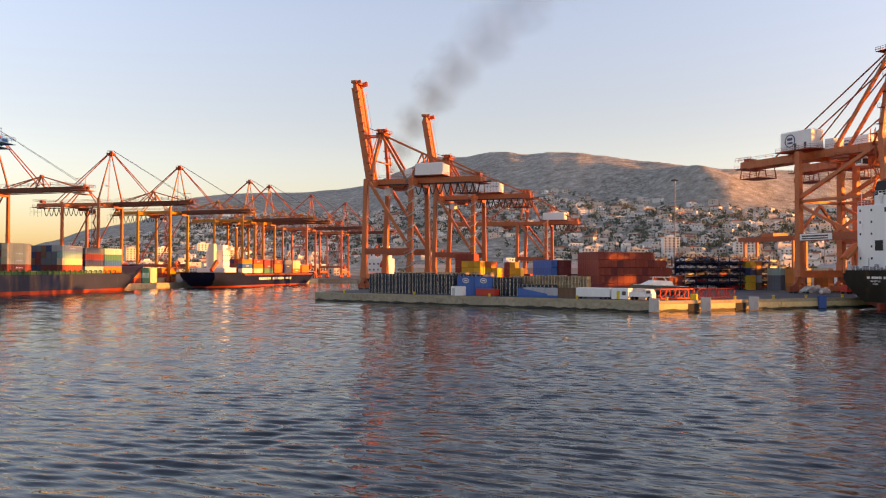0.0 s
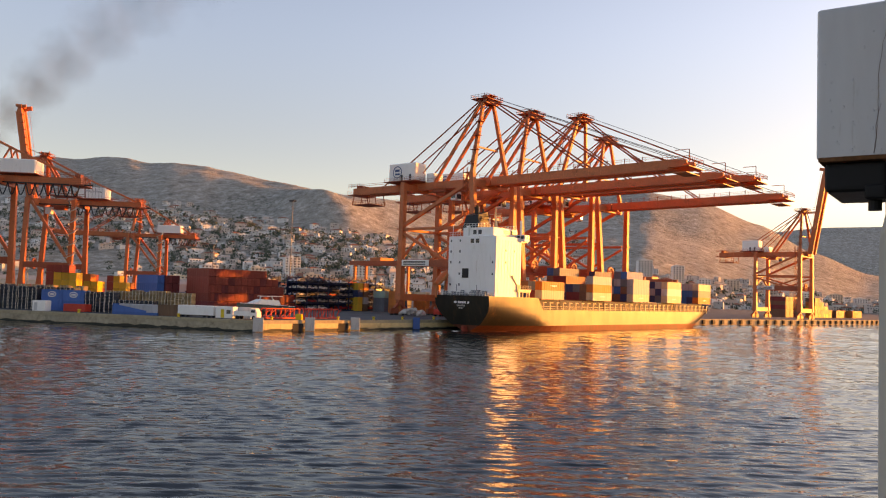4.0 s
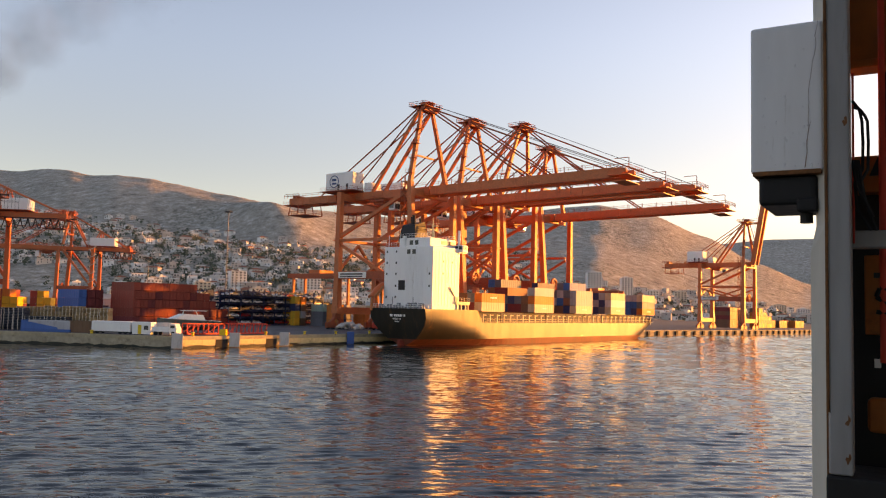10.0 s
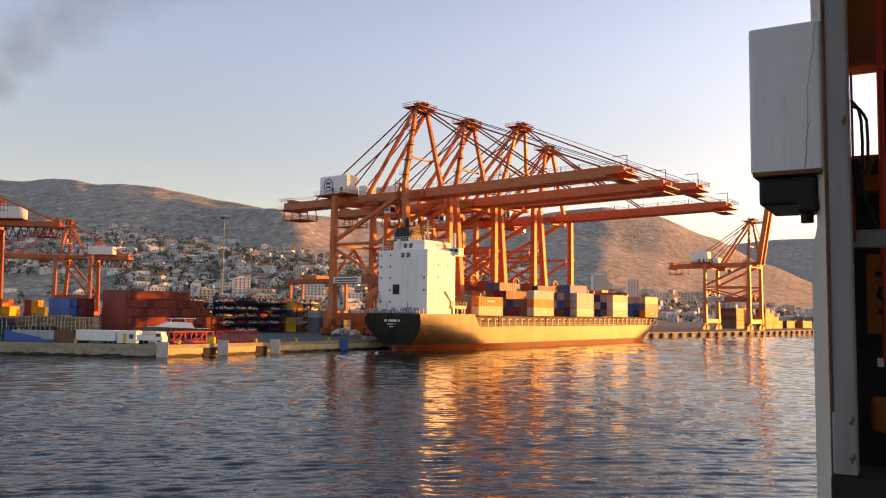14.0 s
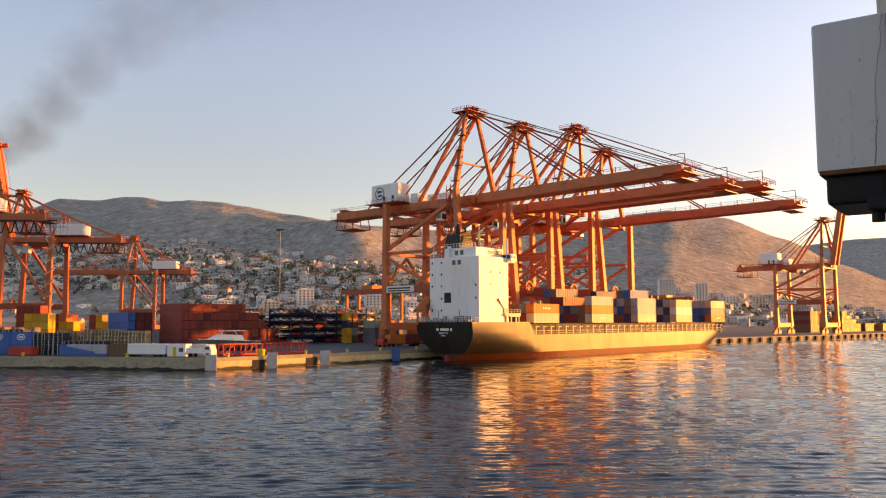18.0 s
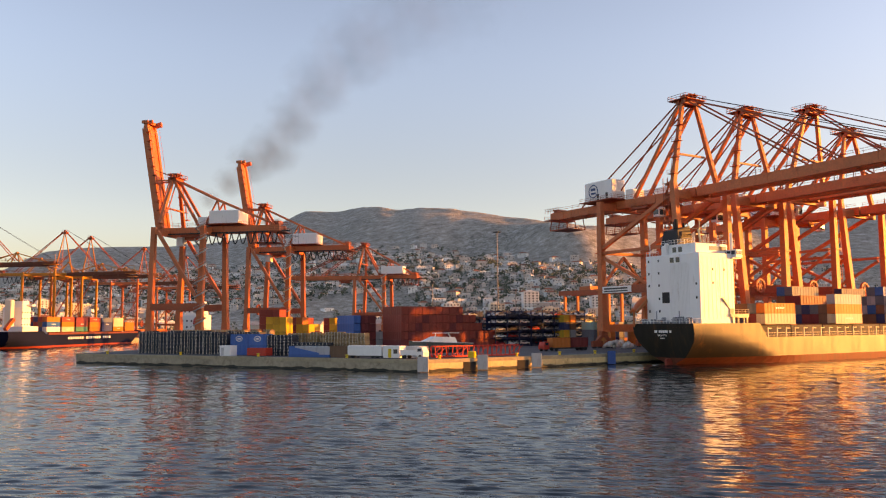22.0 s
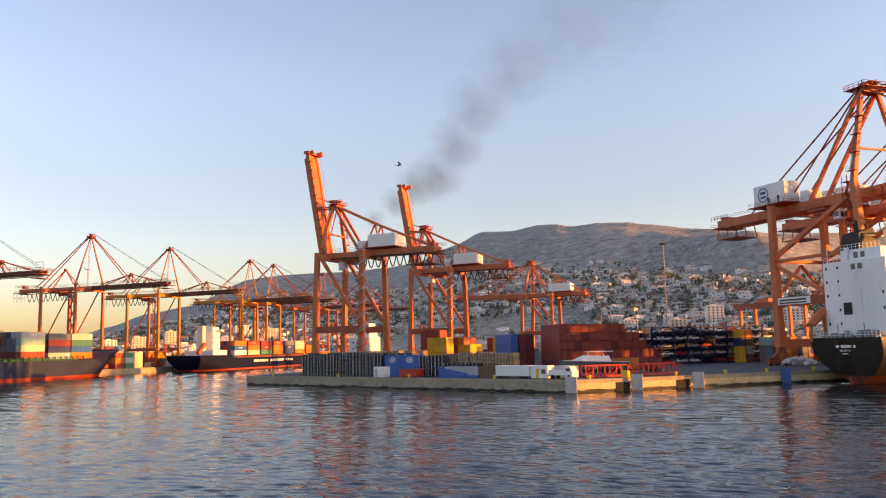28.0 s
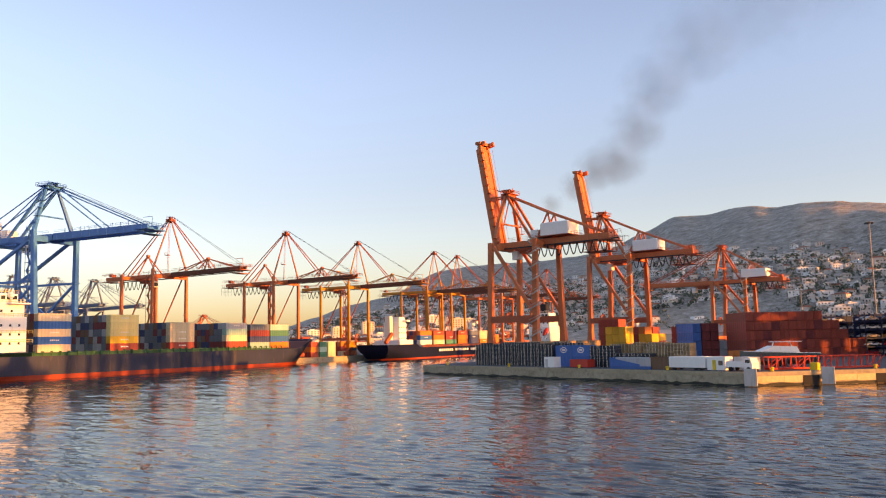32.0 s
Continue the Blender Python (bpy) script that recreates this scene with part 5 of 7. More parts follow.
for z in (11, 14, 17):
    for i in range(4):
        part("window", Shape().box(18 + i * 2.2, 18.7 + i * 2.2, -5.26, -5.15, z, z + 0.7), GLASS, mb)
part("funnel", Shape().soft(14.5, 17.3, -1.8, 1.8, 8, 23.5, 0.3), SHIP_CREAM, mid_ship, "cream funnel casing")
part("radar_mast", Shape().tube((24, 0, 23), (24, 0, 27.4), 0.3, 6, r2=0.1).beam((24, -2, 26), (24, 2, 26), 0.15), STEEL, mid_ship)
part("lifeboat", Shape().beam((4, -6, 9), (10, -6, 14), 1.6, 1.6), paint("boat_orange", (0.7, 0.12, 0.03), 0.4), mid_ship)
for i in range(20):
    if i not in (7, 15):
        part("name_bar", Shape().box(52 + i * 2.3, 53.5 + i * 2.3, -10.06, -9.9, 3.6, 4.9), SHIP_WHITE, mid_ship, "plain white bar where the hull lettering stands")
part("deck_stripe", Shape().box(34, 132, -10.02, -9.8, 6.2, 7.2), DECK_RED, mid_ship)
for n, (s, lit) in enumerate(((162, ["white", "blue", "orange"]), (176, ["cream", "orange", "rust_red"]), (190, ["green", "dark_red", "dark_red"]), (204, ["orange", "orange", "rust_red"]), (218, ["navy", "navy", "slate"]), (231.5, ["orange", "cream", "cream"]), (246, ["orange", "orange"]))):
    bay(s - 126, len(lit), 6, 7.6, 1, ["slate", "navy", "rust_red", "brown"], "on the small ship's deck", 50 + n, ship=mid_m, lit=lit, single=1)
# coaster lying in the basin behind the pier cranes
coast_m = put(PB(132, 42, 0), math.degrees(math.atan2(R2.y, R2.x)))
coaster = thing("cargo_ship", coast_m, "dark-hulled coaster with a white stern bridge and red lifeboat", "ship")
hull(coaster, hull_form(78, 13, 5.2, 16, 14, 4, 0.4, sheer=2.0, sheer_len=12, poop=2.2, poop_len=18, boot=0.9, tuck=3), HULL_MID, BOOT_RED, DECK_RED)
cb = part("accommodation_block", Shape().soft(3, 13, -5.6, 5.6, 7.2, 15.0, 0.15).soft(5, 12.5, -4.4, 4.4, 15.0, 18.4, 0.15), SHIP_WHITE, coaster, "white painted stern bridge")
wh = part("wheelhouse", Shape().soft(6, 12, -3.6, 3.6, 18.4, 21.2, 0.12).box(5.4, 12.6, -6.2, 6.2, 18.2, 18.45), SHIP_WHITE, coaster)
for y in (-2.9, -1.0, 0.9):
    part("window", Shape().box(5.93, 6.02, y, y + 1.3, 19.2, 20.6), GLASS, wh)
for z in (9.2, 12.0, 16.2):
    for y in (-3.8, -1.6, 0.6, 2.8):
        part("window", Shape().box((2.93 if z < 15 else 4.93), (3.02 if z < 15 else 5.02), y, y + 0.7, z, z + 0.8), GLASS, cb)
for z, x, w in ((15.0, 3.0, 5.4), (18.4, 5.6, 6.0), (21.2, 6.2, 3.4)):
    part("guard_rail", Shape().rail([(x, -w, z), (x, w, z)], 1.0, 1.2, 0.05), SHIP_WHITE, coaster)
part("funnel", Shape().soft(7.0, 10.5, -1.6, 1.6, 21.2, 25.4, 0.3), FUNNEL, coaster, "black funnel")
part("radar_mast", Shape().tube((11, 0, 21.2), (11, 0, 27.5), 0.2, 6, r2=0.1).beam((11, -1.4, 25.2), (11, 1.4, 25.2), 0.14), STEEL, coaster)
part("lifeboat_ramp", Shape().beam((-0.6, -3.2, 9.0), (3.6, -3.2, 13.2), 0.3, 0.4).beam((-0.6, -5.0, 9.0), (3.6, -5.0, 13.2), 0.3, 0.4), SHIP_WHITE, coaster)
boat = thing("lifeboat", coast_m @ pose(1.6, -4.1, 12.6, 0, -44, 0), "red enclosed lifeboat on a stern ramp", "lifeboat")
part("hull", Shape().loft([[(-2.4 + 4.8 * t / 8, 1.0 * math.sin(math.pi * (0.08 + 0.84 * t / 8)) ** 0.6 * math.cos(2 * math.pi * j / 10), 0.85 * math.sin(math.pi * (0.08 + 0.84 * t / 8)) ** 0.6 * math.sin(2 * math.pi * j / 10)) for j in range(10)] for t in range(9)]), RED, boat, smooth=True)
# ---- on the pier ----
# the big red stack: box ends face the berth
RED_TIERS = [5, 5, 5, 5, 5, 5, 5, 5, 5, 4, 4, 3, 2, 2]
for j in range(14):
    for t in range(RED_TIERS[j]):
        col = "dark_red" if (j * 7 + t * 3) % 5 == 0 else "rust_red"
        container(put(PR(7.4 + 1.22 + j * 2.52, -73.2 - 6.1, QUAY + t * 2.6), RIGHT + 180), col, 12.19, "in a tall stack on the pier", group="red container stack")
for j, col in enumerate(("grey", "dark_red", "dark_red")):
    for t in range((2, 4, 4)[j]):
        container(put(PR(6.9 - j * 2.6, -86.5 - 6.1, QUAY + t * 2.6), RIGHT + 180), col, 12.19, "stacked on the pier", group="stacked containers")
for k in range(1):
    for t in range(4):
        container(put(PR(-0.9 - 2.6 * k, -87.0 - 6.1, QUAY + t * 2.6), RIGHT + 180), "blue", 12.19, "stacked on the pier", group="stacked containers")

# yellow and orange stacks below the pier cranes
for s, o, ny, cols in ((70, -23, 4, ["yellow", "yellow", "yellow", "yellow", "rust_red"]), (88, -27, 3, ["yellow", "yellow", "yellow", "orange"]), (104, -23, 3, ["yellow", "rust_red", "yellow", "rust_red"]), (124, -27, 3, ["rust_red", "yellow", "yellow", "yellow"]),
                       (142, -24, 4, ["yellow", "rust_red", "orange"]), (150, -60, 5, ["rust_red", "dark_red"]), (170, -80, 5, ["rust_red", "orange", "brown"])):
    for j in range(ny):
        for t, col in enumerate(cols[:len(cols) - (1 if j == ny - 1 else 0)]):
            container(put(PB(s + 3.0, o - j * 2.55, QUAY + t * 2.6), PIER + 90), "rust_red" if j == 0 and t else col, 6.06, "below the pier cranes", group="yellow container stacks", marks=1 if col == "yellow" else 0)

# stacks near the big cranes' legs
for s, o, cols in ((70, -72, ["yellow", "yellow", "navy", "yellow"]), (73, -72, ["brown", "grey", "brown", "orange"]), (78, -66, ["slate", "slate", "teal"]), (84, -60, ["navy", "slate", "grey"]), (76, -56, ["orange", "orange", "orange"]), (92, -58, ["orange", "orange", "cream"])):
    for t, col in enumerate(cols):
        container(put(PR(s, o, QUAY + t * 2.6), RIGHT), col, 6.06, "near the crane legs", group="stacked containers")

# flat stacks of pallets and flat racks along the pier head
SLAT_DARK = paint("flatrack_dark", (0.05, 0.055, 0.07), 0.6, 0.2, 0.4, 1.5, 0.01, each=0.35)
SLAT_WOOD = paint("pallet_wood", (0.40, 0.26, 0.14), 0.8, 0, 0.3, 1.5, 0.01, each=0.25)
SLAT_EDGE = paint("flatrack_edge", (0.62, 0.56, 0.48), 0.6, 0, 0.3, 2, 0.01)


def slat_mesh(wide, deep, step, mats):
    sh = Shape().box(-wide / 2, wide / 2, -deep / 2, deep / 2, step * 0.45, step * 0.92)
    for x in (-wide / 2, -0.12, wide / 2 - 0.24):
        sh.box(x, x + 0.24, -deep / 2, deep / 2, 0, step * 0.45)
        sh.box(x + 0.01, x + 0.23, -deep / 2 - 0.02, -deep / 2, step * 0.25, step * 0.8, 1)
    return sh.mesh("pallet", mats)


dark_mesh, wood_mesh = (slat_mesh(2.5, 2.4, 0.36, [SLAT_DARK, SLAT_EDGE]), 0.36), (slat_mesh(2.1, 2.0, 0.30, [SLAT_WOOD, SLAT_EDGE]), 0.30)


def pallet_pile(m, kind, count, label, group):
    t = thing("pallet_pile", m, label, "pallets", group)
    me, step = kind
    for k in range(count):
        part("pallet", me, None, t, m=pose(rnd.uniform(-0.07, 0.07), rnd.uniform(-0.05, 0.05), k * step, 0, 0, rnd.uniform(-1.5, 1.5)))


head_way = (Vector((HEAD.x, HEAD.y)) - C1).normalized()
head_in = Vector((-head_way.y, head_way.x))
HEAD_RZ = math.degrees(math.atan2(head_way.y, head_way.x))


def PH(a, b, z=QUAY):
    """A point on the pier head: a along its edge from the left corner, b inland."""
    p = C1 + head_way * a + head_in * b
    return Vector((p.x, p.y, z))


rnd = random.Random(8)
for row in range(2):
    for i in range(12 if row == 0 else 15):
        pallet_pile(put(PH(16.5 + i * 2.75 + rnd.uniform(-0.15, 0.15), 9.5 + row * 3.2), HEAD_RZ + rnd.uniform(-3, 3)), dark_mesh, rnd.choice((15, 16, 16, 17)), "tall pile of dark flat racks on the pier head", "flat rack piles")
for i in range(7):
    pallet_pile(put(PH(63.4 + i * 2.7, 9.0 + rnd.uniform(0, 1)), HEAD_RZ + rnd.uniform(-3, 3)), dark_mesh, 14 if i < 3 else 9, "pile of dark flat racks on the pier head", "flat rack piles")
for i in range(10):
    pallet_pile(put(PH(66.5 + i * 2.35, 12.6 + rnd.uniform(0, 1)), HEAD_RZ + rnd.uniform(-3, 3)), wood_mesh, rnd.choice((18, 19, 19)), "tall pile of pale wooden pallets on the pier head", "wooden pallet piles")
for i in range(9):
    pallet_pile(put(PH(19 + i * 4.4, 17 + rnd.uniform(0, 1)), HEAD_RZ + rnd.uniform(-3, 3)), wood_mesh, 21, "tall pile of wooden pallets behind the flat racks", "wooden pallet piles")


def blue_unit(p):
    ob = container(p, "blue", 6.06, "with an oval white badge", group="blue containers")
    sh = Shape()
    for i in range(18):
        a0, a1 = 2 * math.pi * i / 18, 2 * math.pi * (i + 1) / 18
        sh.beam((1.05 * math.cos(a0), -1.235, 1.45 + 0.62 * math.sin(a0)), (1.05 * math.cos(a1), -1.235, 1.45 + 0.62 * math.sin(a1)), 0.03, 0.22)
    sh.box(-0.6, 0.6, -1.25, -1.22, 1.25, 1.65)
    part("badge", sh, BOXMAT["white"], ob, "white oval badge")
    return ob


for i in range(2):
    container(put(PH(49.5 + i * 6.15 + 3, 9.5, QUAY), HEAD_RZ), "blue", 6.06, "on the pier head", group="blue containers")
    blue_unit(put(PH(49.5 + i * 6.15 + 3, 9.5, QUAY + 2.6), HEAD_RZ))
small = Shape().soft(-1.7, 1.7, -1.2, 1.2, 0, 2.5, 0.06).box(-1.75, 1.75, -1.24, -1.2, 2.2, 2.3)
cb = thing("site_cabin", put(PH(53.5, 3.6), HEAD_RZ + 4), "small white site cabin at the quay edge", "cabin")
part("body", small, WHITE, cb)
part("door", Shape().box(-1.2, -0.4, -1.26, -1.2, 0.1, 2.0), paint("cabin_grey", (0.5, 0.5, 0.5), 0.5), cb)
sk = thing("open_skip", put(PH(62.0, 5.5), HEAD_RZ), "red open-topped steel skip with dark rubbish", "skip")
part("body", Shape().box(-3, 3, -1.2, -1.05, 0.1, 1.9).box(-3, 3, 1.05, 1.2, 0.1, 1.9).box(-3, -2.85, -1.05, 1.05, 0.1, 1.9).box(2.85, 3, -1.05, 1.05, 0.1, 1.9).box(-2.85, 2.85, -1.05, 1.05, 0.1, 0.3), RED, sk)
rb = Shape()
for i in range(16):
    x, y = rnd.uniform(-2.5, 2.2), rnd.uniform(-0.9, 0.5)
    rb.soft(x, x + rnd.uniform(0.4, 0.9), y, y + 0.5, 0.32, rnd.uniform(1.0, 1.8), 0.08)
part("rubbish", rb, STEEL, sk)
rp = thing("flat_rack_container", put(PH(79, 4.6), HEAD_RZ), "blue flat rack container with a grey load", "flat rack")
part("base", Shape().box(-6, 6, -1.2, 1.2, 0, 0.6).box(-6, -5.7, -1.2, 1.2, 0.6, 2.5), BOXMAT["blue"], rp)
part("side_panel", Shape().add([(-5.7, -1.22, 0.6), (3, -1.22, 0.6), (3, -1.22, 1.0), (-5.7, -1.22, 2.4), (-5.7, -1.16, 0.6), (3, -1.16, 0.6), (3, -1.16, 1.0), (-5.7, -1.16, 2.4)], [(0, 1, 2, 3), (7, 6, 5, 4), (3, 2, 6, 7), (0, 4, 5, 1), (1, 5, 6, 2), (0, 3, 7, 4)]), BOXMAT["blue"], rp)
part("load", Shape().soft(-4.5, 5.8, -0.9, 1.1, 0.6, 2.5, 0.1), BOXMAT["grey"], rp)
container(put(PH(87.5, 5.0), HEAD_RZ), "brown", 6.06, "beside the flat rack", group="pier head containers")
tl = thing("box_trailer", put(PH(95.0, 4.2), HEAD_RZ), "long white box trailer parked along the quay edge", "trailer")
part("body", Shape().soft(-4.6, 4.6, -1.25, 1.25, 0.55, 2.75, 0.12), WHITE, tl)
part("chassis", Shape().box(-4.4, 4.4, -0.9, 0.9, 0.35, 0.55), STEEL, tl)
for x in (-3.2, 2.2, 3.4):
    for y in (-1.05, 1.05):
        part("wheel", Shape().disc((x, y, 0.42), (0, 1, 0), 0.42, 0.3, 14), RUBBER, tl)
oc = thing("office_cabin", put(PH(102.3, 4.0), HEAD_RZ), "white office cabin with a window and yellow door", "cabin")
part("body", Shape().soft(-2.2, 2.2, -1.2, 1.2, 0.15, 2.75, 0.08), WHITE, oc)
part("window", Shape().box(0.6, 1.6, -1.25, -1.2, 1.1, 2.0), GLASS, oc)
part("door", Shape().box(-0.8, 0.0, -1.25, -1.2, 0.2, 2.1), YELLOW, oc)
tk = thing("flatbed_truck", put(PH(107.5, 3.8), HEAD_RZ), "light grey truck with a low bed, parked on the quay", "truck")
part("bed", Shape().box(-2.8, 1.2, -1.15, 1.15, 0.8, 1.0).box(-2.8, 1.2, -1.15, -1.1, 1.0, 1.9), WHITE, tk)
part("cab", Shape().loft([[(1.3, -1.1, 0.5), (3.0, -1.1, 0.5), (3.0, 1.1, 0.5), (1.3, 1.1, 0.5)], [(1.3, -1.1, 1.5), (3.0, -1.1, 1.5), (3.0, 1.1, 1.5), (1.3, 1.1, 1.5)], [(1.35, -1.0, 2.5), (2.5, -1.0, 2.5), (2.5, 1.0, 2.5), (1.35, 1.0, 2.5)]]), WHITE, tk)
part("cab_window", Shape().box(1.5, 2.5, -1.09, -1.05, 1.5, 2.2), GLASS, tk)
for x in (-1.8, 2.2):
    for y in (-1.0, 1.0):
        part("wheel", Shape().disc((x, y, 0.45), (0, 1, 0), 0.45, 0.3, 14), RUBBER, tk)
container(put(PR(-24.6, -9.5, QUAY), RIGHT), "white", 6.06, "at the corner of the pier", group="pier head containers")


# red lattice frames lying along the berth
def lattice(m, ln):
    t = thing("lattice_gangway", m, "bright red steel lattice frame lying on the quay", "gangway", "red lattice frames")
    for y in (-0.9, 0.9):
        part("bottom_chord", Shape().beam((-ln / 2, y, 0.25), (ln / 2, y, 0.25), 0.28), RED, t)
        part("top_chord", Shape().beam((-ln / 2, y, 2.5), (ln / 2, y, 2.5), 0.22), RED, t)
        n = int(ln / 1.25)
        for i in range(n + 1):
            x = -ln / 2 + ln * i / n
            part("post", Shape().beam((x, y, 0.3), (x + (0.35 if i % 2 else -0.1), y, 2.45), 0.16), RED, t)
        for i in range(0, n, 4):
            x = -ln / 2 + ln * i / n
            part("diagonal", Shape().beam((x, y, 0.3), (x + ln / n * 2, y, 2.4), 0.1), RED, t)
    for i in range(5):
        x = -ln / 2 + ln * i / 4
        part("cross_tie", Shape().beam((x, -0.9, 2.5), (x, 0.9, 2.5), 0.14), RED, t)
    part("deck", Shape().box(-ln / 2, ln / 2, -0.85, 0.85, 0.38, 0.44), RED, t)
    return t


lattice(put(PR(-17.4, -6.2, QUAY), 53.13), 9.8)
lattice(put(PR(-5.4, -6.2, QUAY), 53.13), 11.3)
# motor yacht on stands
yt = thing("motor_yacht", put(PR(-14.4, -16.4, QUAY), 53.13 + 180), "grey-green motor yacht with a white cabin, on stands", "yacht")
rings = []
for i in range(13):
    t = i / 12
    half = 2.1 * (1 - max(0, (t - 0.45) / 0.55) ** 2.2)
    sheer = 2.9 + 0.7 * t
    rings.append([(-8.2 + 16.4 * t, -half, sheer), (-8.2 + 16.4 * t, -half * 0.86, 1.5), (-8.2 + 16.4 * t + (0.3 if t > 0.9 else 0), 0, 0.6 + 1.8 * max(0, t - 0.7)), (-8.2 + 16.4 * t, half * 0.86, 1.5), (-8.2 + 16.4 * t, half, sheer)])
part("hull", Shape().loft(rings), paint("hull_grey_green", (0.045, 0.085, 0.095), 0.3), yt)
part("cabin", Shape().loft([[(-4, -1.6, 3.1), (4.5, -1.3, 3.4), (4.5, 1.3, 3.4), (-4, 1.6, 3.1)], [(-3.5, -1.4, 4.3), (1.6, -1.2, 4.5), (1.6, 1.2, 4.5), (-3.5, 1.4, 4.3)]]).box(-4.5, 1.0, -1.6, 1.6, 5.2, 5.35).beam((-4, -1.5, 4.3), (-3.4, -1.5, 5.2), 0.2).beam((0.4, -1.3, 4.4), (0.0, -1.5, 5.2), 0.2), SHIP_WHITE, yt)
part("cabin_window", Shape().add([(-3, -1.53, 3.5), (3, -1.40, 3.6), (1.3, -1.30, 4.2), (-2.8, -1.48, 4.1)], [(0, 1, 2, 3)]), GLASS, yt)
for k in (-1, 1):
    part("rubbing_strake", Shape().line([(-8.2 + 16.4 * t, k * (2.12 * (1 - max(0, (t - 0.45) / 0.55) ** 2.2) + 0.02), 2.82 + 0.7 * t) for t in (0, 0.2, 0.45, 0.6, 0.75, 0.88, 0.96)], 0.07, 5), SHIP_WHITE, yt)
for x in (-4.5, 4.6):
    part("lifting_strap", Shape().line([(x, -2.16, 3.0), (x, -1.87, 1.5), (x, 0, 0.58), (x, 1.87, 1.5), (x, 2.16, 3.0)], 0.06, 4), RED, yt)
for x in (-6, -1, 4):
    for y in (-1.5, 1.5):
        part("stand", Shape().beam((x, y * 1.2, 0), (x, y * 0.8, 1.7), 0.2), STEEL, yt)

# tiers of car racks
RACK = paint("rack_navy", (0.014, 0.028, 0.075), 0.5, 0.2, 0.3, 1.5, 0.01)
CARS = [paint("car_white", (0.78, 0.77, 0.75), 0.25, 0, 0.05, 2, 0), paint("car_silver", (0.42, 0.43, 0.45), 0.3, 0.5, 0.1, 2, 0), paint("car_red", (0.45, 0.03, 0.03), 0.25, 0, 0.1, 2, 0), paint("car_dark", (0.03, 0.035, 0.05), 0.25, 0, 0.2, 2, 0)]


def car_mesh(mat):
    v = []
    prof = [(-2.1, 0.35), (-2.15, 0.8), (-1.5, 0.95), (-0.9, 1.42), (0.5, 1.45), (1.2, 0.98), (2.0, 0.82), (2.15, 0.4)]
    rings = [[(x, y, z * (1 if abs(y) < 0.8 or z < 0.9 else 0.98)) for x, z in prof] for y in (-0.85, -0.8, 0.8, 0.85)]
    sh = Shape().loft(rings)
    sh.add([(-1.35, -0.87, 0.98), (0.95, -0.87, 0.98), (0.45, -0.87, 1.36), (-0.85, -0.87, 1.36)], [(0, 1, 2, 3)], 1)
    sh.add([(-1.35, 0.87, 0.98), (0.95, 0.87, 0.98), (0.45, 0.87, 1.36), (-0.85, 0.87, 1.36)], [(3, 2, 1, 0)], 1)
    for x in (-1.35, 1.35):
        for y in (-0.8, 0.8):
            sh.disc((x, y, 0.32), (0, 1, 0), 0.32, 0.22, 10, 2)
    return sh.mesh("parked_car", [mat, GLASS, RUBBER])


car_meshes = [car_mesh(m) for m in CARS]
rnd = random.Random(21)
rack_places = [(34 + 5.0 * col, -90.0) for col in range(4)] + [(44 + 5.0 * col, -74.0 - (1.2 if col > 5 else 0)) for col in range(10)]
for col, (s, o) in enumerate(rack_places):
    rk = thing("car_rack", put(PR(s, o, QUAY), 53.13), "dark blue steel rack holding tiers of parked cars", "rack", "car racks")
    high = 5 if col < 13 else 4
    part("back_mesh", Shape().box(-2.45, 2.45, 2.5, 2.6, 0.2, high * 2.35), RACK, rk)
    for x in (-2.4, 2.4):
        for y in (-2.6, 0, 2.6):
            part("post", Shape().beam((x, y, 0), (x, y, high * 2.35 + 0.4), 0.22), RACK, rk)
    for t in range(high):
        z = t * 2.35 + 0.35
        part("shelf", Shape().box(-2.5, 2.5, -2.7, 2.7, z - 0.18, z).beam((-2.5, -2.75, z - 0.1), (2.5, -2.75, z - 0.1), 0.3).beam((-2.4, -2.6, z), (2.4, -2.6, z + 1.9), 0.08), RACK, rk)
        if rnd.random() < 0.95:
            k = rnd.choice([0, 0, 0, 0, 1, 1, 1, 2, 3])
            for y in (-1.4, 1.3):
                ob = new("parked_car", car_meshes[k])
                ob.matrix_basis = put(PR(s, o, QUAY + z), 53.13) @ pose(rnd.uniform(-0.2, 0.2), y, 0.0, 0, 0, 180 * rnd.randint(0, 1))
                tagged(ob, ("white", "silver", "red", "dark")[k] + " passenger car standing on a steel rack", "car", "cars on racks")

# articulated truck with two boxes, driving along the quay
truck = thing("container_truck", put(PR(64, -24, QUAY), 53.13 + 180), "red terminal truck pulling two short containers along the quay", "truck")
part("cab", Shape().loft([[(1.2, -1.2, 0.55), (3.0, -1.2, 0.55), (3.0, 1.2, 0.55), (1.2, 1.2, 0.55)], [(1.2, -1.2, 1.5), (3.0, -1.2, 1.5), (3.0, 1.2, 1.5), (1.2, 1.2, 1.5)], [(1.25, -1.1, 2.5), (2.6, -1.1, 2.5), (2.6, 1.1, 2.5), (1.25, 1.1, 2.5)]]), RED, truck, "red cab")
part("cab_window", Shape().box(1.5, 2.5, -1.19, -1.12, 1.55, 2.25).box(1.5, 2.5, 1.12, 1.19, 1.55, 2.25), GLASS, truck)
part("chassis", Shape().box(-12.6, 3.0, -0.45, 0.45, 0.55, 0.8).box(-12.6, 0.1, -1.2, 1.2, 0.78, 0.92), STEEL, truck)
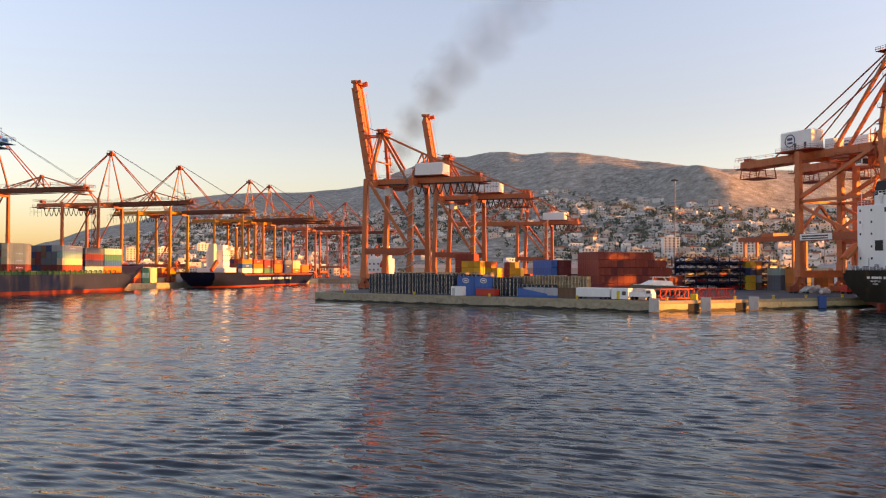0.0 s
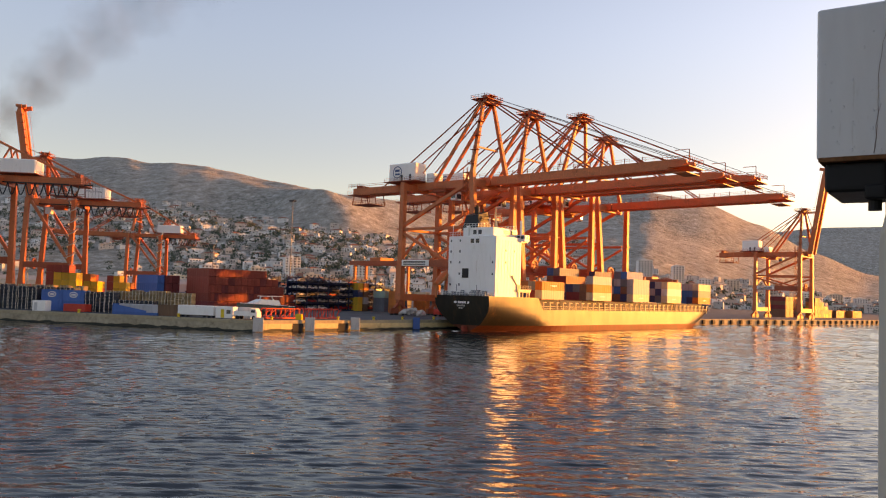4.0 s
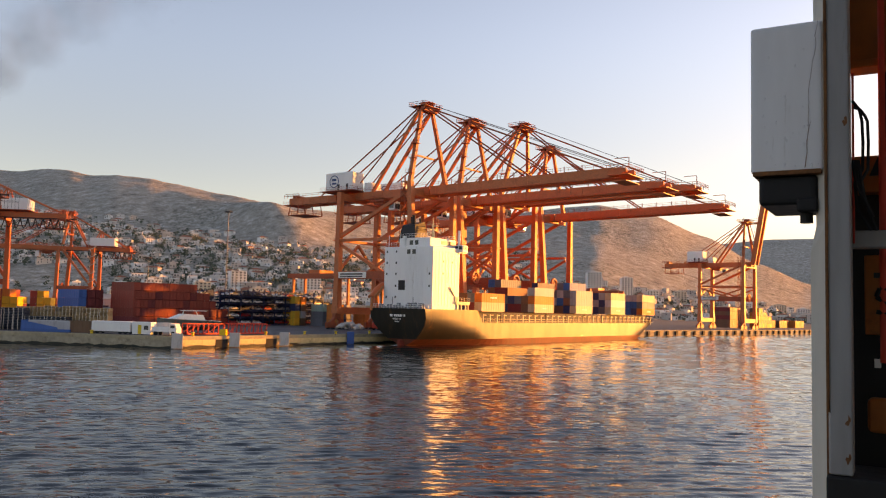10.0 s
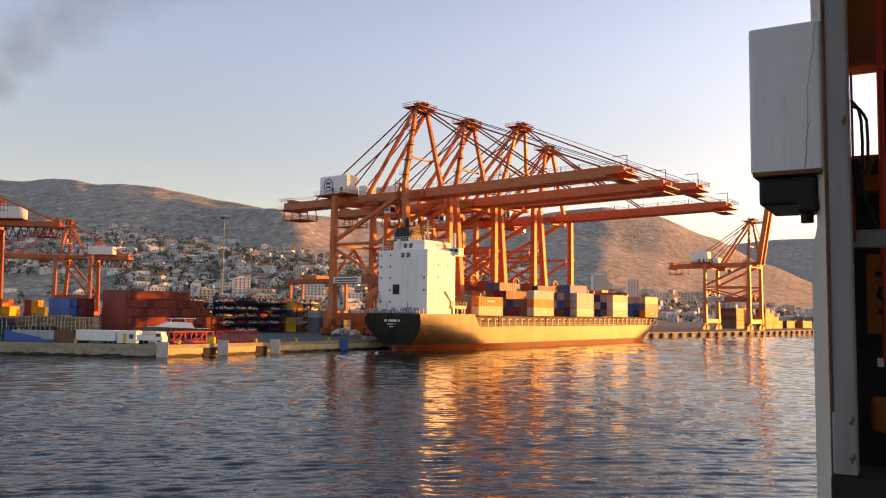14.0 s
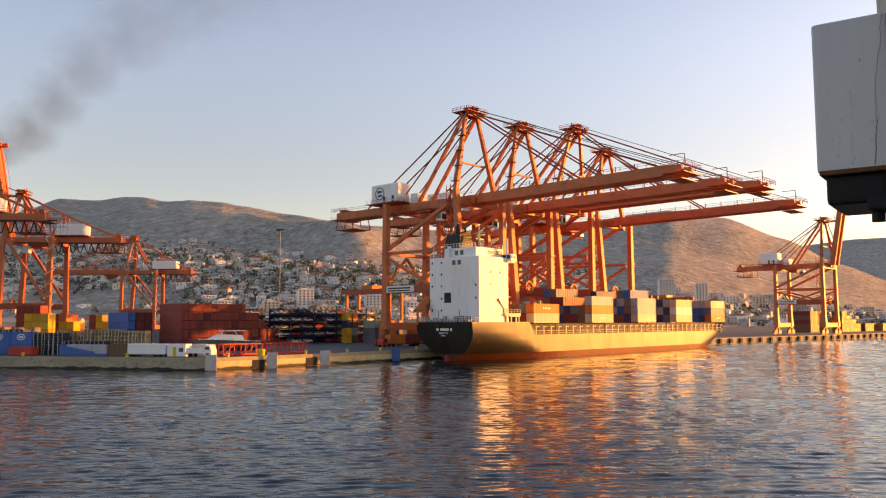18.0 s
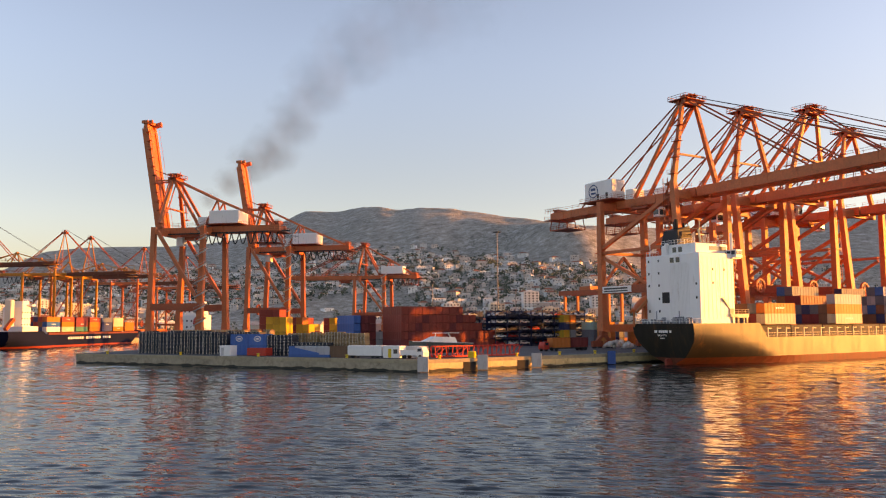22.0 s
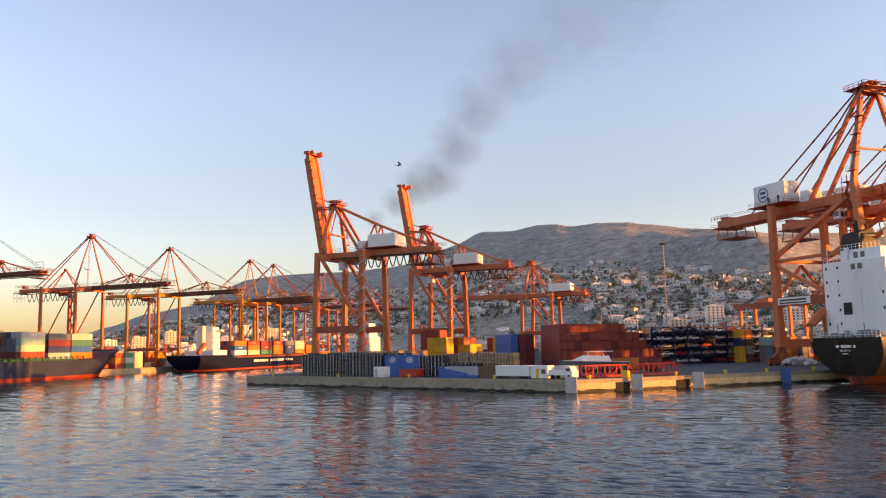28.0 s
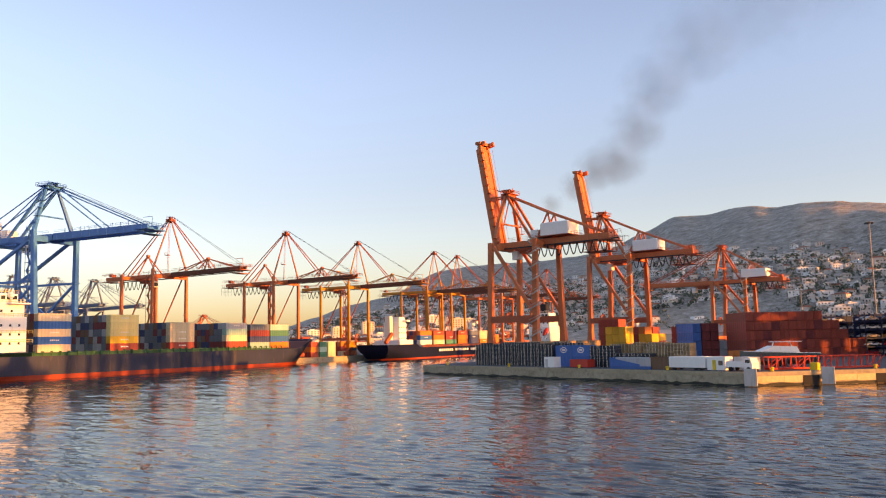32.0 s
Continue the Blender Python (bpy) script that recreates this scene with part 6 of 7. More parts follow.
for x in (-11.6, -10.4, -1.4, 2.2):
    for y in (-0.98, 0.98):
        part("wheel", Shape().disc((x, y, 0.48), (0, 1, 0), 0.48, 0.34, 14), RUBBER, truck)
for x, col in ((-3.1, "orange"), (-9.4, "dark_red")):
    box = part("container", container_mesh(col, 6.06)[0], None, truck, "orange box" if col == "orange" else "dark red box", m=pose(x, 0, 0.94))
    for leaf in container_mesh(col, 6.06)[1]:
        part("door", leaf, None, box, m=pose(-3.03 + 0.06, 0, 0))

# white wrapped bags by the crane leg
rnd = random.Random(5)
bags = Shape()
for i in range(46):
    x, y, r = rnd.uniform(-4, 4), rnd.uniform(-1.6, 1.6), rnd.uniform(0.5, 0.9)
    z = rnd.uniform(0, 1.9) * (1 - abs(x) / 5.5)
    n = 7
    bags.loft([[(x + r * math.cos(2 * math.pi * j / n) * s, y + r * 0.8 * math.sin(2 * math.pi * j / n) * s, z + h * r) for j in range(n)] for s, h in ((0.75, 0.0), (1.0, 0.5), (0.8, 1.1), (0.3, 1.35))])
tagged(part("rubble_bags", bags, paint("white_bags", (0.62, 0.60, 0.57), 0.7, 0, 0.25, 2, 0.05, 0.4, (0.1, 0.1, 0.1)), None, m=put(PR(56, -30, QUAY), 20)), "heap of white bulk bags by the crane leg", "bags", kind="stuff")

# fender panels, bollards
FEND = paint("fender_white", (0.50, 0.49, 0.48), 0.6, 0, 0.15, 1.2, 0.02, 0.45, (0.25, 0.22, 0.2), streak=True)
FENDB = paint("fender_blue", (0.02, 0.10, 0.30), 0.5, 0, 0.15, 1.2, 0.02, 0.2)
for s, mt, lb, wd in ((-29.2, FEND, "white", 2.3), (-14.2, FEND, "white", 2.3), (0.6, FEND, "white", 2.3), (23.5, FENDB, "blue", 1.9)):
    f = thing("fender", put(PR(s, 0.95, 0), 14.0), f"tall {lb} fender panel standing off the quay wall", "fender", "berth fenders")
    part("panel", Shape().soft(-wd / 2, wd / 2, -0.35, -0.05, 0.15, 3.3, 0.06), mt, f)
    part("buffer", Shape().tube((0, -0.05, 1.6), (-0.5, 0.75, 1.6), 0.45, 10), RUBBER, f)
    part("top_bracket", Shape().beam((-wd / 3, -0.05, 2.9), (-wd / 3 - 0.3, 0.6, 2.7), 0.2).beam((wd / 3, -0.05, 2.9), (wd / 3 - 0.9, 1.3, 2.7), 0.2), STEEL, f)
for s in [i * 9.0 + 196 for i in range(34)]:
    off = 0.0
    if s <= 240:
        off = 5.0 * (s - 186) / 54
    elif s <= 320:
        off = 5 + 10 * (s - 240) / 80
    else:
        off = 15 + 47 * (s - 320) / 580
    f = thing("fender", put(PR(s, off + 0.1, 0), 53.13), "black rubber fender on the far quay wall", "fender", "far fenders")
    part("buffer", Shape().soft(-1.3, 1.3, -0.7, 0.1, 0.3, 2.3, 0.15), RUBBER, f)


def bollard(m):
    b = thing("bollard", m, "yellow painted mooring bollard on the quay edge", "bollard", "bollards")
    n = 10
    part("post", Shape().loft([[(r * math.cos(2 * math.pi * j / n), r * math.sin(2 * math.pi * j / n), z) for j in range(n)] for r, z in ((0.42, 0), (0.3, 0.2), (0.26, 0.5), (0.42, 0.62), (0.4, 0.78), (0.15, 0.85))]), YELLOW, b)
    part("base", Shape().box(-0.5, 0.5, -0.5, 0.5, 0, 0.06), STEEL, b)
    return b


first = bollard(put(PR(-24, -1.0, QUAY + 0.01)))
for p in [PR(s, -1.0, QUAY + 0.01) for s in (-3.5, 9, 20, 33)] + [PH(a, 0.7, QUAY + 0.01) for a in (12, 40, 66, 92)]:
    copy_thing(first, put(p))
# yellow marker by the lattice frames
marker = thing("marker_block", put(PR(-14.6, -2.6, QUAY)), "yellow concrete marker block on the quay", "block")
part("body", Shape().soft(-0.8, 0.8, -0.6, 0.6, 0, 1.4, 0.15), YELLOW, marker)
# dark flush panels in place of inlets in the quay wall
inl = Shape()
for s in (-18.6, -4.2):
    a, b = PR(s, 0.02), PR(s + 3.2, 0.02)
    inl.hexa([(a.x, a.y, 0.05), (b.x, b.y, 0.05), (b.x - 0.3, b.y + 0.2, 0.05), (a.x - 0.3, a.y + 0.2, 0.05), (a.x, a.y, QUAY - 0.8), (b.x, b.y, QUAY - 0.8), (b.x - 0.3, b.y + 0.2, QUAY - 0.8), (a.x - 0.3, a.y + 0.2, QUAY - 0.8)])
tagged(part("quay_recess", inl, RUBBER), "dark flush panels in place of recesses in the quay wall", "recess", kind="structure")
# facing slabs of the berth wall, between the recesses; their yellow paints in the low sun
SUN_FACING = paint("berth_sun_gold", (0.66, 0.50, 0.27), 0.85, 0, 0.25, 0.7, 0.03, 0.35, (0.34, 0.24, 0.13))
facing = tagged(new("berth_wall_facing"), "weathered concrete facing slabs of the berth wall, painted with golden sunlight", "quay wall", kind="structure")
for a, b in ((-29.4, -18.7), (-15.3, -4.3), (-0.9, 60.0)):
    n = max(1, round((b - a) / 3.8))
    for i in range(n):
        p, q = PR(a + (b - a) * i / n + 0.03, 0.0), PR(a + (b - a) * (i + 1) / n - 0.03, 0.0)
        low, top = 0.62 + 0.12 * (i % 3 == 1), QUAY - 0.78
        edge = [Vector((v[0], v[1], 0)) for v in (p, q)]
        out, back = Vector((0.8, -0.6, 0)) * 0.09, Vector((0.8, -0.6, 0)) * 0.01
        ring = [edge[0] + out, edge[1] + out, edge[1] + back, edge[0] + back]
        part("facing_slab", Shape().hexa([v + Vector((0, 0, low)) for v in ring] + [v + Vector((0, 0, top)) for v in ring]), SUN_FACING, facing)


# floodlight masts
MAST_GREY = paint("galvanised", (0.27, 0.25, 0.235), 0.6, 0.2)


def light_mast(p, h):
    t = thing("light_mast", put(p), "tall slim floodlight mast", "light mast", "light masts")
    part("pole", Shape().tube((0, 0, 0), (0, 0, h), 0.30, 8, r2=0.13), MAST_GREY, t)
    part("crown", Shape().tube((0, 0, h - 0.5), (0, 0, h - 0.3), 1.1, 10), STEEL, t)
    for i in range(6):
        a = math.pi * i / 3
        part("floodlight", Shape().box(1.2 * math.cos(a) - 0.3, 1.2 * math.cos(a) + 0.3, 1.2 * math.sin(a) - 0.3, 1.2 * math.sin(a) + 0.3, h - 0.9, h - 0.4), STEEL, t)


light_mast(Vector((-86.8, 332.0, QUAY)), 45.0)
for x, y, h in ((-150, 420, 30), (-110, 440, 26), (-40, 470, 24), (70, 560, 28), (-280, 470, 26), (60, 470, 22)):
    light_mast(Vector((x, y, QUAY)), h)


# rubber-tyred yard gantries
def yard_gantry(m, span=24.0, h=19.0):
    t = thing("yard_gantry", m, "orange yard gantry crane spanning the container rows", "crane", "yard gantries")
    for y in (-3.2, 3.2):
        part("girder", Shape().beam((-span / 2 - 3, y, h), (span / 2 + 3, y, h), 1.2, 1.7), ORANGE_DARK, t)
        for x in (-span / 2, span / 2):
            part("leg", Shape().beam((x, y, 1.4), (x, y, h - 0.8), 0.9), ORANGE, t)
    for x in (-span / 2, span / 2):
        part("sill_beam", Shape().beam((x, -5, 1.6), (x, 5, 1.6), 1.0), ORANGE_DARK, t)
        for y in (-4.2, 4.2):
            part("wheel", Shape().disc((x, y, 0.8), (1, 0, 0), 0.8, 0.6, 12), RUBBER, t)
    part("trolley", Shape().box(-3, 3, -3.8, 3.8, h + 0.9, h + 2.2), ORANGE, t)
    return t


g1 = yard_gantry(put(PR(96, -84, QUAY), RIGHT))
for p in (PR(150, -84, QUAY), PR(250, -60, QUAY), PR(290, -60, QUAY), PR(230, -110, QUAY)):
    copy_thing(g1, put(p, RIGHT))
# stacks round the far right crane and the left basin
rnd = random.Random(77)
for s, o, ny, cols, ln in ((236, -24, 4, ["yellow", "cream", "yellow"], 6.06), (250, -30, 5, ["brown", "cream", "yellow"], 6.06), (262, -34, 6, ["cream", "orange", "slate"], 6.06), (396, -24, 11, ["brown", "dark_red", "brown", "dark_red", "brown"], 12.19),
                           (427, -12, 16, ["orange", "brown", "yellow", "orange", "brown"], 6.06), (470, -10, 10, ["brown", "orange"], 6.06), (497, -6, 10, ["brown", "orange"], 6.06)):
    for j in range(ny):
        hi = max(2, len(cols) - (j // 4 if ny > 12 else j // 2 if ln < 7 else 0))
        for t in range(min(hi, len(cols))):
            container(put(PR(s + j * 2.55, o, QUAY + t * 2.6), RIGHT), rnd.choice(cols), ln, "on the far quay", group="far quay containers", keep=False)
for s, o, cols in ((124, 147, ["orange", "rust_red", "rust_red"]), (131, 147, ["green", "teal", "green"]), (138, 147, ["cream", "grey", "cream"]), (150, 148, ["rust_red", "orange", "cream"]), (158, 148, ["blue", "slate", "orange"]), (132, 160, ["rust_red", "orange", "slate", "blue"]), (146, 160, ["slate", "blue", "cream"])):
    for j in range(3):
        for t, col in enumerate(cols):
            container(put(PL(s, o + j * 2.6, QUAY + t * 2.6), LEFT + 90), rnd.choice(cols), 6.06, "on the far basin quay", group="basin containers", keep=False)
for j in range(2):
    container(put(PL(119 + j * 0.2, 155, QUAY + j * 2.6), LEFT + 90), "dark_red" if j else "rust_red", 6.06, "at the end of the basin quay", group="basin containers")

joined_containers()
# ---- the town on the slopes ----
def wall_mat(name, cols):
    m, nt, b = node_mat(name)
    N, L = nt.nodes, nt.links
    g = N.new("ShaderNodeNewGeometry")
    cr = N.new("ShaderNodeValToRGB")
    cr.color_ramp.interpolation = "CONSTANT"
    for i, c in enumerate(cols):
        el = cr.color_ramp.elements[i] if i < 2 else cr.color_ramp.elements.new(0.5)
        el.position, el.color = i / len(cols), (*c, 1)
    L.new(g.outputs["Random Per Island"], cr.inputs[0])
    tc = N.new("ShaderNodeTexCoord")
    n = N.new("ShaderNodeTexNoise")
    n.inputs["Scale"].default_value, n.inputs["Detail"].default_value = 0.35, 6
    L.new(tc.outputs["Object"], n.inputs["Vector"])
    mr = N.new("ShaderNodeMapRange")
    mr.inputs["To Min"].default_value, mr.inputs["To Max"].default_value = 0.72, 1.15
    L.new(n.outputs["Fac"], mr.inputs["Value"])
    hs = N.new("ShaderNodeHueSaturation")
    L.new(mr.outputs[0], hs.inputs["Value"])
    L.new(cr.outputs[0], hs.inputs["Color"])
    L.new(hs.outputs[0], b.inputs["Base Color"])
    b.inputs["Roughness"].default_value = 0.8
    return m


PLASTER = wall_mat("plaster", [(0.80, 0.79, 0.77), (0.70, 0.68, 0.65), (0.83, 0.82, 0.81), (0.55, 0.52, 0.50), (0.70, 0.57, 0.50), (0.82, 0.81, 0.80), (0.74, 0.72, 0.70), (0.42, 0.40, 0.39)])
ROOF_TILE = paint("roof_tile", (0.36, 0.13, 0.08), 0.8, 0, 0.3, 0.4, 0.02)
PANE = paint("dark_window", (0.05, 0.055, 0.065), 0.25, 0, 0.3, 0.3, 0)
TERRACE = paint("terrace", (0.40, 0.37, 0.34), 0.85, 0, 0.3, 0.2, 0.02)


def in_town(az, d, k):
    """How likely a house is here."""
    if -38 < az < -22 and d < 1130:
        return 0.03
    if az < -36:
        return 0.9 if k < 0.55 else 0.1
    if az < -6:
        return 0.9 if k < 0.22 else (0.6 if k < 0.4 else (0.22 if k < 0.52 else 0.0))
    if az < 6:
        return 0.8 if k < 0.25 else 0.35 if k < 0.42 else 0.1 if k < 0.55 else 0.0
    return 0.95 if k < 0.14 else (0.15 if k < 0.2 else 0.0)


rnd = random.Random(3)
town, wins, roofs, decks = Shape(), Shape(), Shape(), Shape()
spots = []


def house(x, y, z, w, d, floors, turn, wobble=True):
    ca, sa = math.cos(turn), math.sin(turn)
    def at(p, q, h):
        return (x + ca * p - sa * q, y + sa * p + ca * q, z + h)
    h = floors * 3.0
    base = -6
    def box(sh, p0, p1, q0, q1, h0, h1):
        sh.hexa([at(p0, q0, h0), at(p1, q0, h0), at(p1, q1, h0), at(p0, q1, h0), at(p0, q0, h1), at(p1, q0, h1), at(p1, q1, h1), at(p0, q1, h1)])
    box(town, -w / 2, w / 2, -d / 2, d / 2, base, h)
    if floors <= 3 and rnd.random() < 0.22:
        e = 0.5
        roofs.add([at(-w / 2 - e, -d / 2 - e, h), at(w / 2 + e, -d / 2 - e, h), at(w / 2 + e, d / 2 + e, h), at(-w / 2 - e, d / 2 + e, h), at(-w / 5, 0, h + 2.2), at(w / 5, 0, h + 2.2)],
                  [(0, 1, 5, 4), (1, 2, 5), (2, 3, 4, 5), (3, 0, 4)])
    else:
        box(town, -w / 2, w / 2, -d / 2, -d / 2 + 0.3, h, h + 0.9)
        if rnd.random() < 0.6:
            p = rnd.uniform(-w / 3, w / 6)
            box(town, p, p + 3, -1, 2, h, h + 2.5)
    n = max(2, int(w / 3.2))
    for f in range(floors):
        if rnd.random() < 0.55:
            box(decks, -w / 2 - 0.1, w / 2 + 0.1, -d / 2 - 1.3, -d / 2, f * 3.0 + 2.85, f * 3.0 + 3.0)
        for i in range(n):
            if rnd.random() < 0.45:
                continue
            p = -w / 2 + w * (i + 0.5) / n
            ww, h0 = rnd.choice((0.5, 0.7, 0.95)), f * 3.0 + rnd.choice((0.3, 1.0))
            wins.add([at(p - ww, -d / 2 - 0.06, h0), at(p + ww, -d / 2 - 0.06, h0), at(p + ww, -d / 2 - 0.06, f * 3.0 + 2.3), at(p - ww, -d / 2 - 0.06, f * 3.0 + 2.3)], [(0, 1, 2, 3)])
        for q in (-d / 4, d / 4):
            if rnd.random() < 0.6:
                wins.add([at(w / 2 + 0.06, q - 0.5, f * 3.0 + 1.0), at(w / 2 + 0.06, q + 0.5, f * 3.0 + 1.0), at(w / 2 + 0.06, q + 0.5, f * 3.0 + 2.3), at(w / 2 + 0.06, q - 0.5, f * 3.0 + 2.3)], [(0, 1, 2, 3)])


tries = 0
while len(spots) < 2000 and tries < 60000:
    tries += 1
    az = rnd.uniform(-60, 30)
    d0, d1 = ramp(SHORE, az), ramp(CREST, az)
    k = rnd.random() * 0.6
    d = d0 + 6 + (d1 - d0) * k
    if rnd.random() > in_town(az, d, k):
        continue
    x, y = d * math.sin(radians(az)), d * math.cos(radians(az))
    if any((x - a) ** 2 + (y - b) ** 2 < 190 for a, b in spots[-900:]):
        continue
    spots.append((x, y))
    low = k < 0.16
    floors = rnd.choice((1, 2, 2, 3, 3) if low else (1, 1, 1, 1, 2, 2))
    house(x, y, land_z(x, y) - 0.5, rnd.uniform(8, 18) * (1.1 if low else 1), rnd.uniform(7, 10), floors, -radians(az) + rnd.uniform(-0.6, 0.6))
tagged(part("houses", town, PLASTER), "pale plastered houses crowding the hillside", "houses", kind="stuff")
tagged(part("house_windows", wins, PANE), "small dark windows of the hillside houses", "windows", kind="stuff")
tagged(part("house_roofs", roofs, ROOF_TILE), "hipped red tile roofs of the town", "roofs", kind="stuff")
tagged(part("house_balconies", decks, TERRACE), "concrete balcony slabs of the town", "balconies", kind="stuff")

# larger blocks that stand out
APT = {k: paint("apartment_" + k, c, 0.8, 0, 0.12, 0.2, 0.02, 0.3, (0.4, 0.36, 0.32), streak=True) for k, c in (("white", (0.74, 0.72, 0.69)), ("cream", (0.66, 0.58, 0.48)), ("grey", (0.50, 0.48, 0.46)))}


def apartment(az, d, w, dp, floors, colour, lift=0.0):
    x, y = d * math.sin(radians(az)), d * math.cos(radians(az))
    t = thing("apartment_building", pose(x, y, land_z(x, y) - 0.5 + lift, 0, 0, -az + 14), f"{colour} apartment block of {floors} storeys with balconies", "building", "apartment blocks")
    wl = part("wall", Shape().box(-w / 2, w / 2, -dp / 2, dp / 2, -5, floors * 3.1).box(-w / 2, w / 2, -dp / 2, -dp / 2 + 0.3, floors * 3.1, floors * 3.1 + 0.9), APT[colour], t)
    part("roof_room", Shape().box(-w / 5, w / 8, -2, 3, floors * 3.1, floors * 3.1 + 2.6), APT[colour], t)
    n = max(2, int(w / 4))
    for f in range(floors):
        part("balcony", Shape().box(-w / 2 + 0.4, w / 2 - 0.4, -dp / 2 - 1.5, -dp / 2, f * 3.1 + 2.9, f * 3.1 + 3.05).box(-w / 2 + 0.4, w / 2 - 0.4, -dp / 2 - 1.5, -dp / 2 - 1.42, f * 3.1 + 3.05, f * 3.1 + 3.9), APT[colour], t)
        for i in range(n):
            p = -w / 2 + w * (i + 0.5) / n
            part("window", Shape().box(p - 0.9, p + 0.9, -dp / 2 - 0.08, -dp / 2, f * 3.1 + 0.3, f * 3.1 + 2.4), PANE, t)
        part("window", Shape().box(w / 2, w / 2 + 0.08, -1, 1, f * 3.1 + 0.9, f * 3.1 + 2.4), PANE, t)


for a in ((10.5, 800, 16, 12, 10, "white"), (12.7, 830, 13, 12, 9, "white"), (16.2, 860, 15, 12, 5, "cream"), (-9.2, 760, 20, 12, 6, "white"), (-14.0, 640, 15, 12, 7, "white"), (-16.3, 600, 14, 12, 5, "cream"), (-19.5, 620, 16, 12, 4, "white"), (-12.6, 590, 14, 11, 4, "cream"),
          (-6.5, 610, 18, 12, 4, "white"), (-50.5, 760, 14, 12, 7, "cream"), (-48.5, 800, 16, 12, 6, "white"), (-52.5, 740, 14, 12, 6, "cream"), (-46.0, 780, 15, 12, 6, "white"), (-44.2, 740, 16, 12, 5, "cream"), (-54.3, 800, 15, 12, 5, "white"), (18.6, 880, 16, 12, 5, "grey"), (20.6, 930, 18, 12, 4, "white"),
          (22.4, 960, 16, 12, 5, "cream"), (23.8, 990, 16, 12, 4, "white"), (7.0, 770, 14, 12, 5, "grey"), (14.4, 850, 14, 12, 4, "white"), (-21.5, 590, 16, 12, 3, "cream")):
    apartment(a[0], min(a[1] * 1.6, ramp(SHORE, a[0]) + 0.13 * (ramp(CREST, a[0]) - ramp(SHORE, a[0]))), a[2] * 1.25, *a[3:])

# trees and scrub of the town: clumps of leaves on short trunks
def leaf_mat(name, c0, c1):
    m, nt, b = node_mat(name)
    g = nt.nodes.new("ShaderNodeNewGeometry")
    mx = nt.nodes.new("ShaderNodeMix")
    mx.data_type = "RGBA"
    mx.inputs[6].default_value, mx.inputs[7].default_value = (*c0, 1), (*c1, 1)
    nt.links.new(g.outputs["Random Per Island"], mx.inputs[0])
    nt.links.new(mx.outputs[2], b.inputs["Base Color"])
    b.inputs["Roughness"].default_value = 0.8
    return m


LEAF = leaf_mat("foliage", (0.065, 0.085, 0.055), (0.12, 0.135, 0.095))
rnd = random.Random(12)
trees = Shape()
count = 0
while count < 6000:
    az = rnd.uniform(-60, 30)
    d0, d1 = ramp(SHORE, az), ramp(CREST, az)
    k = rnd.random() * 0.6
    d = d0 + (d1 - d0) * k
    x, y = d * math.sin(radians(az)), d * math.cos(radians(az))
    if rnd.random() > in_town(az, d, k) * 0.9 + 0.1 * (k < 0.45 and az < 4):
        continue
    count += 1
    z, r = land_z(x, y), rnd.uniform(2.0, 4.6) * (0.7 if k > 0.5 else 1)
    for c in range(9):
        px, py, pz = x + rnd.gauss(0, r * 0.5), y + rnd.gauss(0, r * 0.5), z + r * rnd.uniform(0.2, 1.7)
        s = r * rnd.uniform(0.35, 0.6)
        a, b2, c2 = [Vector((rnd.uniform(-1, 1), rnd.uniform(-1, 1), rnd.uniform(-1, 1))).normalized() * s for _ in range(3)]
        o = Vector((px, py, pz))
        trees.add([o + a, o + b2, o + c2, o - (a + b2 + c2) * 0.6], [(0, 1, 2), (0, 3, 1), (1, 3, 2), (2, 3, 0)])
tagged(part("town_trees", trees, LEAF), "dark green trees and scrub among the houses", "trees", kind="stuff")

# low sheds and rows along the shore
def shed(x, y, w, d, h, rz, mat, label):
    t = thing("warehouse", pose(x, y, QUAY, 0, 0, rz), label, "warehouse", "harbour sheds")
    part("wall", Shape().box(-w / 2, w / 2, -d / 2, d / 2, 0, h), mat, t)
    part("roof", Shape().add([(-w / 2 - 0.4, -d / 2 - 0.4, h), (w / 2 + 0.4, -d / 2 - 0.4, h), (w / 2 + 0.4, d / 2 + 0.4, h), (-w / 2 - 0.4, d / 2 + 0.4, h), (-w / 2 - 0.4, 0, h + d * 0.14), (w / 2 + 0.4, 0, h + d * 0.14)],
                             [(0, 1, 5, 4), (2, 3, 4, 5), (1, 2, 5), (3, 0, 4), (0, 3, 2, 1)]), TERRACE, t)
    for i in range(max(1, int(w / 9))):
        p = -w / 2 + (i + 0.5) * w / max(1, int(w / 9))
        part("door", Shape().box(p - 2, p + 2, -d / 2 - 0.1, -d / 2, 0.05, min(4.5, h * 0.7)), PANE, t)


shed(-205, 470, 60, 22, 8, 10, APT["grey"], "long grey harbour shed with a shallow roof")
shed(-120, 500, 40, 18, 7, 4, APT["cream"], "cream harbour shed with a shallow roof")
shed(-25, 470, 34, 16, 8, -6, APT["white"], "white harbour office block")
shed(-300, 520, 50, 20, 8, 20, APT["cream"], "cream harbour shed with a shallow roof")
shed(60, 600, 50, 20, 8, -20, APT["grey"], "grey harbour shed with a shallow roof")
shed(-380, 420, 36, 18, 8, 40, APT["grey"], "grey shed on the basin quay")
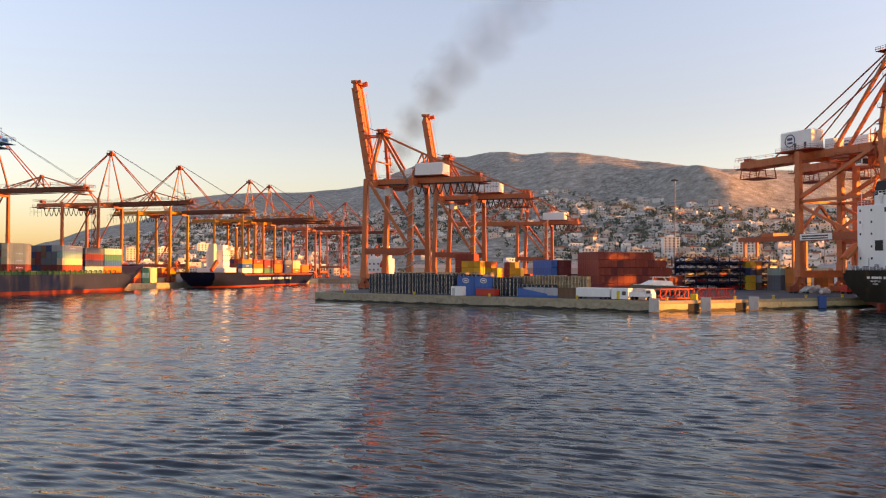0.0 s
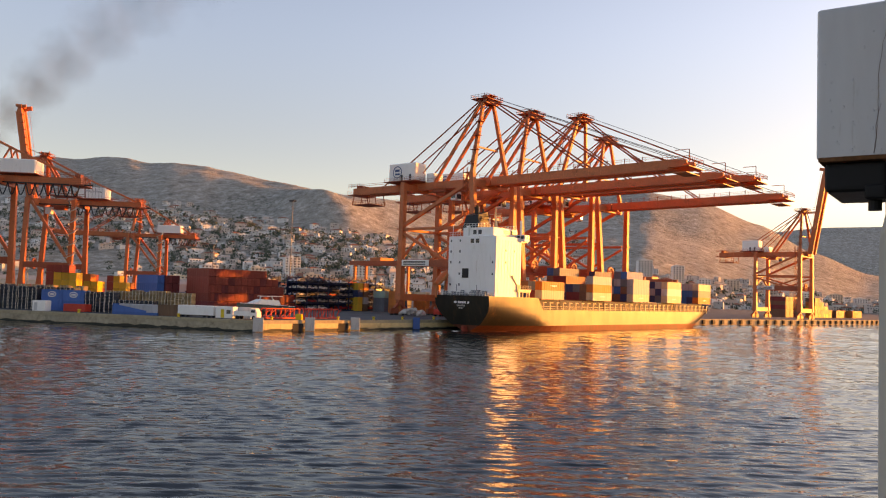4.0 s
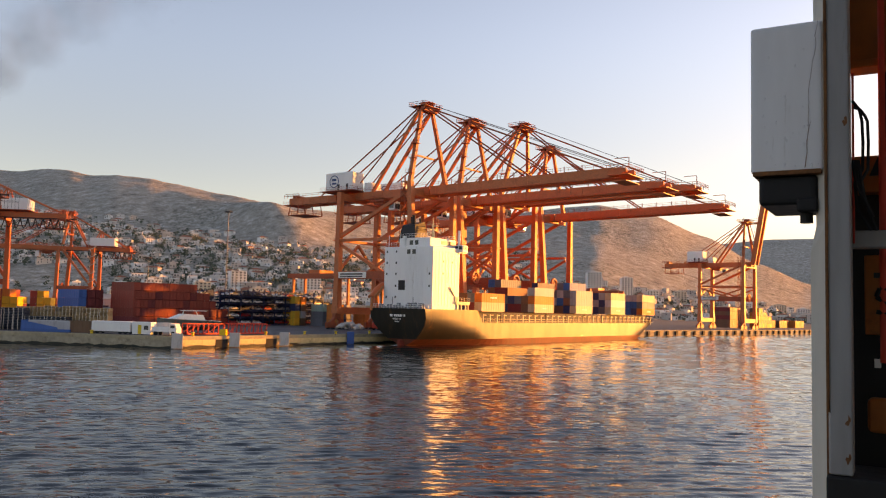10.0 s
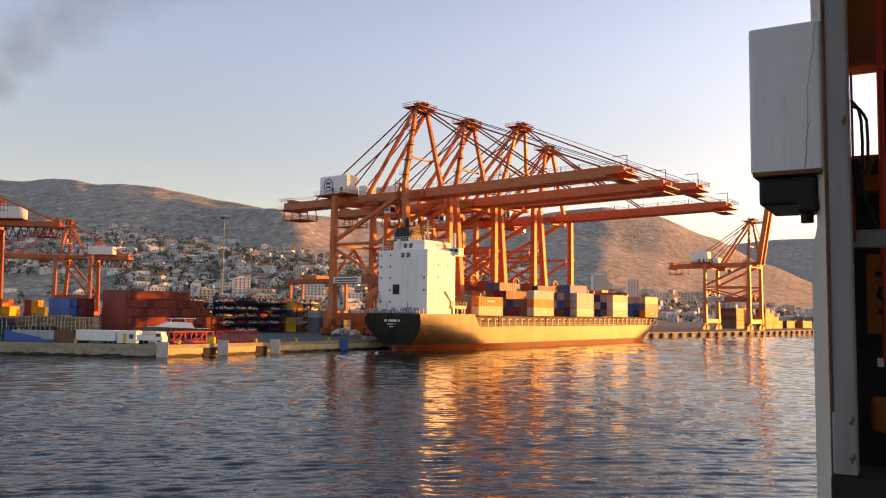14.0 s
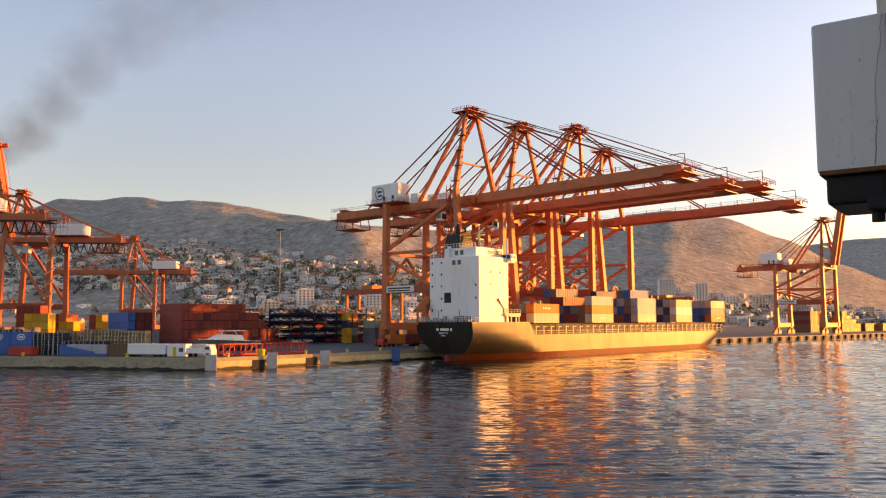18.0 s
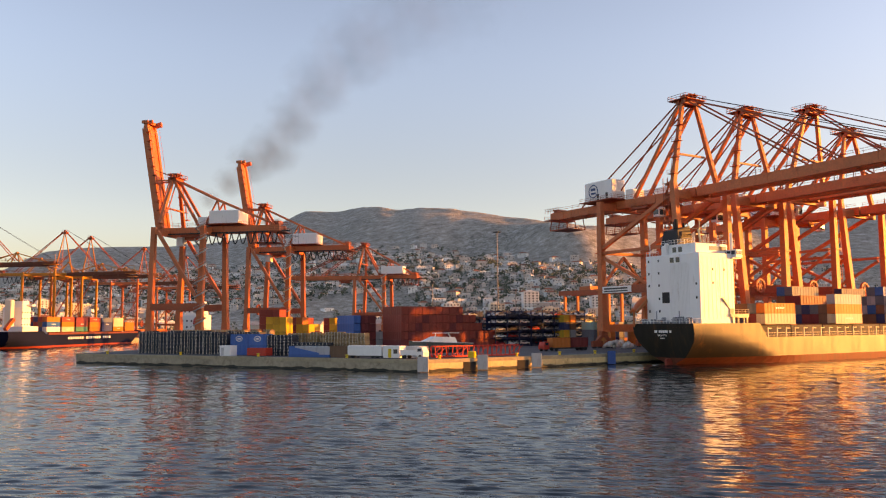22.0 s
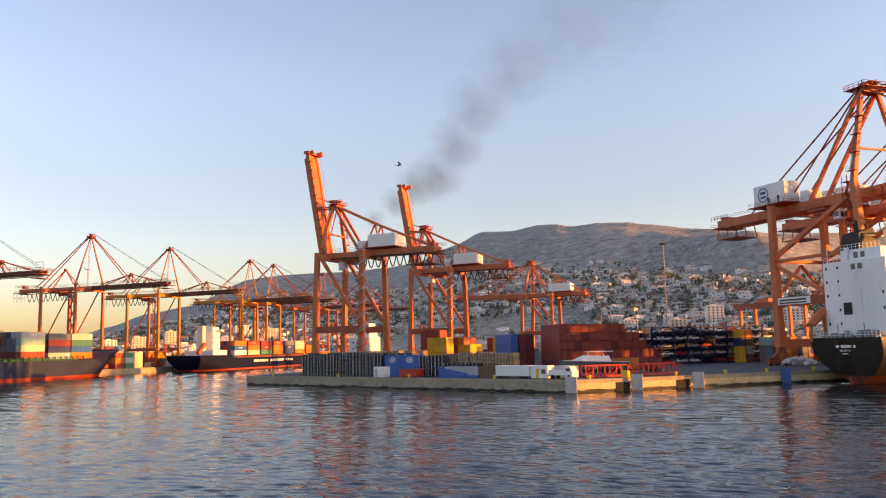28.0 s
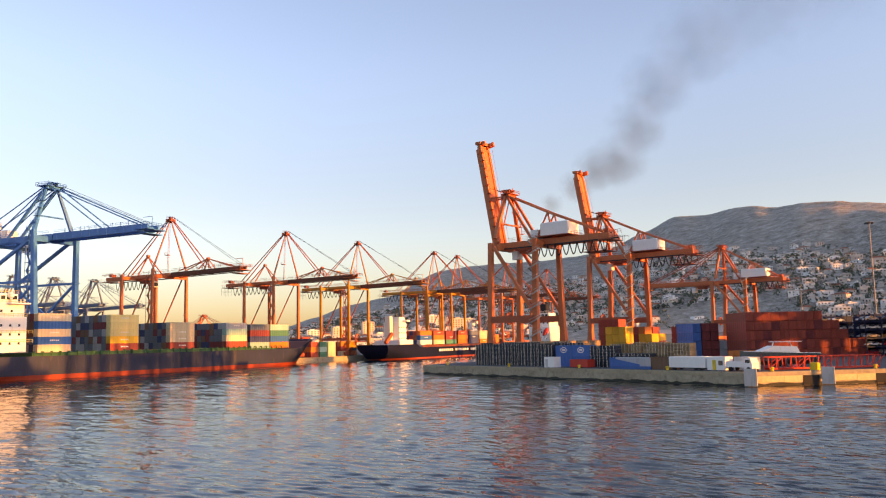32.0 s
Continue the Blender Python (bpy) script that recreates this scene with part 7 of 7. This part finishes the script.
# ---- the ship we stand on: x to starboard, y ahead, z from the eye ----
own = thing("passenger_ship", pose(PATH[0][1], PATH[0][2], EYE, 0, 0, -30.2), "rust-stained white steelwork along a passing ship's side", "ship")
GREYW = paint("ship_side_white", (0.66, 0.66, 0.66), 0.4, 0, 0.08, 6, 0.006, 0.22, (0.36, 0.30, 0.25), streak=True)
POSTG = paint("post_grey", (0.27, 0.265, 0.265), 0.45, 0, 0.25, 5, 0.003, 0.3, (0.15, 0.10, 0.07), streak=True)
# black fittings and markings, and the painted shade of the recess
BLACK = paint("black_and_shade", (0.012, 0.012, 0.013), 0.6, 0, 0.3, 6, 0.003)
RUST = paint("rust", (0.20, 0.075, 0.03), 0.9, 0, 0.5, 20, 0.004)
PANEL = paint("panel_orange", (0.34, 0.085, 0.015), 0.6, 0, 0.25, 4, 0.003, 0.3, (0.10, 0.03, 0.01))


def rounded(x0, x1, y0, y1, z0, z1, b=0.02):
    bm = bmesh.new()
    bmesh.ops.create_cube(bm, size=1)
    for v in bm.verts:
        v.co = Vector((x0 + (v.co.x + 0.5) * (x1 - x0), y0 + (v.co.y + 0.5) * (y1 - y0), z0 + (v.co.z + 0.5) * (z1 - z0)))
    bmesh.ops.bevel(bm, geom=bm.edges[:], offset=b, segments=3, affect="EDGES", profile=0.6)
    me = bpy.data.meshes.new("block")
    bm.to_mesh(me)
    bm.free()
    return me


def block_part(name, dims, mat, parent, label="", b=0.02):
    me = rounded(*dims, b)
    me.materials.append(mat)
    return part(name, me, None, parent, label)


locker = block_part("locker", (-0.665, -0.352, 4.0, 4.55, 0.667, 1.362), GREYW, own, "chipped white steel locker with rusty lower edge", 0.018)
block_part("rust_edge", (-0.655, -0.362, 3.996, 4.4, 0.655, 0.676), RUST, locker, "", 0.004)
block_part("bracket", (-0.635, -0.382, 4.03, 4.5, 0.52, 0.657), BLACK, locker, "black underside housing", 0.025)
block_part("drain_fitting", (-0.47, -0.382, 4.02, 4.2, 0.485, 0.55), BLACK, locker, "", 0.015)
part("drain_knob", Shape().tube((-0.435, 4.1, 0.44), (-0.435, 4.1, 0.49), 0.028, 12), BLACK, locker)
plate = Shape().loft([[(-0.415, 4.06, z), (-0.345, 4.0, z), (-0.34, 4.3, z), (-0.415, 4.5, z)] for z in (-2.2, 0.3)] + [[(-0.39, 4.06, 0.42), (-0.345, 4.0, 0.42), (-0.34, 4.3, 0.42), (-0.39, 4.5, 0.42)], [(-0.40, 4.06, 1.9), (-0.345, 4.0, 1.9), (-0.34, 4.3, 1.9), (-0.40, 4.5, 1.9)]])
part("side_plate", plate, paint("plate_cream", (0.55, 0.50, 0.43), 0.5, 0, 0.15, 5, 0.004, 0.5, (0.24, 0.15, 0.09), streak=True), own, "cream side plating with rust streaks")
part("fender_bar", Shape().tube((-0.425, 4.3, -0.9), (-0.405, 4.3, 0.0), 0.012, 6), POSTG, own)
block_part("rust_seam", (-0.348, -0.336, 3.97, 4.1, -2.2, 1.9), RUST, own, "rusty seam", 0.003)
post = block_part("steel_post", (-0.337, -0.242, 3.93, 4.05, -0.665, 1.9), POSTG, own, "grey steel post with rust spots", 0.012)
block_part("post_flange", (-0.339, -0.331, 3.922, 3.94, -0.4, 1.9), RUST, post, "", 0.002)
for z in (-0.6, -0.44, 0.86):
    rr = random.Random(int(z * 100))
    for k in range(2):
        cx, cz = -0.262 + 0.006 * k, z + 0.016 * k
        ring = [(cx + (0.011 - 0.003 * k) * rr.uniform(0.4, 1.1) * math.cos(math.pi * j / 4.5), cz + 0.018 * rr.uniform(0.5, 1.1) * math.sin(math.pi * j / 4.5)) for j in range(9)]
        part("rust_spot", Shape().loft([[(x, 3.936, q) for x, q in ring], [(x, 3.9285, q) for x, q in ring]]), RUST, post)
rr = random.Random(8)
for k in range(2):
    x, z = -0.372 - 0.03 * k, 1.36 if k == 0 else 0.9
    pts = []
    while z > 0.68:
        pts.append((x, 3.9985, z))
        x, z = x + rr.uniform(-0.006, 0.0045 - 0.002 * k), z - rr.uniform(0.012, 0.03)
    part("paint_crack", Shape().line(pts, 0.0007, 4), RUST, locker, "thin rusty crack in the paint")
for k in range(26):
    x, z, r = rr.uniform(-0.63, -0.37), 0.69 + 0.55 * rr.random() ** 1.6, rr.uniform(0.003, 0.007)
    bl = Shape().loft([[(x + r * s * math.cos(math.pi * j / 4), yy, z + 1.5 * r * s * math.sin(math.pi * j / 4)) for j in range(8)] for s, yy in ((1.0, 4.0005), (0.8, 3.9985), (0.3, 3.9975))])
    part("paint_blister", bl, GREYW, locker)
# black block in place of the darkness below the post
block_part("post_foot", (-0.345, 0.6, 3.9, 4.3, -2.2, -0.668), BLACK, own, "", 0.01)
# recess behind the post, its shade put in as black sheets
block_part("recess_back", (-0.36, 0.9, 4.62, 4.7, -2.2, 0.80), BLACK, own, "black sheet standing for the shade of the recess", 0.004)
block_part("recess_top", (-0.36, 0.9, 4.55, 4.7, 1.27, 2.4), PANEL, own, "orange overhead panel", 0.006)
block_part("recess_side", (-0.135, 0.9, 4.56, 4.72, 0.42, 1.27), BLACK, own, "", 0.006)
block_part("panel_lip", (-0.34, 0.2, 4.42, 4.56, 1.235, 1.275), PANEL, own, "", 0.01)
part("red_pole", Shape().tube((-0.137, 4.4, -0.2), (-0.127, 4.4, 1.9), 0.016, 10), RED, own)
part("red_pole", Shape().tube((-0.246, 4.2, 0.35), (-0.244, 4.2, 1.15), 0.006, 6), RED, own)
for dx, sag in ((0.0, 0.0), (0.022, 0.03)):
    pts = [(-0.243 + dx * 0.3, 4.12, 1.0 - sag), (-0.232 + dx, 4.12, 0.985 - sag), (-0.213 + dx, 4.12, 0.955 - sag), (-0.203 + dx, 4.12, 0.90), (-0.200 + dx, 4.12, 0.80), (-0.203 + dx, 4.12, 0.68), (-0.235 + dx, 4.12, 0.62), (-0.225 + dx * 2, 4.12, 0.50), (-0.17 + dx, 4.12, 0.40)]
    part("cable", Shape().line(pts, 0.0075, 6), RUBBER, own)
for k in range(3):
    part("cable", Shape().line([(-0.243 + 0.012 * k, 4.1, 0.72), (-0.225 + 0.015 * k, 4.1, 0.6 - 0.03 * k), (-0.18 + 0.01 * k, 4.1, 0.50 - 0.02 * k)], 0.008, 6), RUBBER, own)
block_part("striped_panel", (-0.34, 0.1, 4.45, 4.56, 0.62, 0.80), PANEL, own, "orange panel with black stripes", 0.006)
for k in range(2):
    part("stripe", Shape().hexa([(-0.19 + 0.12 * k, 4.44, 0.70), (-0.14 + 0.12 * k, 4.44, 0.70), (-0.14 + 0.12 * k, 4.45, 0.70), (-0.19 + 0.12 * k, 4.45, 0.70), (-0.15 + 0.12 * k, 4.44, 0.795), (-0.10 + 0.12 * k, 4.44, 0.795), (-0.10 + 0.12 * k, 4.45, 0.795), (-0.15 + 0.12 * k, 4.45, 0.795)]), BLACK, own)
block_part("cross_bar", (-0.3, 0.3, 4.2, 4.3, 0.33, 0.41), POSTG, own, "", 0.01)
low = block_part("lower_panel", (-0.215, 0.2, 4.4, 4.5, -0.07, 0.31), PANEL, own, "orange panel with part of a black marking", 0.01)
part("marking", Shape().box(-0.175, -0.10, 4.392, 4.4, 0.20, 0.225).box(-0.145, -0.12, 4.392, 4.4, 0.225, 0.30).line([(-0.10, 4.396, 0.14), (-0.15, 4.396, 0.15), (-0.165, 4.396, 0.11), (-0.13, 4.396, 0.085), (-0.10, 4.396, 0.06), (-0.12, 4.396, 0.03), (-0.165, 4.396, 0.04)], 0.012, 6), BLACK, low)
block_part("lower_box", (-0.205, 0.2, 4.3, 4.4, -0.52, -0.36), PANEL, own, "orange box", 0.03)
block_part("torn_label", (-0.185, -0.155, 4.595, 4.6, -0.235, -0.19), GREYW, own, "", 0.002)

# unseen deck added around the eye: overhead to shade the post, underfoot, inboard wall, and the hull down to the water
part("deck_overhead", Shape().box(-0.33, 6, -12, 4.9, 2.45, 2.6), GREYW, own)
part("deck_floor", Shape().box(-0.33, 6, -12, 3.9, -1.75, -1.65), paint("deck_paint", (0.10, 0.14, 0.12), 0.7), own)
part("cabin_wall", Shape().box(2.2, 2.3, -12, 4.9, -1.65, 2.45), GREYW, own)
part("hull_side", Shape().box(-0.33, 6, -12, 9, -10.4, -2.2), GREYW, own)

# ---- gull ----
gull = thing("gull", pose(-60, 80, 30), "grey-white gull in flight over the water", "bird")
FEATHER = paint("feather", (0.42, 0.41, 0.40), 0.8, 0, 0.2, 8, 0)
rings = [[(x, r * math.cos(2 * math.pi * j / 8), r * math.sin(2 * math.pi * j / 8)) for j in range(8)] for x, r in ((-0.34, 0.015), (-0.22, 0.05), (-0.05, 0.085), (0.1, 0.08), (0.2, 0.055), (0.28, 0.045), (0.33, 0.012))]
part("body", Shape().loft(rings), FEATHER, gull, smooth=True)
wings = []
for k in (-1, 1):
    sh = Shape().loft([[(0.10, 0, 0.012), (-0.10, 0, 0.012), (-0.10, 0, 0.0), (0.10, 0, 0.0)], [(0.14, k * 0.3, 0.07), (-0.06, k * 0.3, 0.07), (-0.06, k * 0.3, 0.06), (0.14, k * 0.3, 0.06)], [(0.02, k * 0.66, 0.02), (-0.06, k * 0.66, 0.02), (-0.06, k * 0.66, 0.012), (0.02, k * 0.66, 0.012)]])
    wings.append(part("wing", sh, paint("wing_dark", (0.16, 0.15, 0.15), 0.8), gull, m=pose(0.05, k * 0.06, 0.05)))
part("tail", Shape().hexa([(-0.46, -0.07, 0), (-0.3, -0.03, 0), (-0.3, 0.03, 0), (-0.46, 0.07, 0), (-0.46, -0.07, 0.012), (-0.3, -0.03, 0.012), (-0.3, 0.03, 0.012), (-0.46, 0.07, 0.012)]), FEATHER, gull)

# ---- smoke: soft round puffs ----
def smoke_mat(name, dens):
    m, nt, b = node_mat(name)
    N, L = nt.nodes, nt.links
    tc = N.new("ShaderNodeTexCoord")
    mp = N.new("ShaderNodeVectorMath")
    mp.operation = "MULTIPLY_ADD"
    mp.inputs[1].default_value, mp.inputs[2].default_value = (2, 0, 2), (-1, 0, -1)
    L.new(tc.outputs["Generated"], mp.inputs[0])
    ln = N.new("ShaderNodeVectorMath")
    ln.operation = "LENGTH"
    L.new(mp.outputs[0], ln.inputs[0])
    n = N.new("ShaderNodeTexNoise")
    n.inputs["Scale"].default_value, n.inputs["Detail"].default_value, n.inputs["Roughness"].default_value = 0.06, 6, 0.62
    L.new(tc.outputs["Object"], n.inputs["Vector"])
    ad = N.new("ShaderNodeMath")
    ad.operation = "MULTIPLY_ADD"
    ad.inputs[1].default_value = 1.1
    L.new(n.outputs["Fac"], ad.inputs[0])
    L.new(ln.outputs["Value"], ad.inputs[2])
    mr = N.new("ShaderNodeMapRange")
    mr.interpolation_type = "SMOOTHSTEP"
    mr.inputs["From Min"].default_value, mr.inputs["From Max"].default_value = 1.38, 0.45
    mr.inputs["To Min"].default_value, mr.inputs["To Max"].default_value = 0.0, dens
    L.new(ad.outputs[0], mr.inputs["Value"])
    L.new(mr.outputs[0], b.inputs["Alpha"])
    b.inputs["Base Color"].default_value = (0.14, 0.135, 0.13, 1)
    b.inputs["Roughness"].default_value = 1.0
    b.inputs["Specular IOR Level"].default_value = 0.0
    return m


# height, sideways place and size of the plume, early and late in the drift
PLUME = [(64, 0, 79, -6, 8, 0.24), (76, 4, 87, 7, 12, 0.30), (90, 12, 95, 18, 16, 0.33), (106, 23, 99, 30, 19, 0.33), (121, 35, 116, 40, 21, 0.28),
         (138, 52, 137, 50, 25, 0.22), (158, 69, 156, 70, 31, 0.17), (182, 88, 174, 98, 40, 0.12), (210, 108, 194, 136, 50, 0.08)]
SMOKE_AT, SMOKE_WAY = Vector((-246.0, 364.0)), Vector((0.834, 0.545))


def drift(row, k, sway):
    """Where a puff hangs: k runs from 0 at the start to 1 at the end."""
    z0, a0, z1, a1, r, dens = row
    p = SMOKE_AT + SMOKE_WAY * (a0 + (a1 - a0) * k)
    return pose(p.x, p.y, z0 + (z1 - z0) * k, 0, 7 * math.sin(sway), 33)


puffs = []
for i, row in enumerate(PLUME):
    n, rings, r = 20, [], row[4]
    for a in range(1, 14):
        t = math.pi * a / 14
        rings.append([(r * math.sin(t) * math.cos(2 * math.pi * j / n), 0.55 * r * math.sin(t) * math.sin(2 * math.pi * j / n), r * math.cos(t)) for j in range(n)])
    ob = part("smoke_puff", Shape().loft(rings[::-1]), smoke_mat("smoke", row[5]), smooth=True)
    ob.matrix_basis = drift(row, 0, i)
    tagged(ob, "thin dark grey smoke drifting up from a funnel", "smoke", "smoke plume")
    puffs.append(ob)


def motions():
    way = [(0, 64), (13, 64), (16, 55.5), (18, 45), (20, 35.2), (21, 30.2), (22, 25.2), (23, 20), (24, 15.0), (25.2, 8.6), (27.6, -2.5), (30, -13), (32, -21)]
    walk(truck, [(t, put(PR(d, -24, QUAY), 53.13 + 180)) for t, d in way])
    walk(own, [(t, pose(x, y, EYE, 0, 0, -30.2 + 0.0974 * (t - 9))) for t, x, y, a, b, c in PATH])
    walk(sea, [(2.0 * i, pose(0.9 * i - 7.2, 1.1 * i - 8.8, 0)) for i in range(17)])
    fly = [(0, -600, -140, 34), (20, -175, 30, 31), (27.8, -42.2, 94.0, 30.3), (28.0, -38.9, 96.7, 30.0), (28.6, -30.0, 103.0, 30.1), (29.0, -23.0, 107.1, 30.0), (29.3, -18.3, 109.4, 29.5), (29.6, -13.4, 111.6, 29.4), (30.0, -7.0, 114.0, 29.3), (32, 26, 128, 28.5)]
    walk(gull, [(t, pose(x, y, z, 10 * math.sin(t), 0, 24)) for t, x, y, z in fly])
    beat = [(0.0, 5), (27.0, 5)] + [(27.0 + 0.2 * i, 28 if i % 2 else -14) for i in range(1, 20)] + [(32.0, 5)]
    for k, wing in zip((-1, 1), wings):
        walk(wing, [(t, pose(0.05, k * 0.06, 0.05, k * a)) for t, a in beat])
    for i, (puff, row) in enumerate(zip(puffs, PLUME)):
        walk(puff, [(4.0 * j, drift(row, j / 8, i + 0.8 * j)) for j in range(9)])


motions()
